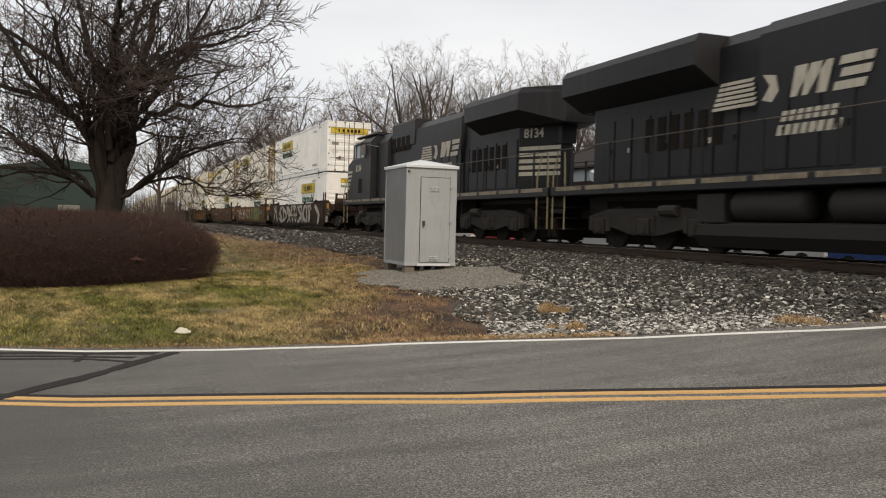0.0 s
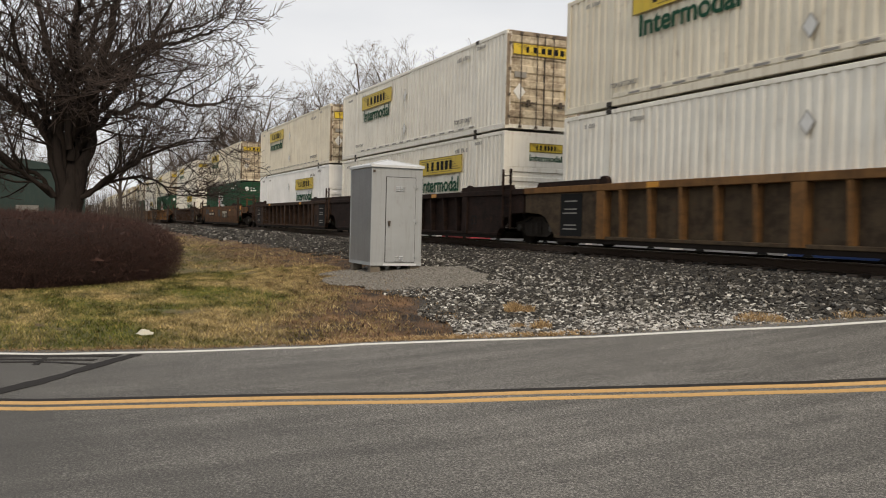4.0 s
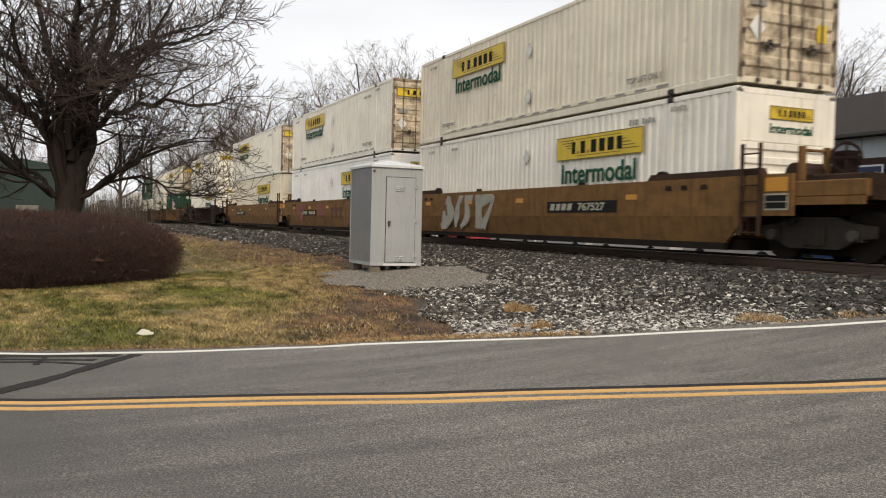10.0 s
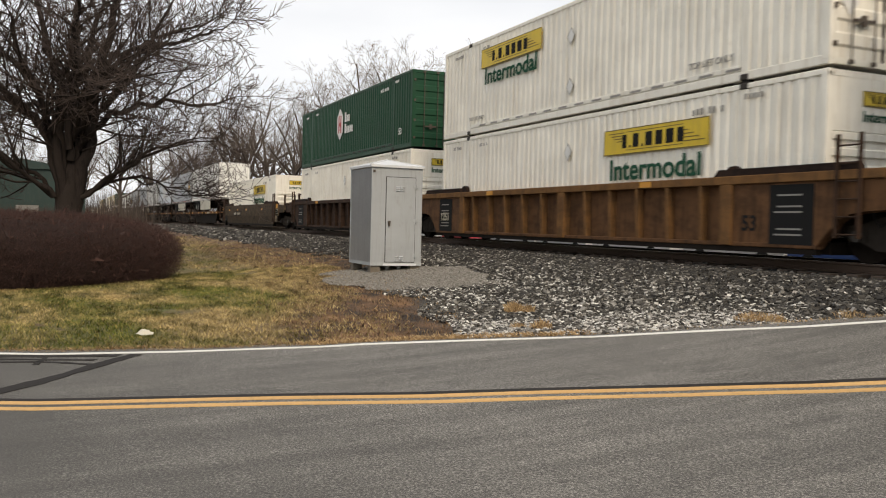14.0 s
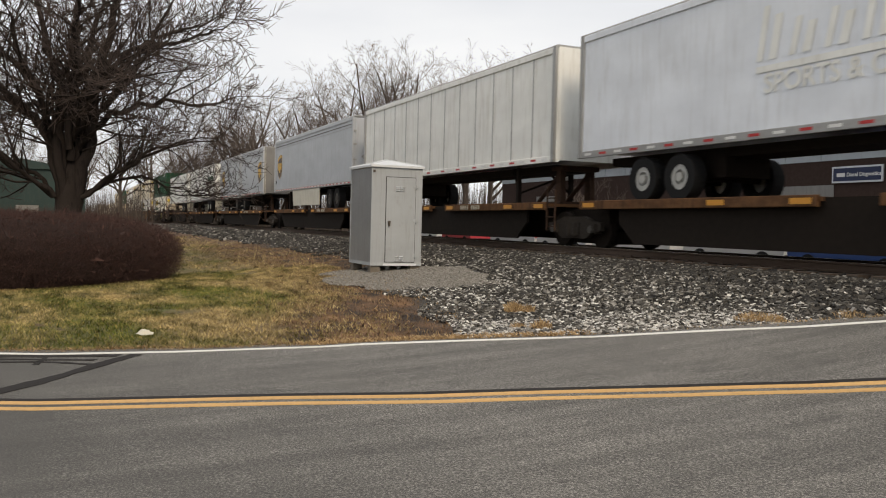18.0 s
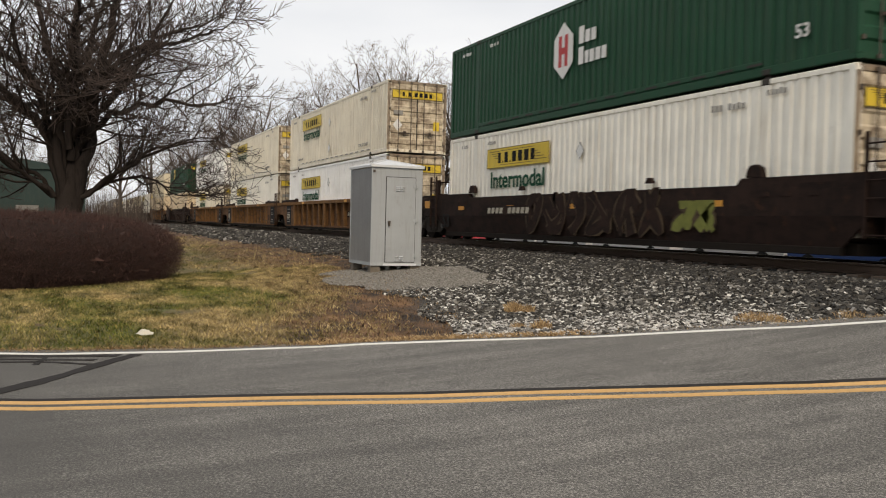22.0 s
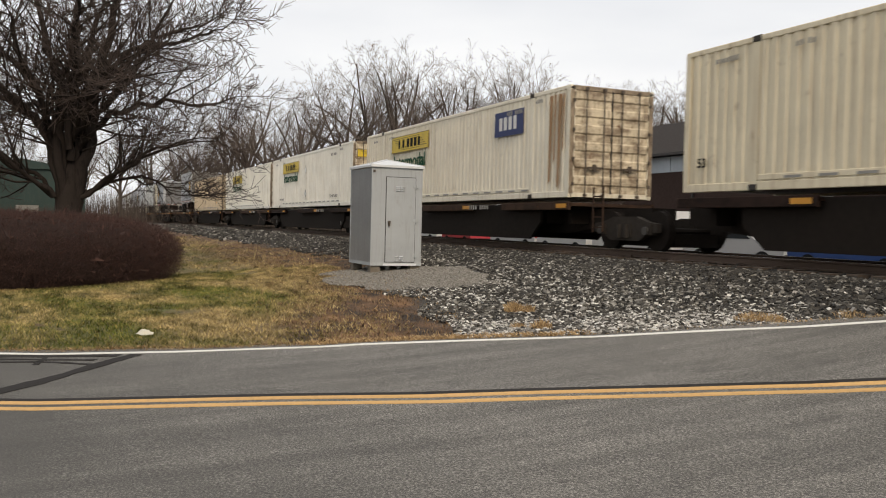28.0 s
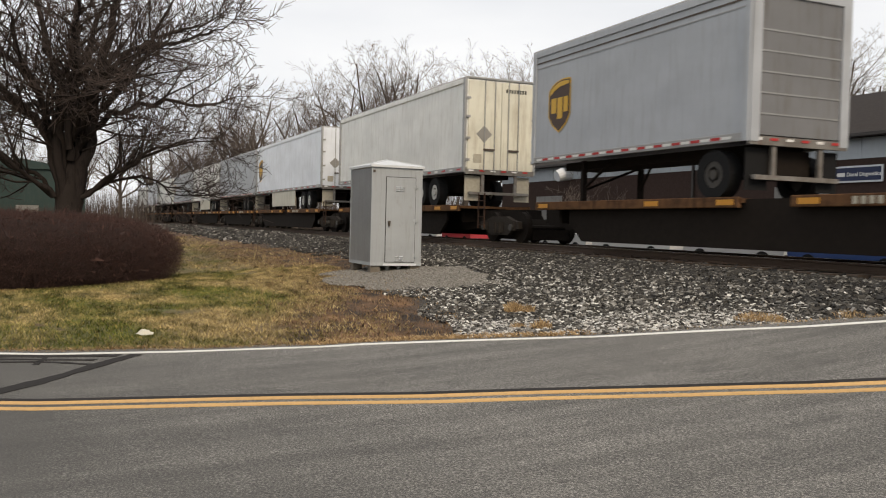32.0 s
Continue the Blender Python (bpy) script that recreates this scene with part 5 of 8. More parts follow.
            for dx in (-1.93, 0.0, 1.93):
                w = part("wheel", shared(("lwheel", s), lambda: Bm().disc(0, -0.07, 0.07, 0.53, 0.53, 24)), LOCO_GREY, fr, "", (dx, -s * 0.47, 0))
                part("journal_box", shared("journal", lambda: Bm().box(-0.24, 0.24, -0.17, 0.17, 0.34, 0.74, 0.03).disc(0, -0.20, 0.20, 0.53, 0.14, 12)), LOCO_GREY, fr, "", (dx, 0.0, 0))
                for ds in (-0.36, 0.36):
                    part("coil_spring", shared("lspring", lambda: Bm().tube([(0, 0, 0.42), (0, 0, 0.80)], 0.08, 8)), LOCO_GREY, fr, "", (dx + ds, s * 0.10, 0))
            part("brake_cylinder", shared("brakecyl", lambda: Bm().tube([(-0.25, 0, 0.92), (0.35, 0, 0.92)], 0.13, 10)), LOCO_GREY, fr, "", (0.95, s * 0.14, 0))
            part("sand_pipe", shared("sandpipe", lambda: Bm().tube([(2.3, 0, 1.3), (2.42, 0, 0.7), (2.30, 0, 0.25)], 0.03, 6)), LOCO_GREY, fr, "", (0.25, 0, 0))
    tankp = [(-1.42, 0.40), (-1.2, 0.16), (1.2, 0.16), (1.42, 0.40), (1.42, 0.62), (1.25, 0.68), (-1.25, 0.68), (-1.42, 0.62)]
    add("fuel_tank", Bm().extrude(tankp, -2.5 if prow else -5.0, 4.0), TANK)
    add("underframe_core", Bm().box(-4.6, 4.2, -0.78, 0.78, 0.68, 1.34), UNDER)
    for xc in (-6.9, 6.9):
        add("traction_motor", Bm().box(xc - 2.7, xc + 2.7, -0.66, 0.66, 0.10, 1.2), UNDER)
    add("side_tank", Bm().box(-2.56, 4.45, 0.76, 1.45, 0.14, 1.25, 0.06), TANK, "tall smooth fuel tank")
    for s in (-1,):
        for x0, x1 in ((-3.95, -1.95), (-1.40, 2.6)):
            add("air_reservoir", Bm().tube([(x0, s * 1.1, 1.0), (x0 + 0.1, s * 1.1, 1.0), (x1 - 0.1, s * 1.1, 1.0), (x1, s * 1.1, 1.0)], [0.22, 0.31, 0.31, 0.22], 18).mesh("air_reservoir", True), TANK)
        add("battery_box", Bm().box(-4.9, -4.05, s * 1.15 - 0.25, s * 1.15 + 0.25, 0.66, 1.26, 0.02), TANK)
        add("equipment_locker", Bm().box(2.9, 4.1, s * 1.15 - 0.25, s * 1.15 + 0.25, 0.66, 1.3, 0.02), TANK)
    # cab and nose
    cab = [(-1.5, 1.6), (1.5, 1.6), (1.5, 4.30), (1.15, 4.66), (-1.15, 4.66), (-1.5, 4.30)]
    add("cab", Bm().extrude(cab, 6.3, 9.3), LOCO)
    add("cab_link", Bm().extrude([(-1.2, 1.6), (1.2, 1.6), (1.2, 4.2), (0.9, 4.6), (-0.9, 4.6), (-1.2, 4.2)], 4.6, 6.3), LOCO)
    nose = Bm()
    prof = [(9.25, 1.6), (10.86, 1.6), (10.84, 3.32), (10.7, 3.42), (9.45, 3.78), (9.25, 3.78)]
    nose.slab(prof, -1.36, 1.36)
    nose.slab([(9.25, 3.76), (9.46, 3.76), (9.28, 4.45), (9.25, 4.5)], -1.40, 1.40)
    add("nose", nose, LOCO)
    add("cab_roof", Bm().box(6.2, 9.5, -1.3, 1.3, 4.64, 4.74, 0.04), LOCO)
    add("air_horn", Bm().box(6.0, 6.5, -0.25, 0.25, 4.72, 4.9).tube([(6.2, -0.2, 4.96), (6.75, -0.2, 4.98)], [0.03, 0.09], 8).tube([(6.2, 0.15, 4.96), (6.75, 0.15, 4.98)], [0.03, 0.09], 8), LOCO)
    add("antenna_dome", Bm().box(7.1, 7.7, -0.5, 0.5, 4.73, 4.86, 0.05), STRIPE)
    for s in (-1, 1):
        for x, w in ((7.32, 0.64), (8.02, 0.64), (8.82, 0.24)):
            win = add("cab_window", Bm().box(x, x + w, s * 1.505 - 0.012, s * 1.505 + 0.012, 3.62, 4.22), GLASS, "side window")
            part("window_frame", Bm().box(x - 0.05, x, s * 1.51 - 0.02, s * 1.51 + 0.02, 3.57, 4.27).box(x + w, x + w + 0.05, s * 1.51 - 0.02, s * 1.51 + 0.02, 3.57, 4.27).box(x, x + w, s * 1.51 - 0.02, s * 1.51 + 0.02, 4.22, 4.27).box(x, x + w, s * 1.51 - 0.02, s * 1.51 + 0.02, 3.57, 3.62), FRAME_GREY, win)
        add("mirror", Bm().box(7.12, 7.20, s * 1.62 - 0.10, s * 1.62 + 0.10, 3.70, 4.15, 0.01), FRAME_GREY)
        add("cab_grab_rail", Bm().tube([(5.2, s * 1.42, 3.95), (6.9, s * 1.56, 4.20), (7.2, s * 1.52, 4.22)], 0.018, 6), FRAME_GREY)
        add("windscreen", Bm().add([(9.47, s * 0.2, 3.82), (9.47, s * 1.2, 3.82), (9.32, s * 1.2, 4.38), (9.32, s * 0.2, 4.38)], [(0, 1, 2, 3)]), GLASS, "dark windscreen")
        add("sun_visor", Bm().extrude([(s * 1.49, 4.46), (s * 1.49, 4.50), (s * 1.74, 4.33), (s * 1.74, 4.29)], 7.35, 9.15), STRIPE)
        for k in range(5):
            add("nose_stripe", Bm().slab([(10.46 - 0.115 * k, 2.15 + 0.205 * k), (10.85, 2.15 + 0.205 * k), (10.85, 2.25 + 0.205 * k), (10.41 - 0.115 * k, 2.25 + 0.205 * k)], s * 1.366 - 0.006, s * 1.366 + 0.006), STRIPE, "white nose stripe")
        # stripes and road number on the slanted face of the hood's end
        run = math.hypot(low1 - low0, 0.66)
        face = pose(low0, -0.86, 0, 0, 0, math.degrees(math.atan2(0.66, low1 - low0))) if s < 0 else pose(low1, 0.20, 0, 0, 0, math.degrees(math.atan2(0.66, low0 - low1)))
        if prow:
            for k in range(5):
                add("hood_end_stripe", Bm().box(0.02, run - 0.02, -0.008, 0.008, 2.08 + 0.20 * k, 2.20 + 0.20 * k), STRIPE, "white hood stripe", at=face)
            add("road_number", lettering("8134", 0.40), STRIPE, "white road number", at=face @ pose(run - 0.18 if s < 0 else run - 0.20, 0.012, 3.28, 0, 0, 180))
        # emblem on the long hood: speed stripes, a mane and a block of letters, as plain shapes
        em = Bm()
        for k in range(6):
            em.slab([(0.0 + 0.06 * k, 0.15 * k), (1.50 - 0.02 * k, 0.15 * k), (1.58 - 0.02 * k, 0.15 * k + 0.10), (0.03 + 0.06 * k, 0.15 * k + 0.10)], -0.004, 0.004)
        em.slab([(1.75, 0.10), (2.05, 0.0), (2.25, 0.30), (2.15, 0.78), (1.75, 0.86), (1.98, 0.5)], -0.004, 0.004)
        for x0, x1, x2, x3 in ((2.62, 2.95, 3.10, 2.75), (2.80, 3.10, 3.62, 3.20), (3.35, 3.62, 3.80, 3.50)):
            em.slab([(x0, 0.05), (x1, 0.05), (x2, 0.92), (x3, 0.92)], -0.004, 0.004)
        for z0, x0, x1 in ((0.03, 3.80, 4.60), (0.37, 3.98, 4.72), (0.70, 3.95, 4.80)):
            em.slab([(x0, z0), (x1, z0), (x1 + 0.06, z0 + 0.23), (x0 + 0.06, z0 + 0.23)], -0.004, 0.004)
        words = Bm()
        for row, n in ((-0.62, 7), (-1.02, 8)):
            for k in range(n):
                x = 2.35 + k * 0.235 - (0.12 if n == 8 else 0.0)
                words.slab([(x, row), (x + 0.16, row), (x + 0.22, row + 0.30), (x + 0.06, row + 0.30)], -0.004, 0.004)
        put = (pose(-4.97, -1.05, 3.03) if s < 0 else pose(0.65, 1.05, 3.03, 0, 0, 180)) @ Matrix.Diagonal((0.865, 1, 0.66, 1))
        add("emblem", em, STRIPE, "white horse-and-stripes emblem", at=put)
        add("emblem_lettering", words, STRIPE, "", at=put)
        num = lettering("8134", 0.46)
        add("road_number", num, STRIPE, "white road number", at=pose(7.60, -1.512, 2.97) if s < 0 else pose(8.78, 1.512, 2.97, 0, 0, 180))
        add("sill_box", Bm().box(-0.25, 0.25, -0.02, 0.02, 2.0, 2.7), UNDER, "", at=(8.0, s * 1.505, -0.1))
    add("light_tower", Bm().box(low1 - 0.12, low1 + 0.1, -0.26, 0.26, 3.05, 4.02, 0.03), LOCO)
    for x, d, z in ((10.95, 1, 2.5), (low1 - 0.12, -1, 3.72)):
        for y in (-0.13, 0.13):
            add("headlight", Bm().tube([(x - 0.05, y, z), (x + 0.05, y, z)], 0.085, 12), STRIPE, "pale round headlight lens")
        add("plow", Bm().box(11.15 * d - 0.05, 11.15 * d + 0.05, -1.4, 1.4, 0.2, 0.75), UNDER)
        add("coupler", Bm().box(min(11.2 * d, 11.75 * d), max(11.2 * d, 11.75 * d), -0.15, 0.15, 0.72, 1.0), TRUCK)
        add("hose", Bm().tube([(11.25 * d, -0.4, 1.1), (11.5 * d, -0.42, 0.7), (11.35 * d, -0.45, 0.4)], 0.03, 6), RUBBER)
    return lo


# ---------------------------------------------------------------- the consist, front to back
locomotive(1.10, 1, "sooty black diesel locomotive with white emblem, cab leading")
locomotive(-21.50, -1, "sooty black diesel locomotive with white stripes, running cab last")

WB, WT, WD, WO, WR = WELL_BROWN, WELL_TAN, WELL_DARK, WELL_OLIVE, WELL_RUST
# front, upper (paint, end, sign side, look), lower (paint, end, sign side, look), car (style, paint), art
STACKS = [
    (-48.53, (WHITE_CLEAN, "doors", "rear", "plate", False), (WHITE_CLEAN, "nose", "front", "plate"), ("smooth", WB), [("spray", -15.2, -0.7, 0.30, 1.46, PALE_SPRAY, SEAM, 9)]),
    (-67.61, (WHITE, "doors", "rear", "plate", True), (WHITE, "nose", "front", "plate"), ("smooth", WR), [("spray", -14.6, -7.1, 0.40, 1.36, BEIGE_SPRAY, WELL_DARK, 6), ("spray", -6.65, -2.75, 0.32, 1.46, LIME_SPRAY, TEAL_SPRAY, 4), ("spray", -2.5, -1.5, 0.9, 1.15, TEAL_SPRAY, TEAL_SPRAY, 4)]),
    (-86.96, (WHITE, "doors", "rear", "plate", True), (WHITE, "nose", "front", "plate"), ("smooth", WR), [("spray", -4.55, -3.1, 0.78, 1.42, BLUE_SPRAY, BLUE_SPRAY, 2), ("spray", -4.1, -3.5, 0.45, 0.68, SEAM, SEAM, 2)]),
    (-109.69, (IVORY, "doors", "rear", "plate", True), (WHITE, "nose", "front", "plate"), ("ribbed", WO), None),
    (-129.16, (WHITE, "doors", "rear", "plate", True), (WHITE, "nose", "front", "plate"), ("ribbed", WD), None),
    (-147.47, (IVORY, "doors", "rear", "plate", True), (WHITE_CLEAN, "nose", "front", "plate"), ("ribbed", WB), None),
    (-170.74, (IVORY, "doors", "rear", "plate", True), (GREEN, "nose", "front", "hub"), ("smooth", WR), [("spray", -8.5, -7.45, 0.7, 1.3, SEAM, SEAM, 2), ("spray", -15.0, -13.4, 0.9, 1.35, BLUE_SPRAY, WELL_DARK, 2)]),
    (-193.78, (WHITE, "doors", "rear", "plate", False), (WHITE, "nose", "front", "plate"), ("ribbed", WB), [("spray", -12.0, -11.0, 0.32, 1.2, GREY_INK, BEIGE_SPRAY, 2), ("panel", -10.9, -9.2, 0.32, 1.30, TEAL_SPRAY, None, 0), ("spray", -10.7, -9.4, 0.36, 1.24, BLUE_SPRAY, TEAL_SPRAY, 2), ("panel", -6.1, -5.25, 0.34, 1.30, PALE_SPRAY, None, 0), ("spray", -6.05, -5.35, 0.36, 1.2, GREY_INK, SEAM, 2), ("panel", -4.95, -3.95, 0.45, 1.36, ORANGE_SPRAY, None, 0), ("spray", -4.85, -4.15, 0.84, 1.06, FADED_MAROON, FADED_MAROON, 3), ("panel", -3.88, -2.9, 0.45, 1.36, ORANGE_SPRAY, None, 0), ("panel", -4.95, -2.9, 0.31, 0.43, LIME_SPRAY, None, 0), ("spray", -7.1, -6.35, 0.6, 1.2, GREY_INK, WELL_OLIVE, 2)]),
    (-216.83, (IVORY, "doors", "rear", "plate", True), (GREEN, "nose", "front", "hub"), ("ribbed", WR), None),
    (-236.26, (WHITE, "doors", "rear", "plate", False), (WHITE_CLEAN, "nose", "front", "plate"), ("ribbed", WR), None),
    (-255.35, (IVORY, "doors", "rear", "plate", True), (GREEN, "nose", "front", "hub"), ("ribbed", WR), None),
    (-278.41, (IVORY, "doors", "rear", "plate", True), (WHITE, "nose", "front", "plate"), ("smooth", WT), [("spray", -13.9, -9.75, 0.34, 1.44, PALE_SPRAY, GREY_INK, 3)]),
    (-297.60, (WHITE, "doors", "rear", "plate", True), (WHITE_CLEAN, "nose", "front", "plate"), ("smooth", WT), [("spray", -5.4, -0.8, 0.30, 1.42, WELL_TAN, PINK_SPRAY, 5), ("spray", -14.0, -12.6, 0.5, 1.4, FADED_RED, FADED_RED, 1), ("spray", -9.6, -8.3, 0.8, 1.45, FADED_RED, FADED_RED, 1)]),
    (-316.64, (WHITE, "doors", "rear", "plate", True), (IVORY, "nose", "front", "plate"), ("smooth", WT), None),
    (-339.95, (WHITE, "doors", "rear", "plate", False), (WHITE, "nose", "front", "plate"), ("ribbed", WD), None),
    (-363.21, (IVORY, "doors", "rear", "plate", True), (GREEN, "nose", "front", "hub"), ("ribbed", WR), None),
    (-382.26, (WHITE, "doors", "rear", "plate", False), (WHITE, "nose", "front", "plate"), ("ribbed", WR), None),
    (-401.44, (GREEN, "doors", "rear", "hub", False), (WHITE, "nose", "front", "plate"), ("ribbed", WB), None),
    (-423.88, None, (WHITE, "nose", "front", "plate"), ("smooth", WO), None),
    (-592.16, (GREEN, "doors", "rear", "hub", False), (WHITE, "doors", "rear", "plate"), ("smooth", WD), [("spray", -10.6, -4.4, 0.30, 1.40, WELL_DARK, WELL_OLIVE, 6), ("spray", -4.2, -3.0, 0.45, 1.1, LIME_SPRAY, WELL_OLIVE, 2)]),
    (-614.60, (IVORY, "doors", "rear", "plate", True), (WHITE_CLEAN, "doors", "rear", "plate"), ("ribbed", WR), None),
    (-633.76, (IVORY, "doors", "rear", "plate", True), (WHITE, "doors", "rear", "plate"), ("ribbed", WR), None),
    (-653.12, (WHITE_CLEAN, "doors", "rear", "plate", False), (IVORY, "doors", "rear", "plate"), ("ribbed", WR), None),
    (-675.82, (GREEN2, "doors", "rear", "square", False), (PEACH, "blind", "rear", "none"), ("ribbed", WD), None),
    (-698.80, (CREAM, "blind", "rear", "none", True), (PEACH, "blind", "rear", "none"), ("ribbed", WR), None),
]
PAINT_WORDS = {WHITE: "weathered white", WHITE_CLEAN: "clean white", IVORY: "dirty ivory", GREEN: "dark green", GREEN2: "forest green", PEACH: "faded peach", CREAM: "cream"}
CAR_WORDS = {WB: "rusty brown", WT: "ochre brown", WD: "dark maroon", WO: "faded grey-brown", WR: "rust-orange brown"}
LOOK_WORDS = {"plate": "with yellow company plate", "hub": "with white hexagon emblem", "square": "with square yellow emblem", "none": "with rusty corrugated sides", "navy": "with yellow plate and navy sign", "bare": "with corrugated sides"}
fronts = [s[0] for s in STACKS]
for i, (front, upper, lower, car, art) in enumerate(STACKS):
    ahead = -44.05 if i == 0 else (-587.2 if front == -592.16 else fronts[i - 1] - CL)
    behind = -444.3 if front == -423.88 else (-719.0 if i == len(STACKS) - 1 else fronts[i + 1])
    gf, gr = ahead - front, front - CL - behind
    gf, gr = (6.4 if gf > 8 else max(gf, 4.85) if i == 0 else gf), min(gr, 6.4)
    well_car(front, gf, gr, car[0], car[1], f"{CAR_WORDS[car[1]]} {'smooth-sided' if car[0] == 'smooth' else 'ribbed'} well car under containers", i, art, "1251" if i in (8, 9, 16, 20, 21) else None)
    container(front, LOW, lower[0], f"{PAINT_WORDS[lower[0]]} container {LOOK_WORDS[lower[3]]}, in a well car", lower[1], lower[2], lower[3], True, "containers on the train", i)
    if upper:
        container(front, LOW + CH + 0.065, upper[0], f"{PAINT_WORDS[upper[0]]} container {LOOK_WORDS[upper[3]]}, stacked on another", upper[1], upper[2], upper[3], upper[4], "containers on the train", i + 1)

# single containers on low flats
for i, (front, paint_mat, look_, end, gap) in enumerate([
        (-719.03, WHITE, "plate", "doors", 3.4), (-736.95, CREAM, "bare", "doors", 1.77), (-757.59, IVORY, "navy", "doors", 4.5),
        (-775.70, WHITE, "plate", "doors", 1.97), (-792.61, WHITE, "plate", "doors", 1.2), (-810.79, PEACH, "bare", "doors", 2.05)]):
    spine_car(front, CL, f"sooty flat car with rusty decks carrying one container", WELL_DARK if i % 2 else WELL_BROWN, False, gap)
    container(front, 1.27, paint_mat, f"{PAINT_WORDS[paint_mat]} container {LOOK_WORDS[look_]} on flat car", end, "inset" if front == -792.61 else "rear", look_, True, "containers on the train", i)

# road trailers on flats
G, W_, P_ = TRAILER_GREY, TRAILER_WHITE, TRAILER_PALE
for i, (front, length, skin, nose, mark, ribs, skirt, axles, gap) in enumerate([
        (-445.25, 16.2, W_, 1, "placard", 1.25, True, 2, 3.6), (-462.54, 16.15, G, 1, "shield", 0, True, 2, 1.2),
        (-480.13, 15.76, P_, 1, "ghost_words", 0, False, 2, 1.24), (-497.11, 15.75, W_, 1, "placard", 1.2, False, 2, 1.21),
        (-514.52, 15.59, G, -1, "shield", 0, True, 2, 1.67), (-533.45, 7.65, G, 1, "shield_small", 0, False, 1, 3.3),
        (-542.05, 8.15, G, -1, "shield_small", 0, False, 1, 1.1), (-553.22, 15.76, W_, -1, "green_words", 0, False, 2, 3.3),
        (-571.65, 15.58, W_, -1, None, 1.25, False, 2, 2.4),
        (-829.41, 8.3, G, 1, "shield_small", 0, False, 1, 2.5), (-856.19, 8.2, G, -1, "shield_small", 0, False, 1, 3.2),
        (-868.82, 13.83, W_, -1, None, 0, False, 2, 4.4), (-885.70, 16.0, P_, -1, "shield", 0, True, 2, 3.0),
        (-902.33, 14.13, G, -1, None, 0, False, 2, 0.7), (-916.80, 15.8, W_, -1, None, 1.25, True, 2, 0.8),
        (-934.00, 15.8, G, -1, "shield", 0, False, 2, 1.6), (-951.50, 15.8, W_, 1, None, 0, False, 2, 1.6), (-969.00, 15.8, P_, 1, None, 0, True, 2, 1.6), (-986.50, 15.8, W_, -1, None, 0, True, 2, 1.6)]):
    skin_word = {G: "grey", W_: "white", P_: "pale grey"}[skin]
    size_word = "short" if length < 10 else "long"
    look_word = {"shield": "with brown shield emblem", "shield_small": "with brown shield emblem", "ghost_words": "with faded lettering", "green_words": "with green lettering", "placard": "with ribbed panels", None: "with streaked sides"}[mark]
    trailer(front, length, skin, f"{size_word} {skin_word} box trailer {look_word} on flat car", nose, mark, ribs, skirt, DARK_NOSE if skin is not W_ else None, YELLOW_DOOR if i == 11 else None, axles)
    if front == -542.05 or front == -856.19:
        continue
    span = length if front not in (-533.45, -829.41) else (17.3 if front == -533.45 else 34.9 - 0.0)
    if front == -829.41:
        spine_car(front, 16.6, "sooty flat car with rusty decks, partly empty", WELL_RUST, True, 2.5, nose)
        spine_car(front - 18.4, 16.4, "sooty flat car with rusty decks, partly empty", WELL_RUST, True, 1.8)
    else:
        spine_car(front, span, "sooty flat car with rusty decks carrying a road trailer", WELL_RUST, True, max(gap, 1.6), nose)

# ---------------------------------------------------------------- ground, road, track
GY = [-400, -12, -9, -6, -4, -2.2, -0.9, 3.5, 5.0, 40, 400]
GZ = [-1.2, -1.11, -1.0, -0.80, -0.60, -0.36, -0.22, -0.22, -0.70, -0.80, -0.8]


def ground_z(y):
    return float(np.interp(y, GY, GZ))


def foot(x):
    """The line along which the ballast meets the grass."""
    return -3.8 - 0.29 * max(0.0, x + 22.0)


# material of the ground: lawn, bare brown soil along the ballast, stone chips
GROUND, nt, bs = shader("winter_lawn_and_ballast")
geo = nt.nodes.new("ShaderNodeNewGeometry")
sep = nt.nodes.new("ShaderNodeSeparateXYZ")
nt.links.new(geo.outputs["Position"], sep.inputs[0])


def calc(nt_, how, a, b):
    n = nt_.nodes.new("ShaderNodeMath")
    n.operation = how
    for i, q in enumerate((a, b)):
        if isinstance(q, (int, float)):
            n.inputs[i].default_value = q
        else:
            nt_.links.new(q, n.inputs[i])
    return n.outputs[0]


pos = geo.outputs["Position"]
wob = noise_of(nt, pos, 0.9, 5)
line = calc(nt, "ADD", calc(nt, "ADD", sep.outputs["Y"], 3.8), calc(nt, "MULTIPLY", calc(nt, "MAXIMUM", calc(nt, "ADD", sep.outputs["X"], 22.0), 0.0), 0.29))
line = calc(nt, "ADD", line, calc(nt, "MULTIPLY", calc(nt, "SUBTRACT", wob, 0.5), 2.2))
fine = noise_of(nt, pos, 16.0, 6, 0.8)
# straw, green and bare patches drawn out along the slope
flat = nt.nodes.new("ShaderNodeMapping")
flat.inputs["Scale"].default_value = (0.45, 1.0, 1.0)
nt.links.new(pos, flat.inputs["Vector"])
patchy = flat.outputs["Vector"]
lawn = mixed(nt, ramp(nt, calc(nt, "ADD", noise_of(nt, patchy, 0.6, 7, 0.7), calc(nt, "MAXIMUM", calc(nt, "MULTIPLY", calc(nt, "ADD", line, 4.5), 0.058), 0.0)), [(0.46, GREY0), (0.63, GREY1)]), (0.105, 0.118, 0.032), (0.33, 0.232, 0.105))
lawn = mixed(nt, ramp(nt, noise_of(nt, patchy, 1.7, 6, 0.68), [(0.50, GREY0), (0.66, (0.9,) * 3)]), lawn, (0.155, 0.088, 0.036))
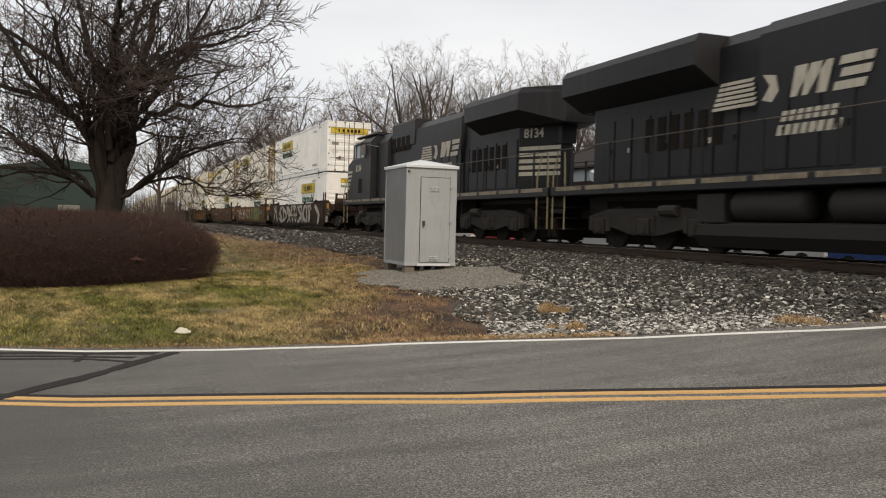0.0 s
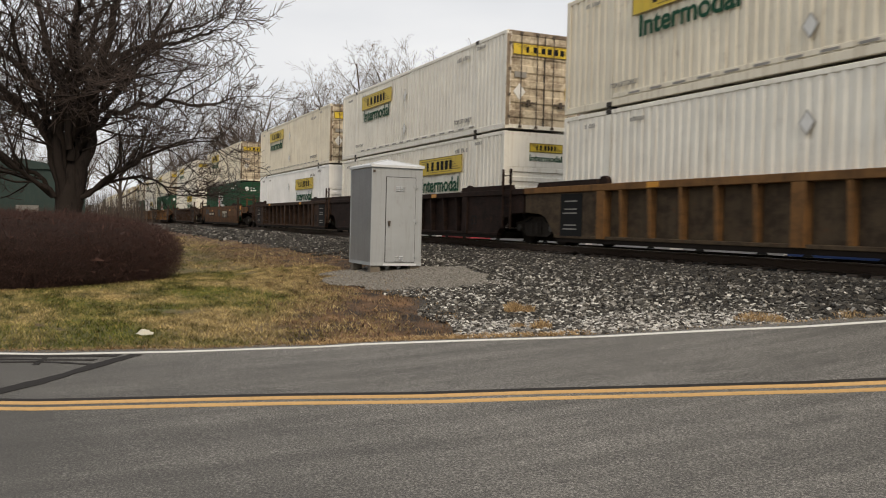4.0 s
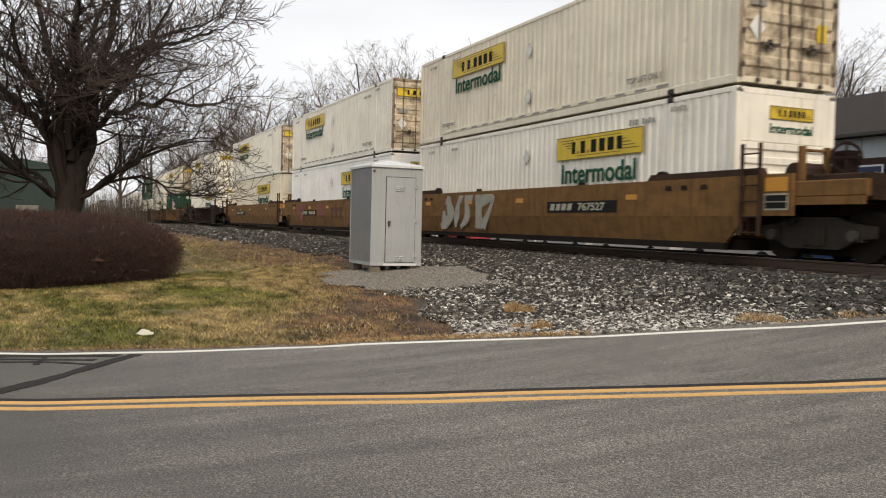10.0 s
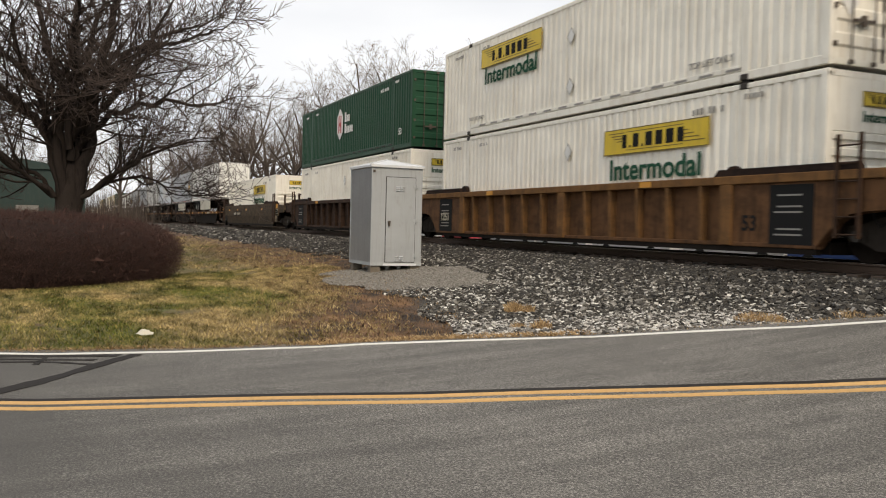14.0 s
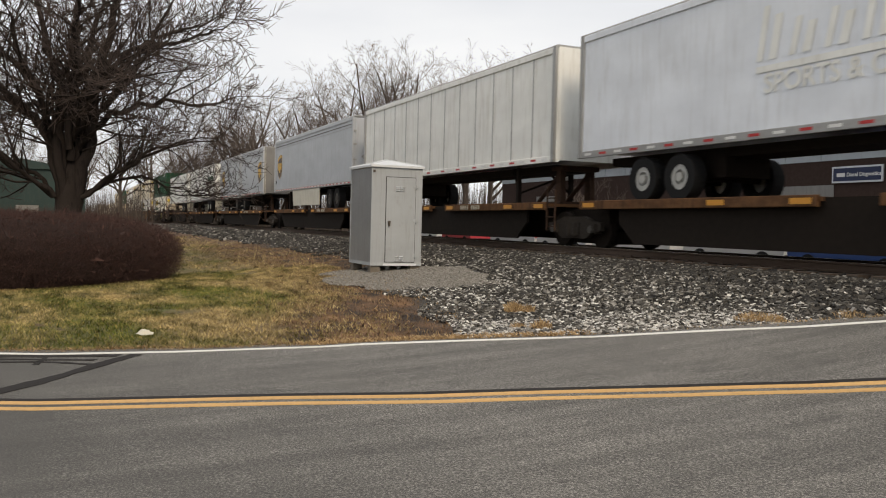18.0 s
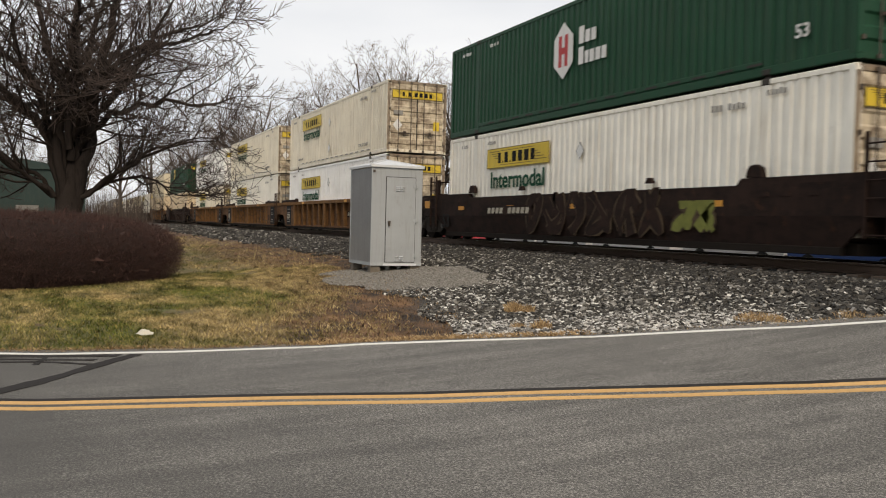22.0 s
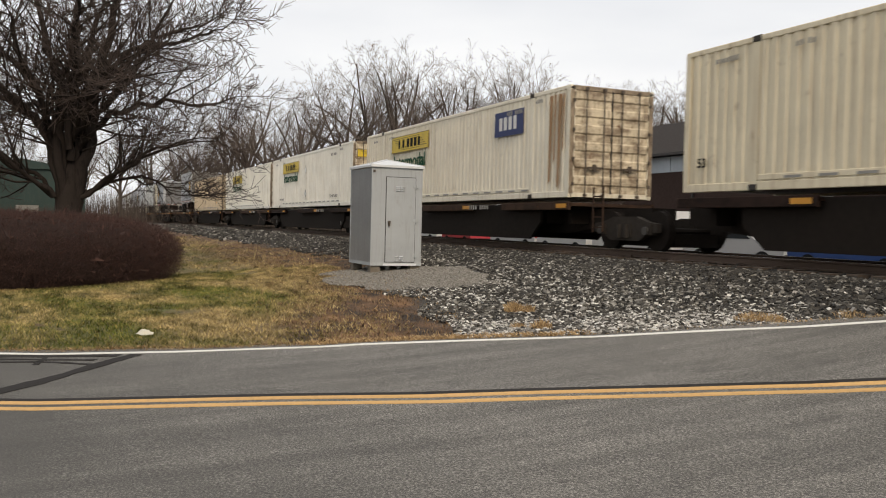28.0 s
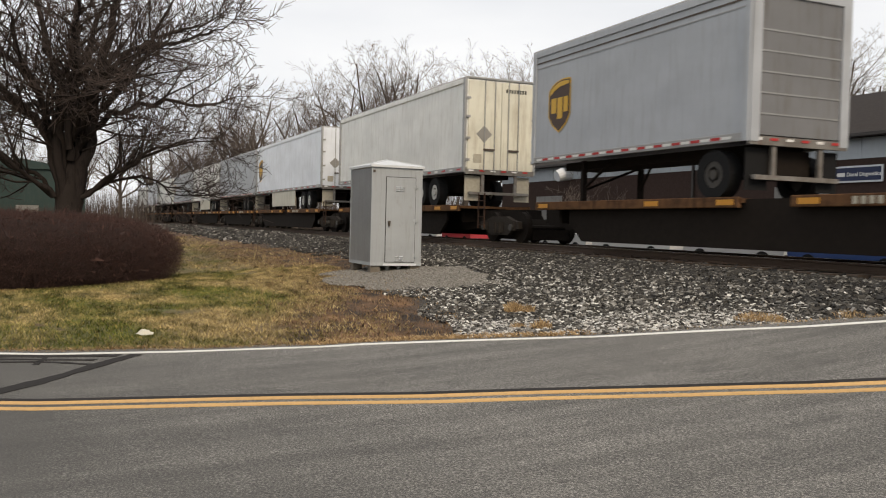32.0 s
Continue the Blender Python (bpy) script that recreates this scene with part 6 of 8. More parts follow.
lawn = mixed(nt, ramp(nt, fine, [(0.38, (0.95,) * 3), (0.60, GREY0)]), lawn, (0.045, 0.036, 0.016))
lawn = mixed(nt, ramp(nt, noise_of(nt, pos, 28.0, 4, 0.8), [(0.56, GREY0), (0.72, (0.8,) * 3)]), lawn, (0.50, 0.39, 0.20))
soil = mixed(nt, ramp(nt, noise_of(nt, patchy, 2.2, 6, 0.7), [(0.40, GREY0), (0.68, GREY1)]), (0.028, 0.016, 0.009), (0.23, 0.120, 0.054))
chips = ramp(nt, noise_of(nt, pos, 30.0, 3, 0.85), [(0.40, (0.014, 0.013, 0.012)), (0.54, (0.050, 0.047, 0.043)), (0.70, (0.17, 0.165, 0.155))])
f_soil = ramp(nt, calc(nt, "ADD", calc(nt, "MULTIPLY", line, 0.30), 1.10), [(0.22, GREY0), (0.50, GREY1)])
f_chip = ramp(nt, calc(nt, "ADD", calc(nt, "MULTIPLY", line, 0.8), 0.5), [(0.35, GREY0), (0.65, GREY1)])
nt.links.new(mixed(nt, f_chip, mixed(nt, f_soil, lawn, soil), chips), bs.inputs["Base Color"])
bs.inputs["Roughness"].default_value = 0.95
bumped(nt, bs, noise_of(nt, pos, 18.0, 6, 0.75), 0.8, 0.06)


def stops(fine_from, fine_to, step, far):
    a = list(np.arange(fine_from, fine_to + 1e-6, step))
    d, lo_, hi_ = step, a[0], a[-1]
    left, right = [], []
    while lo_ > -far:
        d *= 1.6
        lo_ -= d
        left.append(lo_)
    d = step
    while hi_ < far:
        d *= 1.6
        hi_ += d
        right.append(hi_)
    return left[::-1] + a + right


gx, gy = stops(-46, 6, 0.5, 1500), stops(-16, 12, 0.35, 1500)
gv = []
for y in gy:
    for x in gx:
        z = ground_z(y) - 0.03
        if -50 < x < 8 and y < -0.9:
            z += 0.05 * (noise.noise(Vector((x * 0.35, y * 0.35, 0.3)))) + 0.02 * noise.noise(Vector((x * 1.7, y * 1.7, 2.0)))
        gv.append((x, y, z))
nx = len(gx)
gf = [(j * nx + i, j * nx + i + 1, (j + 1) * nx + i + 1, (j + 1) * nx + i) for j in range(len(gy) - 1) for i in range(nx - 1)]
gm = Bm().add(gv, gf).mesh("ground", True)
ground = part("ground", gm, GROUND, None)
tagged(ground, "winter lawn, brown soil and grey ballast beside the track", "ground", kind="structure")

ASPHALT, nt, bs = shader("worn_grey_asphalt")
pos = nt.nodes.new("ShaderNodeNewGeometry").outputs["Position"]
speck = ramp(nt, noise_of(nt, pos, 62.0, 5, 0.85), [(0.38, (0.028, 0.0268, 0.0250)), (0.51, (0.125, 0.119, 0.109)), (0.66, (0.43, 0.41, 0.372))])
broad = ramp(nt, noise_of(nt, pos, 0.55, 5), [(0.3, (0.80,) * 3), (0.7, (1.12,) * 3)])
turn_ = nt.nodes.new("ShaderNodeMapping")
turn_.inputs["Rotation"].default_value = (0, 0, radians(22))
turn_.inputs["Scale"].default_value = (2.6, 0.22, 1.0)
nt.links.new(pos, turn_.inputs["Vector"])
worn = ramp(nt, noise_of(nt, turn_.outputs["Vector"], 1.4, 6, 0.65), [(0.32, (0.68,) * 3), (0.68, (1.22,) * 3)])
col = mixed(nt, 1.0, mixed(nt, 1.0, speck, broad, "MULTIPLY"), worn, "MULTIPLY")
oil = ramp(nt, noise_of(nt, pos, 1.7, 6, 0.6), [(0.60, GREY0), (0.74, (0.45,) * 3)])
col = mixed(nt, oil, col, (0.055, 0.053, 0.05))
# the surface turns darker towards lower y, with a ragged edge
sep2 = nt.nodes.new("ShaderNodeSeparateXYZ")
nt.links.new(pos, sep2.inputs[0])
low_y = calc(nt, "ADD", calc(nt, "MULTIPLY", calc(nt, "ADD", sep2.outputs["Y"], 9.6), -0.28), calc(nt, "MULTIPLY", calc(nt, "SUBTRACT", noise_of(nt, pos, 0.8, 5), 0.5), 1.2))
col = mixed(nt, ramp(nt, low_y, [(0.0, GREY0), (0.8, (0.70,) * 3)]), col, (0.052, 0.0495, 0.0455))
nt.links.new(col, bs.inputs["Base Color"])
bs.inputs["Roughness"].default_value = 0.85
bumped(nt, bs, noise_of(nt, pos, 80.0, 4, 0.75), 0.55, 0.012)

TAR = plain("black_tar_seal", (0.024, 0.022, 0.021), 0.85, 0, 0.3, 20, gloss=0.15)
LANE_YELLOW = paint("worn_yellow_road_paint", (0.60, 0.365, 0.15), (0.22, 0.17, 0.11), 0.55, 0.8, streak=(9, 9, 9), gloss=0.2)
LANE_WHITE = paint("worn_white_road_paint", (0.70, 0.70, 0.67), (0.25, 0.22, 0.18), 0.5, 0.8, streak=(9, 9, 9), gloss=0.2)
CENTRE = [(-60.0, -130.0), (-45.0, -97.0), (-30.0, -65.0), (-21.6, -45.5), (-16.6, -33.5), (-13.6, -26.1), (-12.2, -22.8), (-11.3, -20.5), (-10.25, -17.75), (-9.2, -15.05), (-8.15, -12.31), (-7.47, -10.54), (-6.74, -8.74), (-6.24, -7.62), (-5.71, -6.53), (-5.10, -5.45), (-4.30, -4.15), (-2.6, -1.6), (-0.9, 0.9), (0.5, 2.9), (2.0, 5.0), (5.0, 9.0), (12.0, 18.0), (24.0, 32.5), (40.0, 52.0), (120.0, 150.0)]


def road_z(y):
    if -2.4 < y < 5.0:
        return float(np.interp(y, [-2.4, -0.8, 3.4, 5.0], [ground_z(-2.4) + 0.012, -0.03, -0.03, -0.66]))
    return ground_z(y) + 0.012


def smooth_line(pts, n):
    """A finely stepped curve through the points."""
    out = []
    for i in range(len(pts) - 1):
        p0, p1, p2, p3 = (Vector(pts[max(0, min(len(pts) - 1, k))]) for k in (i - 1, i, i + 1, i + 2))
        for k in range(n):
            t = k / n
            out.append(0.5 * ((2 * p1) + (p2 - p0) * t + (2 * p0 - 5 * p1 + 4 * p2 - p3) * t * t + (3 * p1 - p0 - 3 * p2 + p3) * t ** 3))
    return out + [Vector(pts[-1])]


ROAD = smooth_line(CENTRE, 8)


def edge_sway(y):
    """How far the lawn-side edge strays from its offset."""
    return float(np.interp(y, [-15, -11.5, -9.6, -8.0, -6.0, -4.6], [0.22, 0.20, -0.06, 0.0, 0.05, 0.10]))


def line_sway(y):
    """The painted lines wander a little about the centre."""
    return float(np.interp(y, [-12, -10, -8, -7, -5.6], [0.0, -0.035, 0.02, 0.06, 0.02]))


def along(left, right, lift, lo=0, hi=None, sway=False):
    """A strip of the road between two offsets from the centre line (negative: towards the lawn)."""
    b, v = Bm(), []
    pts = ROAD[lo:hi]
    for i, p in enumerate(pts):
        d = (pts[min(i + 1, len(pts) - 1)] - pts[max(i - 1, 0)]).normalized()
        nrm = Vector((d.y, -d.x))
        for o in (left, right):
            q = p + nrm * (o + (edge_sway(p.y) if sway else line_sway(p.y)))
            z = road_z(q.y) + lift
            v += [(q.x, q.y, z), (q.x, q.y, z - 0.05)]
    f = []
    for i in range(len(pts) - 1):
        a, c = 4 * i, 4 * i + 4
        f += [(a, a + 2, c + 2, c), (a, c, c + 1, a + 1), (a + 2, a + 3, c + 3, c + 2)]
    return b.add(v, f)


def wide_road():
    offs = [-3.05, -2.4, -1.6, -0.8, 0, 0.8, 1.6, 2.4, 3.2, 4.2, 5.4]
    v, pts = [], ROAD
    for i, p in enumerate(pts):
        d = (pts[min(i + 1, len(pts) - 1)] - pts[max(i - 1, 0)]).normalized()
        nrm = Vector((d.y, -d.x))
        for k, o in enumerate(offs):
            q = p + nrm * (o + (0.05 * noise.noise(Vector((p.x * 2, p.y * 2, 0))) + edge_sway(p.y) if k == 0 else 0))
            v.append((q.x, q.y, road_z(q.y)))
    n = len(offs)
    return Bm().add(v, [(i * n + k, i * n + k + 1, (i + 1) * n + k + 1, (i + 1) * n + k) for i in range(len(pts) - 1) for k in range(n - 1)])


road = part("road", wide_road().mesh("road", True), ASPHALT, None)
tagged(road, "worn grey asphalt road with a double yellow centre line", "road", kind="structure")
part("centre_line", along(0.025, 0.135, 0.005), LANE_YELLOW, road, "worn yellow line")
part("centre_line", along(0.250, 0.355, 0.005), LANE_YELLOW, road, "worn yellow line")
part("edge_line", along(-2.80, -2.70, 0.005, sway=True), LANE_WHITE, road, "worn white edge line")
part("tar_seam", along(-0.085, 0.018, 0.004), TAR, road, "black tar seam")


def tar_strip(pts, w):
    b, v = Bm(), []
    line = smooth_line(pts, 5)
    for i, p in enumerate(line):
        d = (line[min(i + 1, len(line) - 1)] - line[max(i - 1, 0)]).normalized()
        nrm = Vector((d.y, -d.x)) * (w * (0.5 + 0.22 * noise.noise(Vector((p.x * 5, p.y * 5, 1)))))
        for q in (p - nrm, p + nrm):
            v += [(q.x, q.y, road_z(q.y) + 0.006), (q.x, q.y, road_z(q.y) - 0.03)]
    f = []
    for i in range(len(line) - 1):
        a, c = 4 * i, 4 * i + 4
        f += [(a, a + 2, c + 2, c), (a, c, c + 1, a + 1), (a + 2, a + 3, c + 3, c + 2)]
    return b.add(v, f)


part("tar_seam", tar_strip([(-7.3, -13.9), (-8.1, -12.75), (-8.59, -12.34), (-9.17, -11.88), (-9.85, -11.39), (-10.25, -11.06)], 0.17), TAR, road, "black tar seam")
for pts, w in (([(-10.5, -13.6), (-10.28, -12.45), (-10.16, -12.0), (-9.78, -11.56)], 0.07), ([(-10.7, -13.6), (-10.48, -12.46), (-10.32, -12.0), (-10.06, -11.5)], 0.07), ([(-10.9, -13.6), (-10.71, -12.47), (-10.53, -11.9), (-10.26, -11.25)], 0.13), ([(-10.0, -12.1), (-10.5, -12.0)], 0.05)):
    part("tar_seam", tar_strip(pts, w), TAR, road, "black tar seam")

# rails and ties
RAIL_OUT = [(-0.07, -0.17), (0.07, -0.17), (0.07, -0.155), (0.012, -0.135), (0.012, -0.045), (0.036, -0.03), (0.036, -0.004), (0.026, 0.0), (-0.026, 0.0), (-0.036, -0.004), (-0.036, -0.03), (-0.012, -0.045), (-0.012, -0.135), (-0.07, -0.155)]
track = thing("railway_track", "single railway track on dark timber ties and grey ballast", "railway track", kind="structure")
for y in (MID - 0.755, MID + 0.755):
    r = part("rail", Bm().extrude([(y + a, b) for a, b in RAIL_OUT], -1100, 1000), RAIL_SIDE, track, "rust-brown rail")
    part("rail_head", Bm().box(-1100, 1000, y - 0.030, y + 0.030, -0.002, 0.003), RAIL_TOP, r, "polished running band")
tie_mesh = shared("tie", lambda: Bm().box(-0.115, 0.115, -1.30, 1.30, -0.36, -0.172, 0.012))
for k in range(150):
    part("tie", tie_mesh, TIE, track, "", pose(-62 + k * 0.508, MID + 0.03 * math.sin(k * 2.1), 0.01 * math.sin(k * 1.3), 0, 0, 1.2 * math.sin(k * 3.7)))
rest = Bm()
for k in range(500):
    x = -62.5 - k * 0.508
    rest.box(x - 0.115, x + 0.115, MID - 1.3, MID + 1.3, -0.36, -0.172)
for k in range(300):
    x = 14.5 + k * 0.508
    rest.box(x - 0.115, x + 0.115, MID - 1.3, MID + 1.3, -0.36, -0.172)
tagged(part("far_ties", rest, TIE, track), kind="stuff")
for k in range(44):
    for y in (MID - 0.755, MID + 0.755):
        part("tie_plate", shared("tieplate", lambda: Bm().box(-0.09, 0.09, -0.17, 0.17, -0.175, -0.158).box(-0.05, -0.02, -0.12, -0.09, -0.16, -0.135).box(0.02, 0.05, 0.09, 0.12, -0.16, -0.135)), RAIL_SIDE, track, "", (-34 + k * 0.508, y, 0))

# ---------------------------------------------------------------- scattered stuff
rng = np.random.default_rng(7)


def scatter(name, base_v, base_f, place, size, spin, material, label, category, tumble=False):
    """One mesh of many copies of a small form, each moved, turned and sized."""
    n, k = len(place), len(base_v)
    v = np.repeat(np.asarray(base_v, float)[None], n, 0)
    v = v * size[:, None, :] if size.ndim == 2 else v * size[:, None, None]
    if tumble:
        q = rng.normal(0, 1, (n, 4))
        q /= np.linalg.norm(q, axis=1)[:, None]
        w_, x_, y_, z_ = q.T
        rot = np.stack([1 - 2 * (y_ * y_ + z_ * z_), 2 * (x_ * y_ - z_ * w_), 2 * (x_ * z_ + y_ * w_), 2 * (x_ * y_ + z_ * w_), 1 - 2 * (x_ * x_ + z_ * z_), 2 * (y_ * z_ - x_ * w_), 2 * (x_ * z_ - y_ * w_), 2 * (y_ * z_ + x_ * w_), 1 - 2 * (x_ * x_ + y_ * y_)], 1).reshape(n, 3, 3)
        v = np.einsum("nij,nkj->nki", rot, v) * np.array([1.15, 1.15, 0.8])
    ca, sa = np.cos(spin), np.sin(spin)
    x = v[:, :, 0] * ca[:, None] - v[:, :, 1] * sa[:, None]
    y = v[:, :, 0] * sa[:, None] + v[:, :, 1] * ca[:, None]
    v = np.stack([x, y, v[:, :, 2]], 2) + place[:, None, :]
    fs = np.asarray(base_f)
    f = (np.arange(n)[:, None, None] * k + fs[None]).reshape(-1, fs.shape[1])
    me = bpy.data.meshes.new(name)
    me.from_pydata(v.reshape(-1, 3).tolist(), [], f.tolist())
    me.materials.append(None)
    me.update()
    ob = part(name, me, material, None)
    return tagged(ob, label, category, kind="stuff")


def island_ramp(name, stops_, rough=0.9):
    m, nt_, b = shader(name)
    g = nt_.nodes.new("ShaderNodeNewGeometry")
    c = ramp(nt_, g.outputs["Random Per Island"], stops_)
    n = noise_of(nt_, g.outputs["Position"], 35.0, 3)
    nt_.links.new(mixed(nt_, n, mixed(nt_, 0.45, c, (0.03, 0.03, 0.03)), c), b.inputs["Base Color"])
    b.inputs["Roughness"].default_value = rough
    return m


STONE = island_ramp("crushed_ballast_stone", [(0.0, (0.014, 0.013, 0.011)), (0.42, (0.050, 0.045, 0.038)), (0.68, (0.125, 0.117, 0.101)), (0.86, (0.35, 0.335, 0.305)), (1.0, (0.80, 0.79, 0.74))])
STONE_DARK = island_ramp("dark_ballast_stone", [(0.0, (0.008, 0.007, 0.006)), (0.5, (0.028, 0.025, 0.021)), (0.80, (0.066, 0.060, 0.051)), (0.92, (0.20, 0.19, 0.17)), (1.0, (0.42, 0.40, 0.37))])
STONE_PALE = island_ramp("pale_crushed_stone", [(0.0, (0.04, 0.037, 0.034)), (0.35, (0.20, 0.19, 0.175)), (0.65, (0.50, 0.485, 0.455)), (1.0, (0.85, 0.84, 0.80))])
STRAW = island_ramp("dry_straw_grass", [(0.0, (0.20, 0.115, 0.055)), (0.5, (0.47, 0.30, 0.14)), (1.0, (0.70, 0.52, 0.29))])
def lawn_wear(nt_, vector):
    """Trodden and thin streaks that darken the turf."""
    return ramp(nt_, noise_of(nt_, vector, 2.4, 7, 0.75), [(0.38, (0.32, 0.30, 0.25)), (0.51, (0.95, 0.95, 0.92)), (0.64, (1.42, 1.36, 1.26))])


BLADES, nt, bs = shader("winter_grass_blades")
g_ = nt.nodes.new("ShaderNodeNewGeometry")
flat = nt.nodes.new("ShaderNodeMapping")
flat.inputs["Scale"].default_value = (0.45, 1.0, 1.0)
nt.links.new(g_.outputs["Position"], flat.inputs["Vector"])
own = g_.outputs["Random Per Island"]
green = ramp(nt, own, [(0.0, (0.070, 0.085, 0.020)), (0.6, (0.136, 0.165, 0.035)), (1.0, (0.36, 0.28, 0.10))])
dry = ramp(nt, own, [(0.0, (0.15, 0.105, 0.045)), (0.5, (0.35, 0.27, 0.13)), (1.0, (0.60, 0.48, 0.26))])
sep3 = nt.nodes.new("ShaderNodeSeparateXYZ")
nt.links.new(g_.outputs["Position"], sep3.inputs[0])
near_ = calc(nt, "ADD", calc(nt, "ADD", sep3.outputs["Y"], 3.8), calc(nt, "MULTIPLY", calc(nt, "MAXIMUM", calc(nt, "ADD", sep3.outputs["X"], 22.0), 0.0), 0.29))
parched = calc(nt, "MAXIMUM", calc(nt, "MULTIPLY", calc(nt, "ADD", near_, 4.5), 0.058), 0.0)
nt.links.new(mixed(nt, 1.0, mixed(nt, ramp(nt, calc(nt, "ADD", noise_of(nt, flat.outputs["Vector"], 0.6, 7, 0.7), parched), [(0.46, GREY0), (0.63, GREY1)]), green, dry), lawn_wear(nt, flat.outputs["Vector"]), "MULTIPLY"), bs.inputs["Base Color"])
bs.inputs["Roughness"].default_value = 0.95
bs.inputs["Specular IOR Level"].default_value = 0.2
BROWN_BLADES = island_ramp("dead_brown_grass", [(0.0, (0.05, 0.027, 0.014)), (0.5, (0.145, 0.074, 0.034)), (1.0, (0.40, 0.26, 0.13))])
cube = [(-0.55, -0.42, -0.40), (0.5, -0.5, -0.35), (0.55, 0.45, -0.42), (-0.45, 0.5, -0.36), (-0.36, -0.34, 0.36), (0.42, -0.28, 0.46), (0.30, 0.36, 0.30), (-0.42, 0.30, 0.44)]
cube_f = [(0, 3, 2, 1), (4, 5, 6, 7), (0, 1, 5, 4), (1, 2, 6, 5), (2, 3, 7, 6), (3, 0, 4, 7)]


def border_points(off):
    """The road's lawn-side border, that far from the centre line."""
    out = []
    for i in range(1, len(ROAD) - 1):
        d = (ROAD[i + 1] - ROAD[i - 1]).normalized()
        out.append(ROAD[i] + Vector((d.y, -d.x)) * (edge_sway(ROAD[i].y) - off))
    return [p.y for p in out], [p.x for p in out]


BORDER = border_points(2.90)


def lawn_edge(y):
    """x of the road's lawn-side border at that y."""
    return float(np.interp(y, *BORDER))


def sites(n, x0, x1, y0, y1, keep):
    out = []
    xs, ys = rng.uniform(x0, x1, n), rng.uniform(y0, y1, n)
    for x, y in zip(xs, ys):
        if keep(x, y):
            out.append((x, y, ground_z(y) - 0.03 + 0.05 * noise.noise(Vector((x * 0.35, y * 0.35, 0.3))) * (1 if y < -0.9 else 0)))
    return np.array(out)


def on_ballast(x, y):
    w = 0.7 * noise.noise(Vector((x * 0.7, y * 0.7, 5)))
    pad = -22.5 < x < -14.8 and -6.3 < y < -3.0 and ((x + 18.2) / 3.3) ** 2 + ((y + 4.8) / 1.5) ** 2 < 1
    return y > foot(x) + w and x < lawn_edge(y) - 0.04 and not pad


def stones(n, x0, x1, y0, y1, lo, hi, mat, keep, name="ballast_stones"):
    p = sites(n, x0, x1, y0, y1, keep)
    s = rng.uniform(lo, hi, (len(p), 1)) * rng.uniform(0.55, 1.45, (len(p), 3))
    scatter(name, cube, cube_f, p + np.array([0, 0, 0.024]), s, rng.uniform(0, 6.28, len(p)), mat, "loose crushed grey ballast stones beside the track", "ballast", True)


# the darker stones take over nearer the track
stones(46000, -24, -5, -8, -0.15, 0.026, 0.058, STONE, lambda x, y: on_ballast(x, y) and y < -2.5 + 1.5 * rng.uniform(-1, 1))
stones(24000, -24, -5, -4.2, -0.15, 0.032, 0.070, STONE_DARK, lambda x, y: on_ballast(x, y) and y > -2.5 + 1.5 * rng.uniform(-1, 1))
stones(13000, -46, -24, -4.6, -0.15, 0.05, 0.10, STONE_DARK, on_ballast)
stones(4200, -100, -46, -4.4, -0.15, 0.12, 0.22, STONE_DARK, on_ballast)
stones(5200, -40, 0, 0.0, 2.6, 0.06, 0.11, STONE_DARK, lambda x, y: abs(y - MID + 0.755) > 0.09 and abs(y - MID - 0.755) > 0.09)
stones(9000, -13.2, -6.5, -7.6, -3.4, 0.024, 0.054, STONE_PALE, lambda x, y: y > foot(x) + 0.1 and lawn_edge(y) - 1.8 + 0.6 * noise.noise(Vector((x, y, 0))) < x < lawn_edge(y) - 0.04, "pale_stones")
# fine gravel pad under the cabinet
pad_p = sites(42000, -22.2, -14.2, -6.6, -2.9, lambda x, y: ((x + 17.9) / 3.3) ** 2 + ((y + 4.85) / 1.6) ** 2 < 1 + 0.5 * noise.noise(Vector((x, y, 1))))
GRAVEL = island_ramp("fine_grey_gravel", [(0.0, (0.12, 0.110, 0.095)), (0.5, (0.23, 0.215, 0.19)), (1.0, (0.36, 0.34, 0.305))])
scatter("gravel_pad", cube, cube_f, pad_p + np.array([0, 0, 0.03]), rng.uniform(0.022, 0.046, (len(pad_p), 1)) * np.array([[1, 1, 0.6]]), rng.uniform(0, 6.28, len(pad_p)), GRAVEL, "fine grey gravel under the signal cabinet", "gravel", True)

blade_v = [(-0.5, 0, 0), (0.5, 0, 0), (0.25, 0.35, 0.6), (-0.1, 0.9, 1.0)]
blade_f = [(0, 1, 2, 3)]


def blades(n, x0, x1, y0, y1, w, h, mat, keep, name, label):
    p = sites(n, x0, x1, y0, y1, keep)
    hh = rng.uniform(0.5, 1.3, len(p)) * h
    s = np.stack([np.full(len(p), w) * rng.uniform(0.6, 1.4, len(p)), hh * rng.uniform(0.3, 1.4, len(p)), hh], 1)
    scatter(name, blade_v, blade_f, p, s, rng.uniform(0, 6.28, len(p)), mat, label, "grass")


def on_lawn(x, y):
    return y < foot(x) - (1.2 if x < -22 else 1.9) + rng.uniform(-0.7, 0.9) + 1.3 * noise.noise(Vector((x * 0.6, y * 0.6, 3))) and x < lawn_edge(y) - 0.02


def lawn_patch(x, y):
    return on_lawn(x, y) and noise.noise(Vector((x * 0.5, y * 1.1, 9))) + 0.5 * noise.noise(Vector((x * 1.6, y * 3.0, 4))) > -0.62


def on_soil(x, y):
    f = foot(x)
    return f - 3.0 < y < f + 0.4 + 0.5 * noise.noise(Vector((x, y, 4))) and x < lawn_edge(y) - 0.02


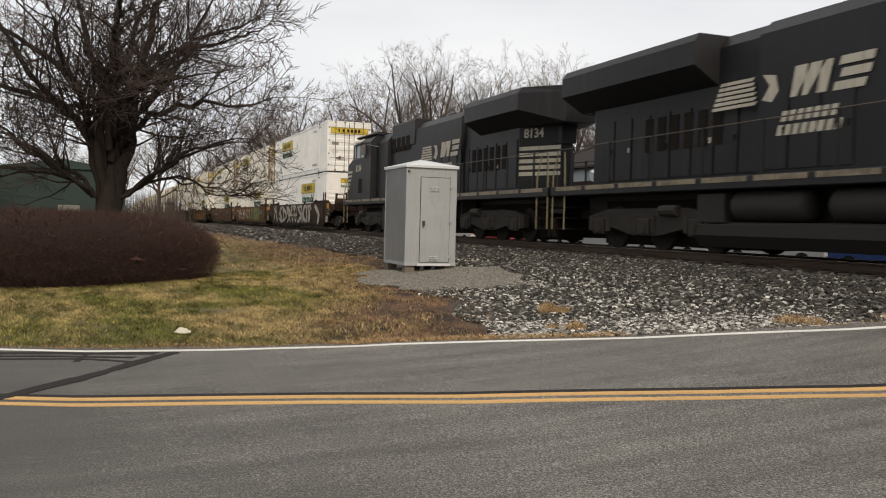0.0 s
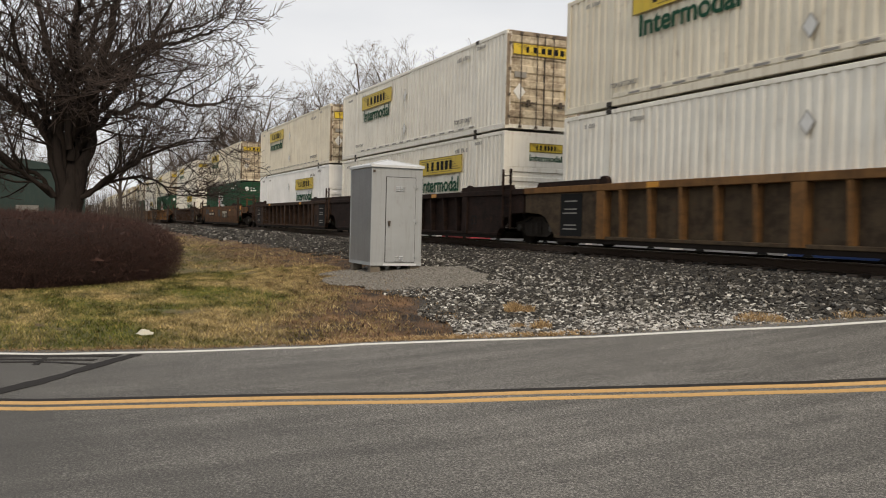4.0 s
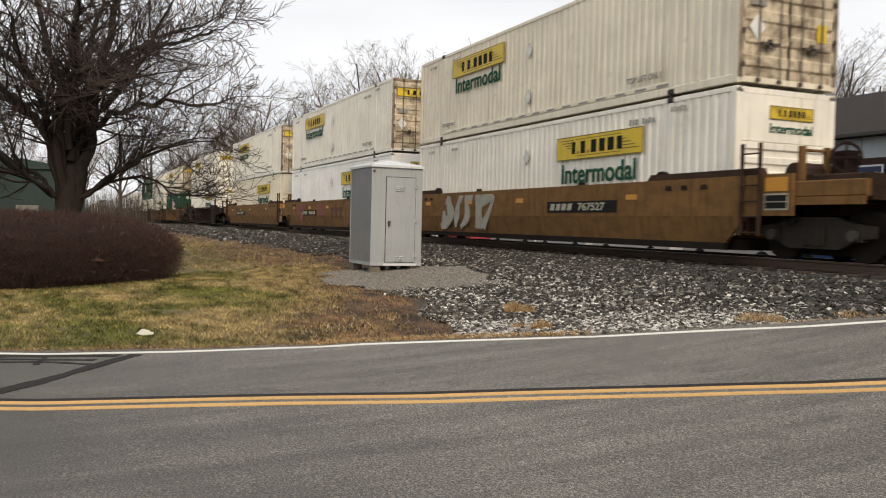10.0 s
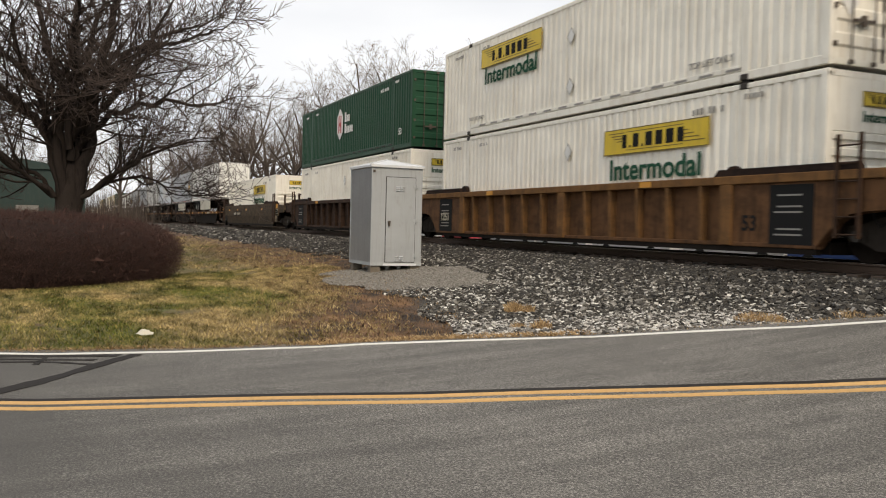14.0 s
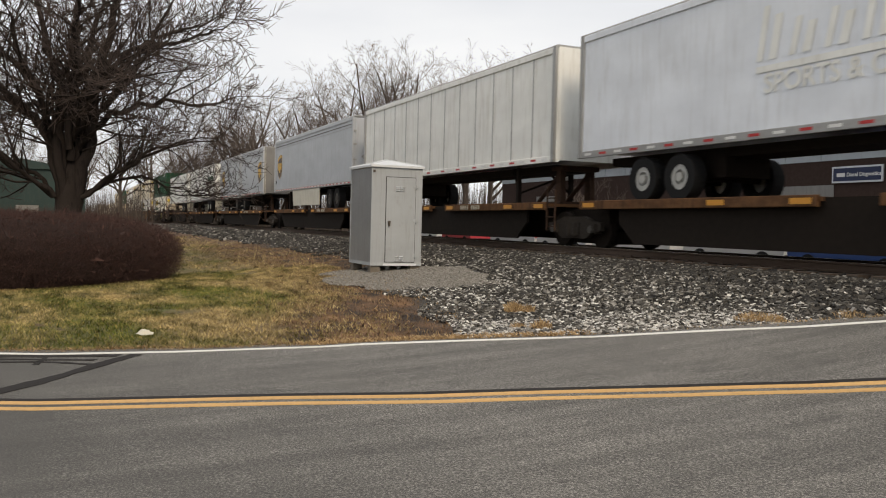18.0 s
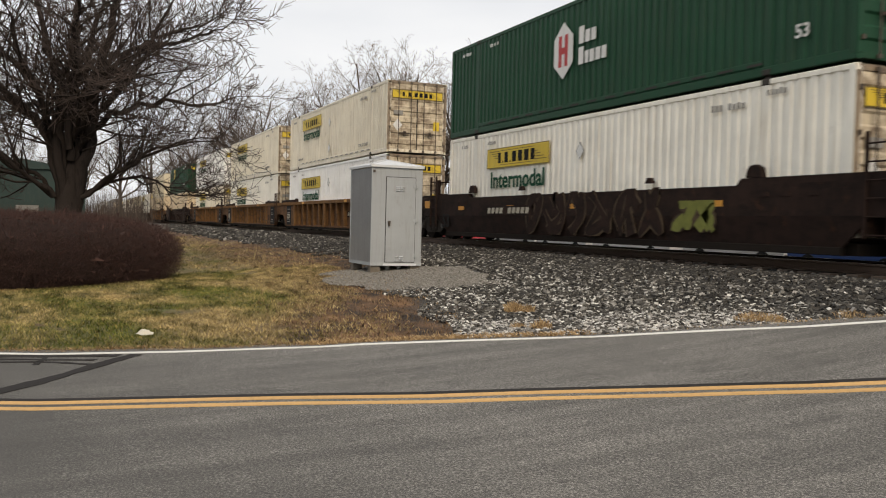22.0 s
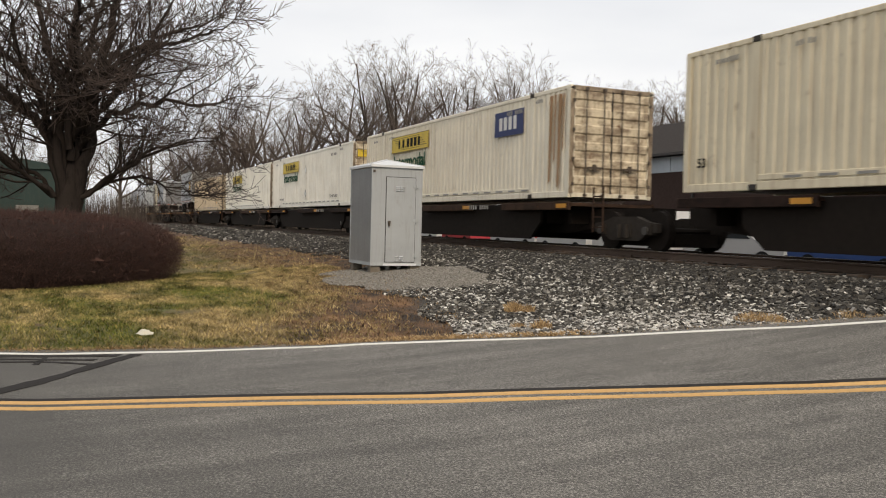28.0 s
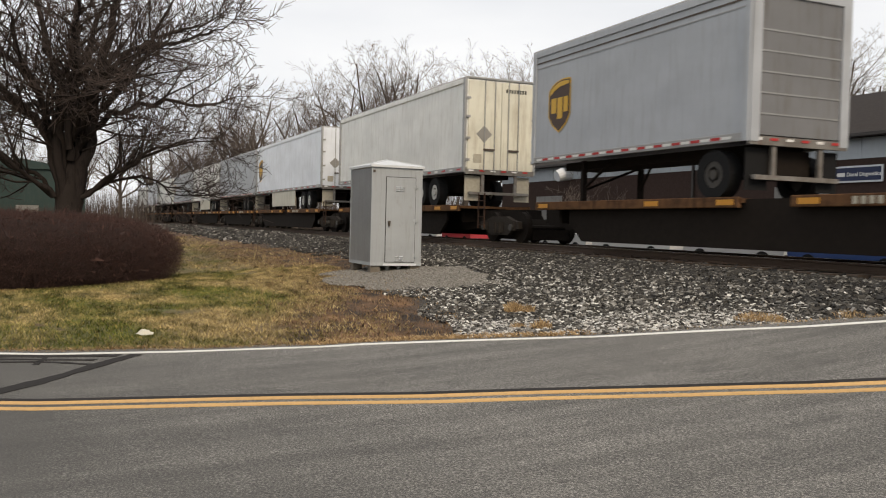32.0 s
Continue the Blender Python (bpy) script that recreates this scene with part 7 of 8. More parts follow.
blades(120000, -24, -9.5, -14.5, -5, 0.010, 0.045, BLADES, lawn_patch, "lawn_grass", "short winter lawn, patchy green and straw")
blades(26000, -60, -24, -12, -3.8, 0.020, 0.06, BLADES, lawn_patch, "lawn_grass", "short winter lawn, patchy green and straw")
blades(12000, -40, -8.5, -9, -3.2, 0.014, 0.06, BROWN_BLADES, on_soil, "dead_grass", "dead brown grass on bare soil along the ballast")
blades(5200, -30, -8.8, -9, -4.6, 0.011, 0.06, STRAW, lambda x, y: on_soil(x, y) and noise.noise(Vector((x * 0.9, y * 1.8, 21))) > 0.12, "dead_grass", "dry straw grass scattered over the bare soil")


def verge(n, y0, y1, w, h, mat, label):
    y = rng.uniform(y0, y1, n)
    wave = np.array([0.5 + 0.5 * noise.noise(Vector((q * 1.3, 2.0, 0))) for q in y])
    x = np.array([lawn_edge(q) for q in y]) - 0.02 - w * wave * rng.uniform(0, 1, n) ** 1.5
    p = np.stack([x, y, np.array([ground_z(q) for q in y]) - 0.03], 1)
    hh = rng.uniform(0.5, 1.3, n) * h
    s = np.stack([np.full(n, 0.010), hh * rng.uniform(0.4, 1.5, n), hh], 1)
    scatter("verge_grass", blade_v, blade_f, p, s, rng.uniform(0, 6.28, n), mat, label, "grass")


verge(4200, -14.5, -7.6, 0.5, 0.05, BROWN_BLADES, "dead brown grass along the road edge")
verge(5200, -14.5, -5.3, 0.75, 0.05, STRAW, "dry straw-coloured grass along the road edge")
verge(3600, -15.0, -9.0, 0.55, 0.04, BROWN_BLADES, "dead brown litter along the road edge")
verge(3000, -9.2, -6.0, 0.42, 0.075, STRAW, "dry straw-coloured grass along the road edge")
verge(700, -5.3, -2.6, 0.7, 0.05, STRAW, "dry straw-coloured grass along the road edge")


def tuft(x, y, r, h, n, label):
    ang, rad = rng.uniform(0, 6.28, n), r * np.sqrt(rng.uniform(0, 1, n))
    p = np.stack([x + rad * np.cos(ang), y + rad * np.sin(ang), np.full(n, ground_z(y) - 0.02)], 1)
    hh = rng.uniform(0.5, 1.2, n) * h
    s = np.stack([np.full(n, 0.006), hh * rng.uniform(0.1, 0.7, n), hh * (1.15 - 0.75 * (rad / r) ** 2)], 1)
    scatter("grass_tuft", blade_v, blade_f, p, s, rng.uniform(0, 6.28, n), STRAW, label, "grass tuft")


for x, y, r, h, n in ((-11.28, -5.66, 0.15, 0.14, 620), (-11.10, -5.52, 0.09, 0.11, 220), (-9.52, -6.22, 0.13, 0.13, 420), (-9.75, -6.42, 0.10, 0.10, 200), (-8.20, -4.02, 0.20, 0.10, 260), (-8.0, -3.85, 0.20, 0.09, 240), (-8.35, -3.75, 0.24, 0.07, 200), (-7.5, -3.1, 0.2, 0.08, 120)):
    tuft(x, y, r, h, n, "tuft of dry straw-coloured grass among the ballast")

# ---------------------------------------------------------------- the signal cabinet
def signal_cabinet():
    bx0, bx1, by0, by1, z0, z1, ap = -20.90, -19.30, -5.18, -3.91, -0.52, 1.85, 2.05
    c = thing("signal_cabinet", "grey metal railway signal cabinet with white roof, on short piers", "equipment cabinet")
    part("body", Bm().extrude([(by0, z0 + 0.06), (by1, z0 + 0.06), (by1, z1), (by0, z1)], bx0, bx1), SHED, c)
    # side sheets: streaked metal, its colour darkened to set them in shade
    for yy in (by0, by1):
        part("side_sheet", Bm().box(bx0 + 0.03, bx1 - 0.03, yy - 0.006, yy + 0.006, z0 + 0.07, z1 - 0.02), SHADED_SHEET, c, "streaked metal side sheet, darkened as if in shade")
    for x, y in ((bx1, by0), (bx1, by1), (bx0, by0), (bx0, by1)):
        part("corner_trim", Bm().box(x - 0.03, x + 0.008, y - 0.012, y + 0.012, z0 + 0.06, z1), SHED, c)
    part("base_frame", Bm().box(bx0 - 0.02, bx1 + 0.02, by0 - 0.02, by1 + 0.02, z0, z0 + 0.07), SHED, c)
    cx, cy = (bx0 + bx1) / 2, (by0 + by1) / 2
    o = 0.045
    rv = [(bx0 - o, by0 - o, z1 - 0.03), (bx1 + o, by0 - o, z1 - 0.03), (bx1 + o, by1 + o, z1 - 0.03), (bx0 - o, by1 + o, z1 - 0.03)]
    rv += [(x, y, z + 0.055) for x, y, z in rv] + [(cx - 0.02, cy, ap), (cx + 0.02, cy, ap)]
    part("roof", Bm().add(rv, [(3, 2, 1, 0), (0, 1, 5, 4), (1, 2, 6, 5), (2, 3, 7, 6), (3, 0, 4, 7), (4, 5, 9, 8), (5, 6, 9), (6, 7, 8, 9), (7, 4, 8)]), SHED_ROOF, c, "white low pyramid roof")
    for x, y in ((bx0 - o, by0 - o), (bx1 + o, by0 - o), (bx1 + o, by1 + o), (bx0 - o, by1 + o)):
        part("roof_rib", Bm().tube([(x, y, z1 + 0.03), (cx, cy, ap + 0.01)], 0.014, 6), SHED_ROOF, c)
    # door on the front, set in a dark joint
    dy0, dy1, dz0, dz1 = by0 + 0.36, by0 + 1.10, z0 + 0.09, z1 - 0.26
    part("door_joint", Bm().box(bx1 - 0.01, bx1 + 0.004, dy0 - 0.015, dy1 + 0.015, dz0 - 0.015, dz1 + 0.015), SEAM, c)
    d = part("door", Bm().box(bx1 - 0.01, bx1 + 0.022, dy0, dy1, dz0, dz1), SHED, c)
    part("handle", Bm().disc(0, -0.02, 0.02, 0, 0.035, 10).box(-0.02, 0.02, -0.03, 0.03, -0.10, 0.02), ROD, d, "dark steel handle", pose(bx1 + 0.05, dy0 + 0.07, dz0 + 0.95, 0, 0, 90))
    for z in (dz1 - 0.2, dz0 + 1.0, dz0 + 0.15):
        part("hinge", Bm().tube([(bx1 + 0.03, dy1 + 0.02, z - 0.05), (bx1 + 0.03, dy1 + 0.02, z + 0.05)], 0.022, 8).box(bx1 + 0.01, bx1 + 0.03, dy1 - 0.06, dy1 + 0.07, z - 0.03, z + 0.03), SHED, d)
    for z, k in ((dz1 - 0.22, 2), (dz0 + 0.14, 2)):
        for i in range(2):
            for j in range(3):
                part("vent_slot", shared("ventl", lambda: Bm().slab([(0, 0), (0.035, -0.01), (0, -0.03)], -0.045, 0.045)), SHED_ROOF, d, "", pose(bx1 + 0.022, dy0 + 0.28 + 0.12 * i, z - 0.045 * j))
    part("roof_eye", Bm().box(bx1 + 0.0, bx1 + 0.03, by0 + 0.02, by0 + 0.07, z1 - 0.16, z1 - 0.1), ROD, c)
    for x, y, r in ((bx1 - 0.13, by0 + 0.13, 0.12), (bx1 - 0.13, by1 - 0.13, 0.12), (bx0 + 0.13, by0 + 0.13, 0.12), (bx0 + 0.13, by1 - 0.13, 0.12)):
        part("pier", Bm().slab([(-r, -0.35), (r, -0.35), (r * 0.8, 0.24), (-r * 0.8, 0.24)], -r, r), CONCRETE, c, "", (x, y, z0 - 0.24))
    for y in (by0 + 0.50, by0 + 0.80):
        part("conduit", Bm().tube([(bx1 - 0.22, y, z0 + 0.02), (bx1 - 0.22, y, -0.95)], 0.055, 10), TRAILER_RAIL, c)
    part("lower_sill", Bm().box(bx1 - 0.005, bx1 + 0.035, by0 + 0.30, by0 + 1.15, z0 - 0.005, z0 + 0.05), SHED_ROOF, c)


signal_cabinet()

# ---------------------------------------------------------------- trees
BARK = paint("dark_furrowed_bark", (0.034, 0.027, 0.024), (0.010, 0.008, 0.007), 0.95, 0.9, streak=(5.0, 5.0, 0.9), gloss=0.1)
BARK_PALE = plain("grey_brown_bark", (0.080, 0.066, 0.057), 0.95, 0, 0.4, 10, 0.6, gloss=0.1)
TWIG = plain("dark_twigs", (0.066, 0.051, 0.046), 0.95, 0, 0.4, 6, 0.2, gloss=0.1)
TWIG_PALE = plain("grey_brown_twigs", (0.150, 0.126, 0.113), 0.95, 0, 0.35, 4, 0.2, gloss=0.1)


def unit(v):
    return v / max(1e-9, v.length)


def grow(b, fine, start, way, length, r, depth, rnd, droop, spread, kids, wander, rmin=0.006, far=False):
    """One limb and all that grows from it; thick wood goes to b, twigs to fine."""
    n = (6 if depth >= 3 else (4 if depth >= 2 else (3 if depth else 1))) if not far else (5 if depth >= 3 else (3 if depth >= 2 else (2 if depth else 1)))
    r = max(r, rmin)
    pts, p, d = [start.copy()], start.copy(), way.copy()
    for k in range(n):
        d = unit(d + Vector((rnd.uniform(-1, 1), rnd.uniform(-1, 1), rnd.uniform(-0.8, 1))) * wander + Vector((0, 0, droop)))
        p = p + d * length / n
        pts.append(p.copy())
    tip = 0.30 if depth else 0.4
    (b if depth >= 2 else fine).tube(pts, [max(rmin * 0.6, r * (1 - (1 - tip) * k / n)) for k in range(n + 1)], 7 if depth >= 4 else (4 if depth >= 2 and not far else 3), False)
    if depth == 0:
        return
    m = kids[depth]
    for k in range(m):
        t = 0.22 + 0.78 * (k + rnd.uniform(0.1, 0.9)) / m
        i = min(int(t * n), n - 1)
        q = pts[i].lerp(pts[i + 1], t * n - i)
        along_ = unit(pts[i + 1] - pts[i])
        side = Vector((rnd.uniform(-1, 1), rnd.uniform(-1, 1), rnd.uniform(-0.55, 0.8)))
        side = unit(side - along_ * side.dot(along_))
        w = unit(along_ * rnd.uniform(0.55, 1.0) + side * spread * rnd.uniform(0.7, 1.2))
        rr = r * (1 - (1 - tip) * t)
        grow(b, fine, q, w, length * rnd.uniform(0.42, 0.66) * (1.0 - 0.25 * t), rr * rnd.uniform(0.42, 0.6), depth - 1, rnd, droop * 0.6, spread, kids, wander, rmin, far)


def curved(profile, compass, size, rnd):
    """A limb's centre line from its (reach, height) profile, turned to a compass way and roughened."""
    c, s = math.cos(radians(compass)), math.sin(radians(compass))
    ctrl = [Vector((r * size * c, r * size * s, z)) for r, z in profile]
    out = []
    for i in range(len(ctrl) - 1):
        p0, p1, p2, p3 = (ctrl[max(0, min(len(ctrl) - 1, k))] for k in (i - 1, i, i + 1, i + 2))
        for k in range(3):
            t = k / 3
            q = 0.5 * ((2 * p1) + (p2 - p0) * t + (2 * p0 - 5 * p1 + 4 * p2 - p3) * t * t + (3 * p1 - p0 - 3 * p2 + p3) * t ** 3)
            out.append(q + Vector((rnd.uniform(-1, 1), rnd.uniform(-1, 1), rnd.uniform(-1, 1))) * (0.10 if i + k else 0.0))
    return out + [ctrl[-1]]


LIMB = {"upright": ([(0.10, 1.6), (0.45, 3.2), (0.60, 4.2), (0.76, 5.6), (1.1, 7.1), (1.5, 8.6), (1.7, 10.3)], 0.27, 14),
        "straight": ([(0.15, 1.6), (0.22, 3.7), (0.15, 5.0), (0.45, 6.2), (0.8, 7.5), (1.0, 9.2)], 0.25, 13),
        "arch": ([(0.25, 3.3), (0.9, 4.5), (1.9, 5.0), (3.05, 5.25), (4.2, 5.3), (5.3, 5.6)], 0.145, 15),
        "rise": ([(0.4, 3.6), (0.8, 5.5), (1.9, 6.4), (3.1, 7.1), (4.4, 7.5), (5.5, 7.9)], 0.135, 14),
        "lean": ([(0.10, 2.0), (0.55, 3.8), (1.25, 4.9), (2.2, 5.8), (2.9, 6.9), (3.6, 8.2)], 0.18, 14),
        "low": ([(0.4, 2.2), (1.2, 2.85), (2.2, 3.5), (3.2, 4.0), (4.3, 4.1)], 0.095, 12),
        "sweep": ([(0.4, 2.3), (1.7, 2.85), (2.9, 2.7), (3.9, 2.4)], 0.065, 10)}


def big_tree(x, y):
    rnd = random.Random(11)
    t = thing("tree", "large bare spreading tree with dark bark behind a shrub", "tree", at=pose(x, y, -1.15))
    fine = Bm()
    trunk = Bm().tube([(0, 0, -0.2), (0.02, 0.0, 0.4), (0.0, 0.0, 1.2), (0.03, 0.0, 2.0), (0.0, 0.08, 2.8), (0.0, 0.2, 3.6)], [0.58, 0.41, 0.34, 0.32, 0.25, 0.12], 16)
    for i, p in enumerate(trunk.v):
        trunk.v[i] = tuple(Vector(p) * (1 + 0.0 * i) + Vector((noise.noise(Vector(p) * 2.3), noise.noise(Vector(p) * 2.3 + Vector((7, 0, 0))), 0)) * 0.10)
    part("trunk", trunk.mesh("trunk", True), BARK, t, "dark furrowed trunk")
    kids = {2: 6, 1: 5}
    for kind_, compass, size in (("upright", 82, 1.0), ("straight", 268, 1.0), ("arch", 90, 0.93), ("arch", 205, 0.9), ("arch", 20, 0.85), ("arch", 285, 1.0), ("rise", 78, 0.78), ("rise", 140, 0.9), ("rise", 262, 1.0), ("rise", 5, 0.8),
                                 ("lean", 272, 1.0), ("lean", 62, 0.9), ("lean", 180, 1.0), ("lean", 325, 0.9), ("low", 88, 1.0), ("low", 275, 1.0), ("low", 235, 1.0), ("sweep", 95, 1.0), ("sweep", 262, 1.0), ("sweep", 118, 1.05), ("low", 72, 1.0), ("rise", 100, 0.86), ("low", 300, 1.05), ("upright", 170, 0.9), ("straight", 100, 1.0)):
        prof, r, m = LIMB[kind_]
        wood = Bm()
        pts = curved(prof, compass, size, rnd)
        n = len(pts) - 1
        r *= 0.84
        wood.tube(pts, [max(0.02, r * (1 - 0.82 * k / n)) for k in range(n + 1)], 8, False)
        m = int(m * 1.25)
        for k in range(m + 2):
            u = 1.0 if k >= m else 0.16 + 0.84 * (k + rnd.uniform(0.1, 0.9)) / m
            i = min(int(u * n), n - 1)
            q = pts[i].lerp(pts[i + 1], u * n - i)
            a = unit(pts[i + 1] - pts[i])
            side = Vector((rnd.uniform(-1, 1), rnd.uniform(-1, 1), rnd.uniform(-0.5, 0.9)))
            side = unit(side - a * side.dot(a))
            w = unit(a * rnd.uniform(0.5, 1.0) + side * rnd.uniform(0.6, 1.1))
            grow(wood, fine, q, w, rnd.uniform(1.5, 3.1) * (1 - 0.36 * u), max(0.016, min(0.036, r * (1 - 0.82 * u) * 0.5)), 2, rnd, 0.03, 0.85, kids, 0.25, 0.0105 if kind_ not in ("low", "sweep") else 0.0088)
        part("limb", wood.mesh("limb", True), BARK, t, "gnarled dark limb")
    part("crown", fine.mesh("crown", raw=True), TWIG, t, "dense leafless twigs")


big_tree(-28.2, -11.75)


def far_tree_mesh(seed, h, spread, lean=0.0):
    """A bare tree with a rounded crown, h high."""
    rnd = random.Random(seed)
    wood, fine = Bm(), Bm()
    top = h * 0.46
    wood.tube([(0, 0, -0.3), (0.05, 0, h * 0.12), (0.1 + lean, 0.05, h * 0.28), (lean * 2, 0.1, top)], [h * 0.024, h * 0.018, h * 0.015, h * 0.011], 8, False)
    for k in range(12):
        a = 2.4 * k + rnd.uniform(-0.4, 0.4)
        z = top * rnd.uniform(0.42, 1.0)
        el = rnd.uniform(0.45, 1.40)
        w = Vector((math.cos(a) * math.cos(el), math.sin(a) * math.cos(el), math.sin(el)))
        grow(wood, fine, Vector((lean * 1.6 * z / top, 0.05, z)), w, h * (0.26 + 0.20 * math.sin(el)) * rnd.uniform(0.85, 1.1), h * 0.0095, 4, rnd, 0.03, spread, {4: 5, 3: 4, 2: 4, 1: 3}, 0.15, 0.0082, True)
    reach = sorted(p[2] for p in fine.v)[int(len(fine.v) * 0.997)]
    k = h / reach
    for b in (wood, fine):
        b.v = [(p[0] * k, p[1] * k, p[2] * k) for p in b.v]
    return wood.mesh("trunk", True), fine.mesh("crown", raw=True)


FAR = [far_tree_mesh(s, 15.0, sp) for s, sp in ((3, 0.6), (5, 0.75), (8, 0.55), (13, 0.7))]


def far_tree(px_angle, dist, h, k, spin, label="bare grey-brown tree behind the railway"):
    """A tree in that direction from the first rail's axis (degrees) and at that distance from the camera."""
    a = radians(px_angle)
    x, y = EYE.x - dist * math.cos(a), EYE.y + dist * math.sin(a)
    s = h * 1.24 / 15.0
    t = thing("tree", label, "tree", "bare trees behind the railway", at=pose(x, y, -0.85, 0, 0, spin) @ Matrix.Scale(s, 4))
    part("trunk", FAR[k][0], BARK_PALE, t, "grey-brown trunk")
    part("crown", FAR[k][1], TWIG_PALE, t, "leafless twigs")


for row in ((10.8, 95, 13.0, 1, 10), (12.2, 86, 12.0, 0, 200), (14.0, 78, 11.8, 2, 80), (14.7, 92, 12.6, 3, 140), (17.1, 88, 15.2, 0, 20), (18.7, 94, 16.6, 1, 300), (20.6, 90, 16.2, 3, 45),
            (22.0, 82, 14.4, 2, 190), (23.6, 94, 16.4, 0, 330), (25.2, 84, 14.6, 1, 120), (26.8, 92, 15.6, 2, 10), (28.4, 80, 13.8, 3, 70), (30.0, 90, 15.4, 0, 240), (31.8, 98, 15.0, 1, 15),
            (33.8, 110, 15.0, 3, 100), (34.9, 100, 13.0, 1, 210), (36.0, 106, 14.6, 0, 310), (37.2, 100, 14.6, 3, 15), (38.4, 112, 15.0, 2, 220), (39.2, 100, 15.2, 0, 85), (40.0, 106, 16.2, 1, 60), (40.8, 98, 15.0, 2, 130), (41.6, 112, 16.5, 3, 20), (43.2, 104, 16.5, 0, 150), (44.8, 100, 17.0, 2, 290), (46.4, 104, 18.2, 1, 340), (48.0, 98, 17.6, 3, 200), (49.6, 104, 18.5, 0, 110), (51.4, 100, 17.0, 2, 30), (53.2, 104, 17.0, 1, 10)):
    far_tree(*row)
for row in ((-3.5, 150, 13.0, 0, 0), (-1.5, 165, 14.0, 2, 90), (1.0, 170, 14.0, 1, 30), (3.2, 160, 15.0, 3, 200), (5.0, 150, 14.5, 0, 120), (6.6, 140, 13.5, 2, 310), (8.2, 128, 13.0, 1, 250), (9.6, 118, 13.5, 3, 50), (7.4, 165, 16.0, 0, 10), (10.4, 140, 16.0, 2, 170)):
    far_tree(*row, label="distant bare tree beyond the bend of the line")

# thickets of brush under the far trees
brush_v = [(-0.5, 0, 0), (0.5, 0, 0), (0.12, 0.1, 1.0), (-0.12, 0.1, 1.0)]


def thicket(n, a0, a1, d0, d1, h, w, mat, label):
    aa, dd = np.radians(rng.uniform(a0, a1, n)), rng.uniform(d0, d1, n)
    p = np.stack([-dd * np.cos(aa), EYE.y + dd * np.sin(aa), np.full(n, -0.9)], 1)
    hh = rng.uniform(0.25, 1.0, n) * h
    s = np.stack([np.full(n, w) * rng.uniform(0.6, 1.5, n), hh * rng.uniform(-0.4, 0.4, n) * 4, hh], 1)
    scatter("brush", brush_v, [(0, 1, 2, 3)], p, s, rng.uniform(0, 6.28, n), mat, label, "brush")


BRUSH = island_ramp("grey_brown_brush", [(0.0, (0.045, 0.034, 0.029)), (0.5, (0.085, 0.066, 0.056)), (1.0, (0.14, 0.112, 0.095))])
thicket(8200, 10, 33, 78, 112, 6.5, 0.05, BRUSH, "bare grey-brown brush under the trees")
thicket(7500, -6, 12, 120, 190, 6.5, 0.06, BRUSH, "bare grey-brown brush under the trees")
thicket(5200, 30, 60, 104, 140, 11.5, 0.10, BRUSH, "bare grey-brown brush under the trees")
thicket(3500, 60, 340, 150, 240, 11.0, 0.4, BRUSH, "bare woods all round the place")

# ---------------------------------------------------------------- the shrub on the lawn
SHRUB = island_ramp("red_brown_shrub_twigs", [(0.0, (0.040, 0.017, 0.013)), (0.5, (0.063, 0.025, 0.019)), (1.0, (0.092, 0.038, 0.028))])


def mound(u, v, k):
    """A point of the shrub's rounded form: compass u, elevation v, k = 1 on its skin."""
    cx, cy, cz, ax, ay = -22.3, -12.9, -0.42, 2.45, 3.85
    c, s = np.cos(v), np.sin(v)
    r = (np.abs(c) ** 2.7 + np.abs(s) ** 2.7) ** (-1 / 2.7) * k
    up = np.where(s > 0, 0.97, 1.15)
    return np.stack([cx + (ax * np.cos(u) - 0.7 * np.sin(u)) * c * r, cy + ay * c * np.sin(u) * r, cz + up * s * r], -1)


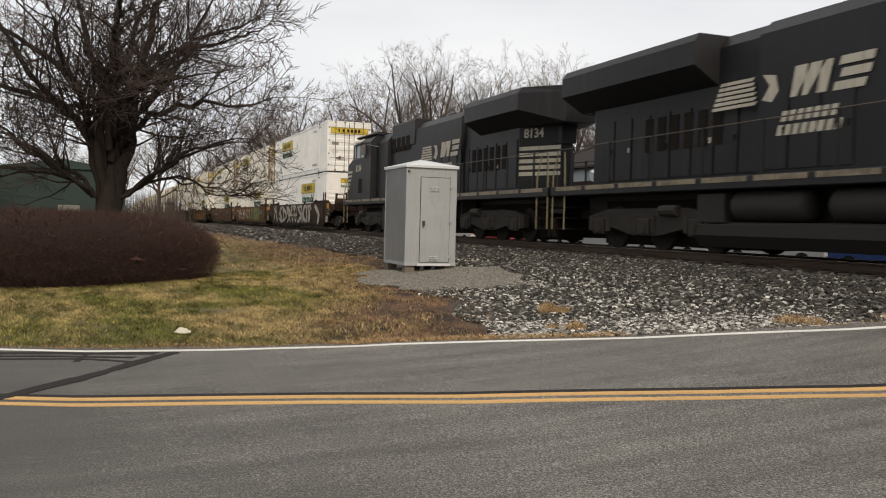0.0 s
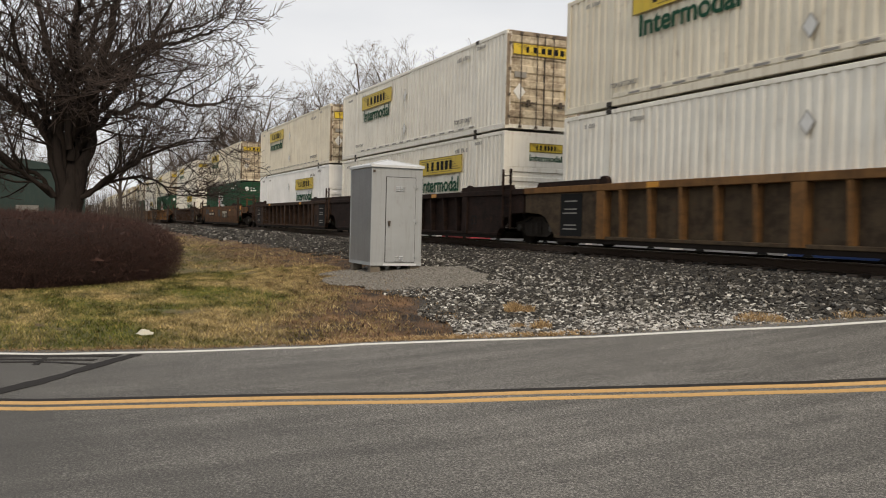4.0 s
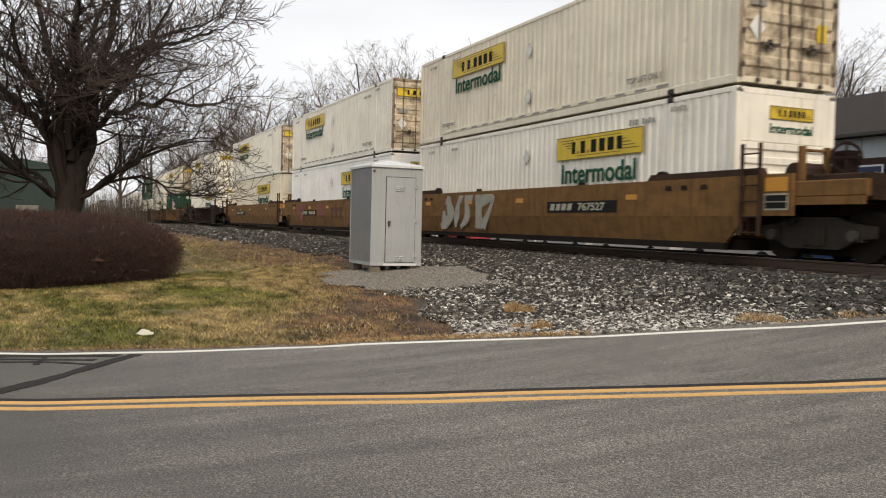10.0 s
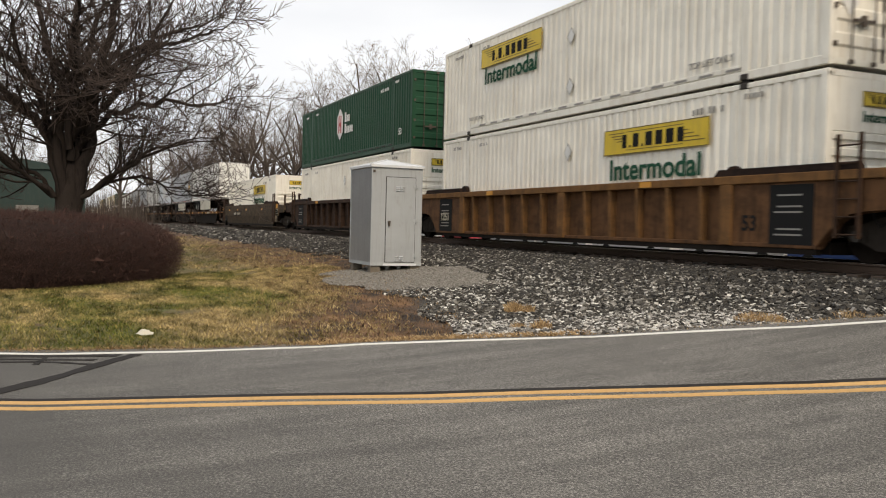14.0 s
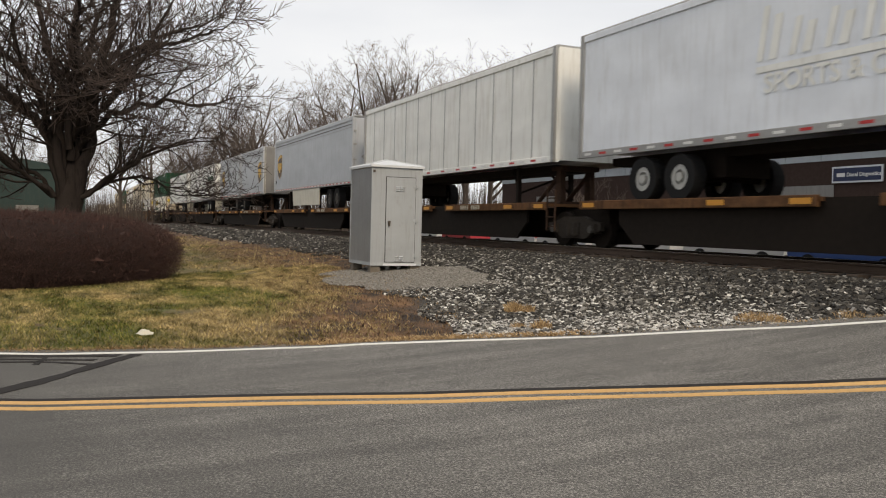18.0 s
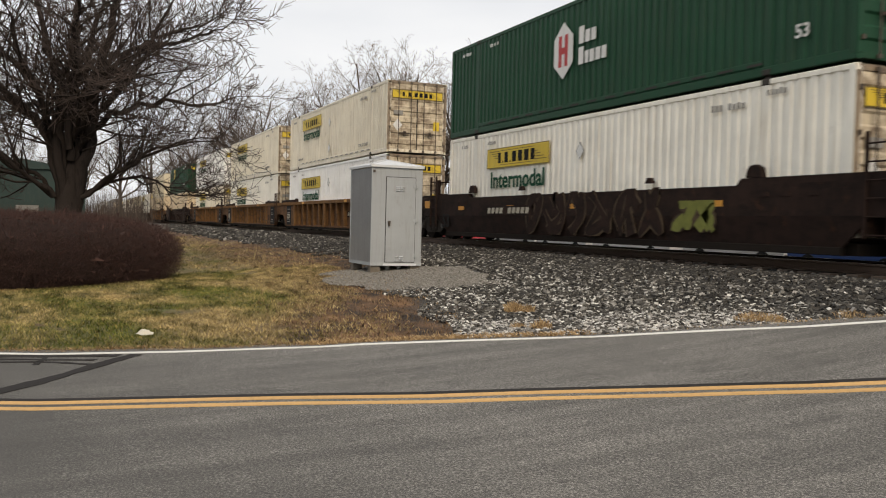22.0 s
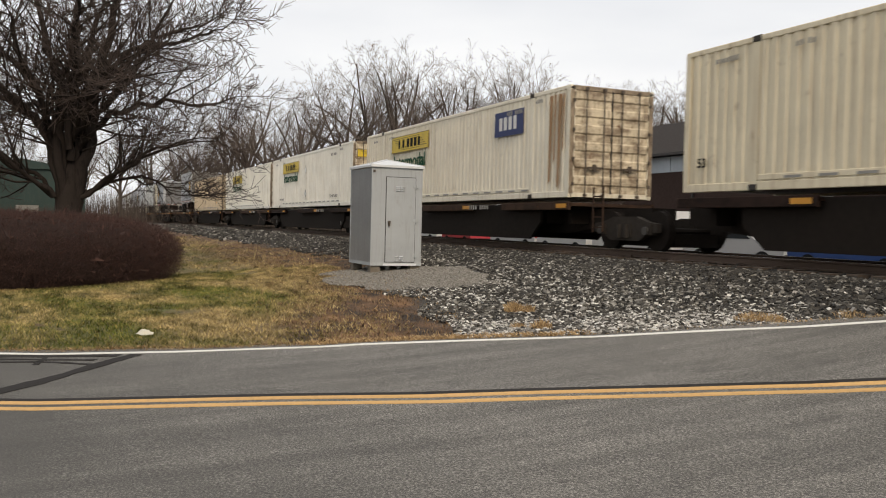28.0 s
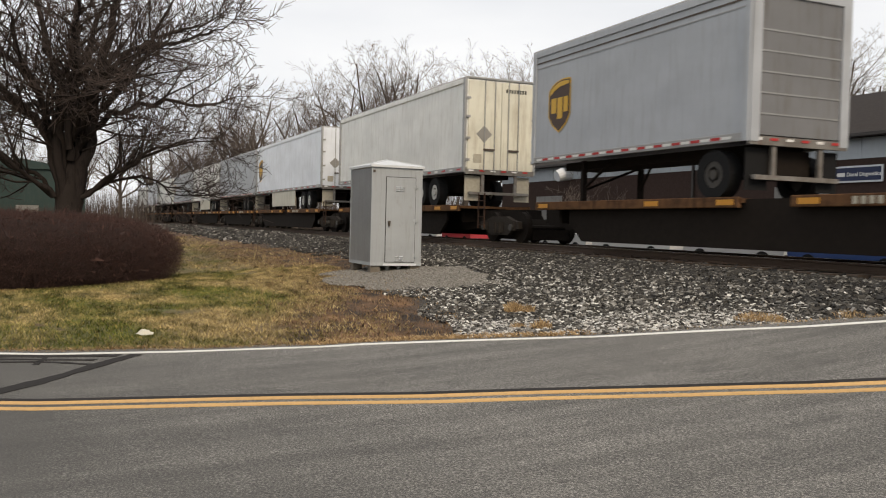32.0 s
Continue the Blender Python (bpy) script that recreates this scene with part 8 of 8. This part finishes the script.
def shrub():
    n = 190000
    u, v = rng.uniform(0, 2 * np.pi, n), np.arcsin(rng.uniform(-0.62, 1.0, n))
    k = 0.80 + 0.20 * rng.uniform(0, 1, n) ** 0.8
    p = mound(u, v, k)
    out = mound(u, v, k + 0.1) - p
    out /= np.linalg.norm(out, axis=1)[:, None]
    way = out * 0.35 + rng.normal(0, 0.60, (n, 3)) + np.array([0, 0, 0.50])
    way /= np.linalg.norm(way, axis=1)[:, None]
    ln = (rng.uniform(0.07, 0.20, n) * np.where(rng.uniform(0, 1, n) < 0.07, 2.0, 1.0))[:, None]
    bend = rng.normal(0, 0.22, (n, 3)) * ln
    wide = np.cross(way, rng.normal(0, 1, (n, 3)))
    wide *= (rng.uniform(0.0010, 0.0020, n) / np.linalg.norm(wide, axis=1))[:, None]
    mid = p + way * ln * 0.55 + bend
    tip = p + way * ln + bend * 0.6
    q = np.stack([p - wide, p + wide, mid + wide * 0.8, tip, mid - wide * 0.8], 1)
    q[:, :, 2] = np.maximum(q[:, :, 2], -1.14)
    f = (np.arange(n)[:, None] * 5 + np.arange(5)[None]).tolist()
    me = bpy.data.meshes.new("shrub_twigs")
    me.from_pydata(q.reshape(-1, 3).tolist(), [], f)
    me.materials.append(None)
    t = thing("shrub", "dense red-brown leafless shrub clipped into a low mound", "shrub")
    tagged(part("twig_mass", me, SHRUB, t), kind="stuff")
    # solid core whose dark brown stands for the shade among the twigs
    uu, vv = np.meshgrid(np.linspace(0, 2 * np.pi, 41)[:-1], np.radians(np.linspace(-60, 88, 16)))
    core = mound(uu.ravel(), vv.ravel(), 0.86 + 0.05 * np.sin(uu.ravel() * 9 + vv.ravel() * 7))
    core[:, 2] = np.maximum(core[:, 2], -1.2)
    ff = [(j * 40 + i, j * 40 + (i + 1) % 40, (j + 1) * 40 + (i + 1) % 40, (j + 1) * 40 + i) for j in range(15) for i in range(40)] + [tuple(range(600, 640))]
    part("inner_mass", Bm().add(core.tolist(), ff).mesh("inner_mass", True), SHRUB_CORE_SHADE, t, "solid dark core, coloured as the shade between twigs")


SHRUB_CORE_SHADE = plain("shade_brown_shrub_core", (0.020, 0.012, 0.010), 0.95, 0, 0.5, 30, 0.6)
shrub()

# ---------------------------------------------------------------- the workshop beyond the track
SHINGLE = plain("dark_brown_shingles", (0.036, 0.031, 0.029), 0.95, 0, 0.35, 5, 0.5, gloss=0.1)
BRICK = plain("brown_brick_wall", (0.050, 0.033, 0.028), 0.95, 0, 0.3, 8, 0.4, gloss=0.1)
SIDING = paint("pale_blue_white_siding", (0.40, 0.44, 0.47), (0.24, 0.24, 0.23), 0.3, 0.6)
TRIM_DARK = plain("dark_brown_gutter", (0.035, 0.03, 0.028), 0.6)
NAVY = plain("navy_sign_board", (0.012, 0.022, 0.065), 0.5)


def workshop():
    h = thing("workshop", "long low brown workshop with dark gable roof and pale upper band", "building")
    x0, x1, y0, y1, gz, ez, rz = -55.0, 16.0, 17.0, 34.0, -0.85, 4.30, 7.45
    ym = 25.2
    part("wall", Bm().box(x0, x1, y0, y1, gz, 3.50), BRICK, h, "dark brown brick wall")
    part("upper_band", Bm().box(x0 - 0.02, x1 + 0.02, y0 - 0.02, y1 + 0.02, 3.50, ez + 0.02), SIDING, h, "pale siding band under the eaves")
    o = 0.55
    part("roof", Bm().extrude([(y0 - o, ez - 0.02), (y0 - o, ez + 0.16), (ym, rz + 0.16), (y1 + o, ez + 0.16), (y1 + o, ez - 0.02), (ym, rz - 0.05)], x0 - 0.6, x1 + 0.6), SHINGLE, h, "dark shingled gable roof")
    part("gable", Bm().add([(x0, y0, ez), (x0, y1, ez), (x0, ym, rz), (x0 + 0.15, y0, ez), (x0 + 0.15, y1, ez), (x0 + 0.15, ym, rz)], [(0, 1, 2), (5, 4, 3), (0, 3, 4, 1), (1, 4, 5, 2), (2, 5, 3, 0)]), SIDING, h)
    part("gutter", Bm().box(x0 - 0.6, x1 + 0.6, y0 - o - 0.10, y0 - o, ez + 0.02, ez + 0.15), TRIM_DARK, h)
    for x in (-34.4, -12.0, 8.0):
        part("downspout", Bm().box(x - 0.07, x + 0.07, y0 - 0.12, y0 - 0.02, gz, ez), TRIM_DARK, h)
    for k in range(36):
        x = x0 + 1.2 + 1.95 * k
        part("band_batten", shared("batten", lambda: Bm().box(-0.02, 0.02, -0.03, 0.0, 3.52, 4.28)), SIDING, h, "", (x, y0 - 0.02, 0))
    for x in (-39.3, -18.0):
        w = part("window", Bm().box(x, x + 0.85, y0 - 0.05, y0 - 0.03, 3.66, 4.2), GLASS, h, "small dark window")
        part("window_frame", Bm().box(x - 0.06, x, y0 - 0.08, y0 - 0.02, 3.6, 4.26).box(x + 0.85, x + 0.91, y0 - 0.08, y0 - 0.02, 3.6, 4.26).box(x, x + 0.85, y0 - 0.08, y0 - 0.02, 4.2, 4.26).box(x, x + 0.85, y0 - 0.08, y0 - 0.02, 3.6, 3.66), SHED_ROOF, w)
    part("stove_pipe", Bm().tube([(-43.5, 20.6, 5.3), (-43.5, 20.6, 7.5)], 0.16, 12).disc(-43.5, 20.4, 20.8, 7.6, 0.22, 12), TRIM_DARK, h, "dark stove pipe")
    part("stove_pipe", Bm().tube([(-22.5, 21.0, 5.4), (-22.5, 21.0, 8.1)], 0.14, 12), TRIM_DARK, h)
    part("wall_vent", Bm().tube([(-46.0, y0, 3.85), (-46.0, y0 - 0.5, 3.80), (-46.0, y0 - 0.95, 3.65)], [0.42, 0.42, 0.34], 14), SHED_ROOF, h, "round white wall vent")
    s = part("sign", Bm().box(-25.85, -23.45, y0 - 0.10, y0 - 0.04, 2.56, 3.22), SHED_ROOF, h, "navy sign with a white border")
    part("sign_face", Bm().box(-25.77, -23.53, y0 - 0.112, y0 - 0.10, 2.63, 3.15), NAVY, s)
    part("sign_mark", Bm().box(-25.60, -25.20, y0 - 0.12, y0 - 0.112, 2.80, 2.95), WHITE_INK, s)
    part("sign_lettering", lettering("Diesel Diagnostics", 0.215), WHITE_INK, s, "", (-25.12, y0 - 0.116, 2.81))
    for x in (-50.0, -29.0, -6.0):
        part("door", Bm().box(x, x + 3.2, y0 - 0.04, y0 - 0.01, gz, 2.5), DARK_NOSE, h, "dark roller door")


workshop()


def sapling(x, y):
    rnd = random.Random(int(-x * 10))
    wood, fine = Bm(), Bm()
    for k in range(9):
        a, el = rnd.uniform(0, 6.28), rnd.uniform(0.8, 1.4)
        grow(wood, fine, Vector((0, 0, 0)), Vector((math.cos(a) * math.cos(el), math.sin(a) * math.cos(el), math.sin(el))), rnd.uniform(2.2, 3.4), 0.03, 3, rnd, 0.05, 0.6, {3: 5, 2: 4, 1: 3}, 0.12)
    t = thing("shrub", "bare upright shrub against the workshop wall", "shrub", at=pose(x, y, -0.8))
    part("stem_cluster", wood, BARK_PALE, t)
    part("branchwork", fine, TWIG_PALE, t)


sapling(-43.0, 15.6)
sapling(-40.6, 15.8)


# ---------------------------------------------------------------- parked cars in the workshop's yard
def car_paint(name, c):
    m, nt_, b = shader(name)
    b.inputs["Base Color"].default_value = (*c, 1)
    b.inputs["Roughness"].default_value = 0.28
    b.inputs["Coat Weight"].default_value = 0.6
    return m


def parked_car(x, y, turn, body, word, van=False):
    c = thing("car", f"{word} parked {'van' if van else 'car'} in the yard beyond the track", "car", "parked cars", at=pose(x, y, -0.76, 0, 0, turn))
    hh = 1.95 if van else 1.42
    side = [(-2.15, 0.42), (-2.2, 0.75), (-1.95, 0.95), (-1.0, 1.0), (-0.45, hh - 0.04), (0.2, hh), (1.2, hh - 0.02), (1.75, 1.05), (2.15, 0.98), (2.2, 0.45), (2.0, 0.28), (-2.0, 0.28)]
    if van:
        side = [(-2.3, 0.42), (-2.3, 0.95), (-1.7, 1.1), (-1.1, hh - 0.05), (-0.8, hh), (2.2, hh), (2.35, 1.0), (2.35, 0.45), (2.2, 0.28), (-2.2, 0.28)]
    b = Bm().slab(side, -0.84, 0.84)
    part("body", b, body, c)
    for s in (-1, 1):
        part("side_glass", Bm().slab([(-0.85, 1.02), (-0.38, hh - 0.12), (1.15, hh - 0.12), (1.5, 1.02)], s * 0.845 - 0.006, s * 0.845 + 0.006), GLASS, c, "dark side windows")
        for xx in (-1.35, 1.35):
            w = part("wheel", shared("cwheel", lambda: Bm().disc(0, -0.11, 0.11, 0, 0.32, 18, 0.19)), RUBBER, c, "black tyre", (xx, s * 0.76, 0.32))
            part("rim", shared("crim", lambda: Bm().disc(0, -0.09, 0.09, 0, 0.20, 14)), RIM, w)
    for q in (-2.19, 2.19):
        part("bumper", shared("cbump", lambda: Bm().box(-0.08, 0.08, -0.8, 0.8, 0.32, 0.55, 0.03)), TRIM_DARK, c, "", (q, 0, 0))
    part("tail_lamp", Bm().box(2.16, 2.22, -0.8, -0.55, 0.72, 0.90), RED_INK, c)
    part("tail_lamp", Bm().box(2.16, 2.22, 0.55, 0.8, 0.72, 0.90), RED_INK, c)


RED_CAR, WHITE_CAR = car_paint("red_car_paint", (0.42, 0.02, 0.03)), car_paint("white_car_paint", (0.55, 0.56, 0.57))
BLUE_CAR, SILVER_CAR = car_paint("blue_car_paint", (0.02, 0.06, 0.20)), car_paint("silver_car_paint", (0.42, 0.43, 0.45))
for row in ((-49.8, 9.4, 4, WHITE_CAR, "white"), (-44.0, 9.2, -3, RED_CAR, "red"), (-38.2, 9.6, 2, SILVER_CAR, "silver"), (-33.0, 9.3, 178, WHITE_CAR, "white"), (-27.6, 9.0, 3, WHITE_CAR, "white", True), (-22.6, 9.5, 185, SILVER_CAR, "silver"), (-17.4, 9.0, -2, BLUE_CAR, "blue"), (-11.5, 9.3, 2, WHITE_CAR, "white")):
    parked_car(*row)

# ---------------------------------------------------------------- beyond the lawn
TEAL = paint("dark_teal_metal_siding", (0.013, 0.034, 0.031), (0.05, 0.05, 0.045), 0.4, 0.6)


def metal_shed():
    h = thing("metal_shed", "dark teal metal warehouse beyond the lawn", "building")
    part("wall", corrugated(-14.0, 0.0, -1.2, 5.9, 0, 0.5, 0.06, -1), TEAL, h, "ribbed teal siding", pose(-111.0, -23.5, 0, 0, 0, -90) @ Matrix.Scale(-1, 4, (1, 0, 0)))
    part("hall", Bm().box(-140, -111.1, -23.4, -9.6, -1.2, 5.85), TEAL, h)
    part("roof", Bm().extrude([(-23.9, 5.85), (-9.2, 5.85), (-16.5, 7.0)], -140.5, -110.8), TEAL, h)
    part("loading_door", Bm().box(-110.95, -110.9, -17.0, -14.6, -1.1, 1.6), DARK_NOSE, h, "dark loading door")
    part("base_band", Bm().box(-110.93, -110.86, -23.5, -17.2, -1.1, 0.6), SIDING, h, "pale base band")


metal_shed()
far = thing("low_building", "low brown flat-roofed building at the far edge of the lawn", "building")
part("wall", Bm().box(-104, -96, -38, -24.2, -1.2, 6.6), BRICK, far)
part("roof", Bm().box(-104.3, -95.7, -38.3, -23.9, 6.6, 6.9), TRIM_DARK, far)
for k in range(3):
    part("window", Bm().box(-95.98, -95.9, -37 + 4 * k, -35 + 4 * k, 1.5, 3.2), GLASS, far)

# a scrap of white paper on the lawn
litter = thing("litter", "crumpled scrap of white paper on the lawn", "litter")
lb = Bm()
lr = random.Random(5)
ring = [(0.11 * math.cos(6.283 * k / 9) * lr.uniform(0.7, 1.2), 0.11 * math.sin(6.283 * k / 9) * lr.uniform(0.7, 1.2)) for k in range(9)]
lv = [(a, b, lr.uniform(0, 0.02)) for a, b in ring] + [(a * 0.5, b * 0.5, lr.uniform(0.03, 0.07)) for a, b in ring] + [(0, 0, 0.06)]
lf = [(i, (i + 1) % 9, (i + 1) % 9 + 9, i + 9) for i in range(9)] + [(i + 9, (i + 1) % 9 + 9, 18) for i in range(9)]
part("paper", lb.add(lv, lf), SKIRT, litter, "", pose(-11.95, -10.84, ground_z(-10.84) + 0.01, 0, 0, 60))


def motions():
    for ob, front, z in MOVERS:
        walk(ob, [(t, pose(front + s, MID, z)) for t, s in RUN])


motions()
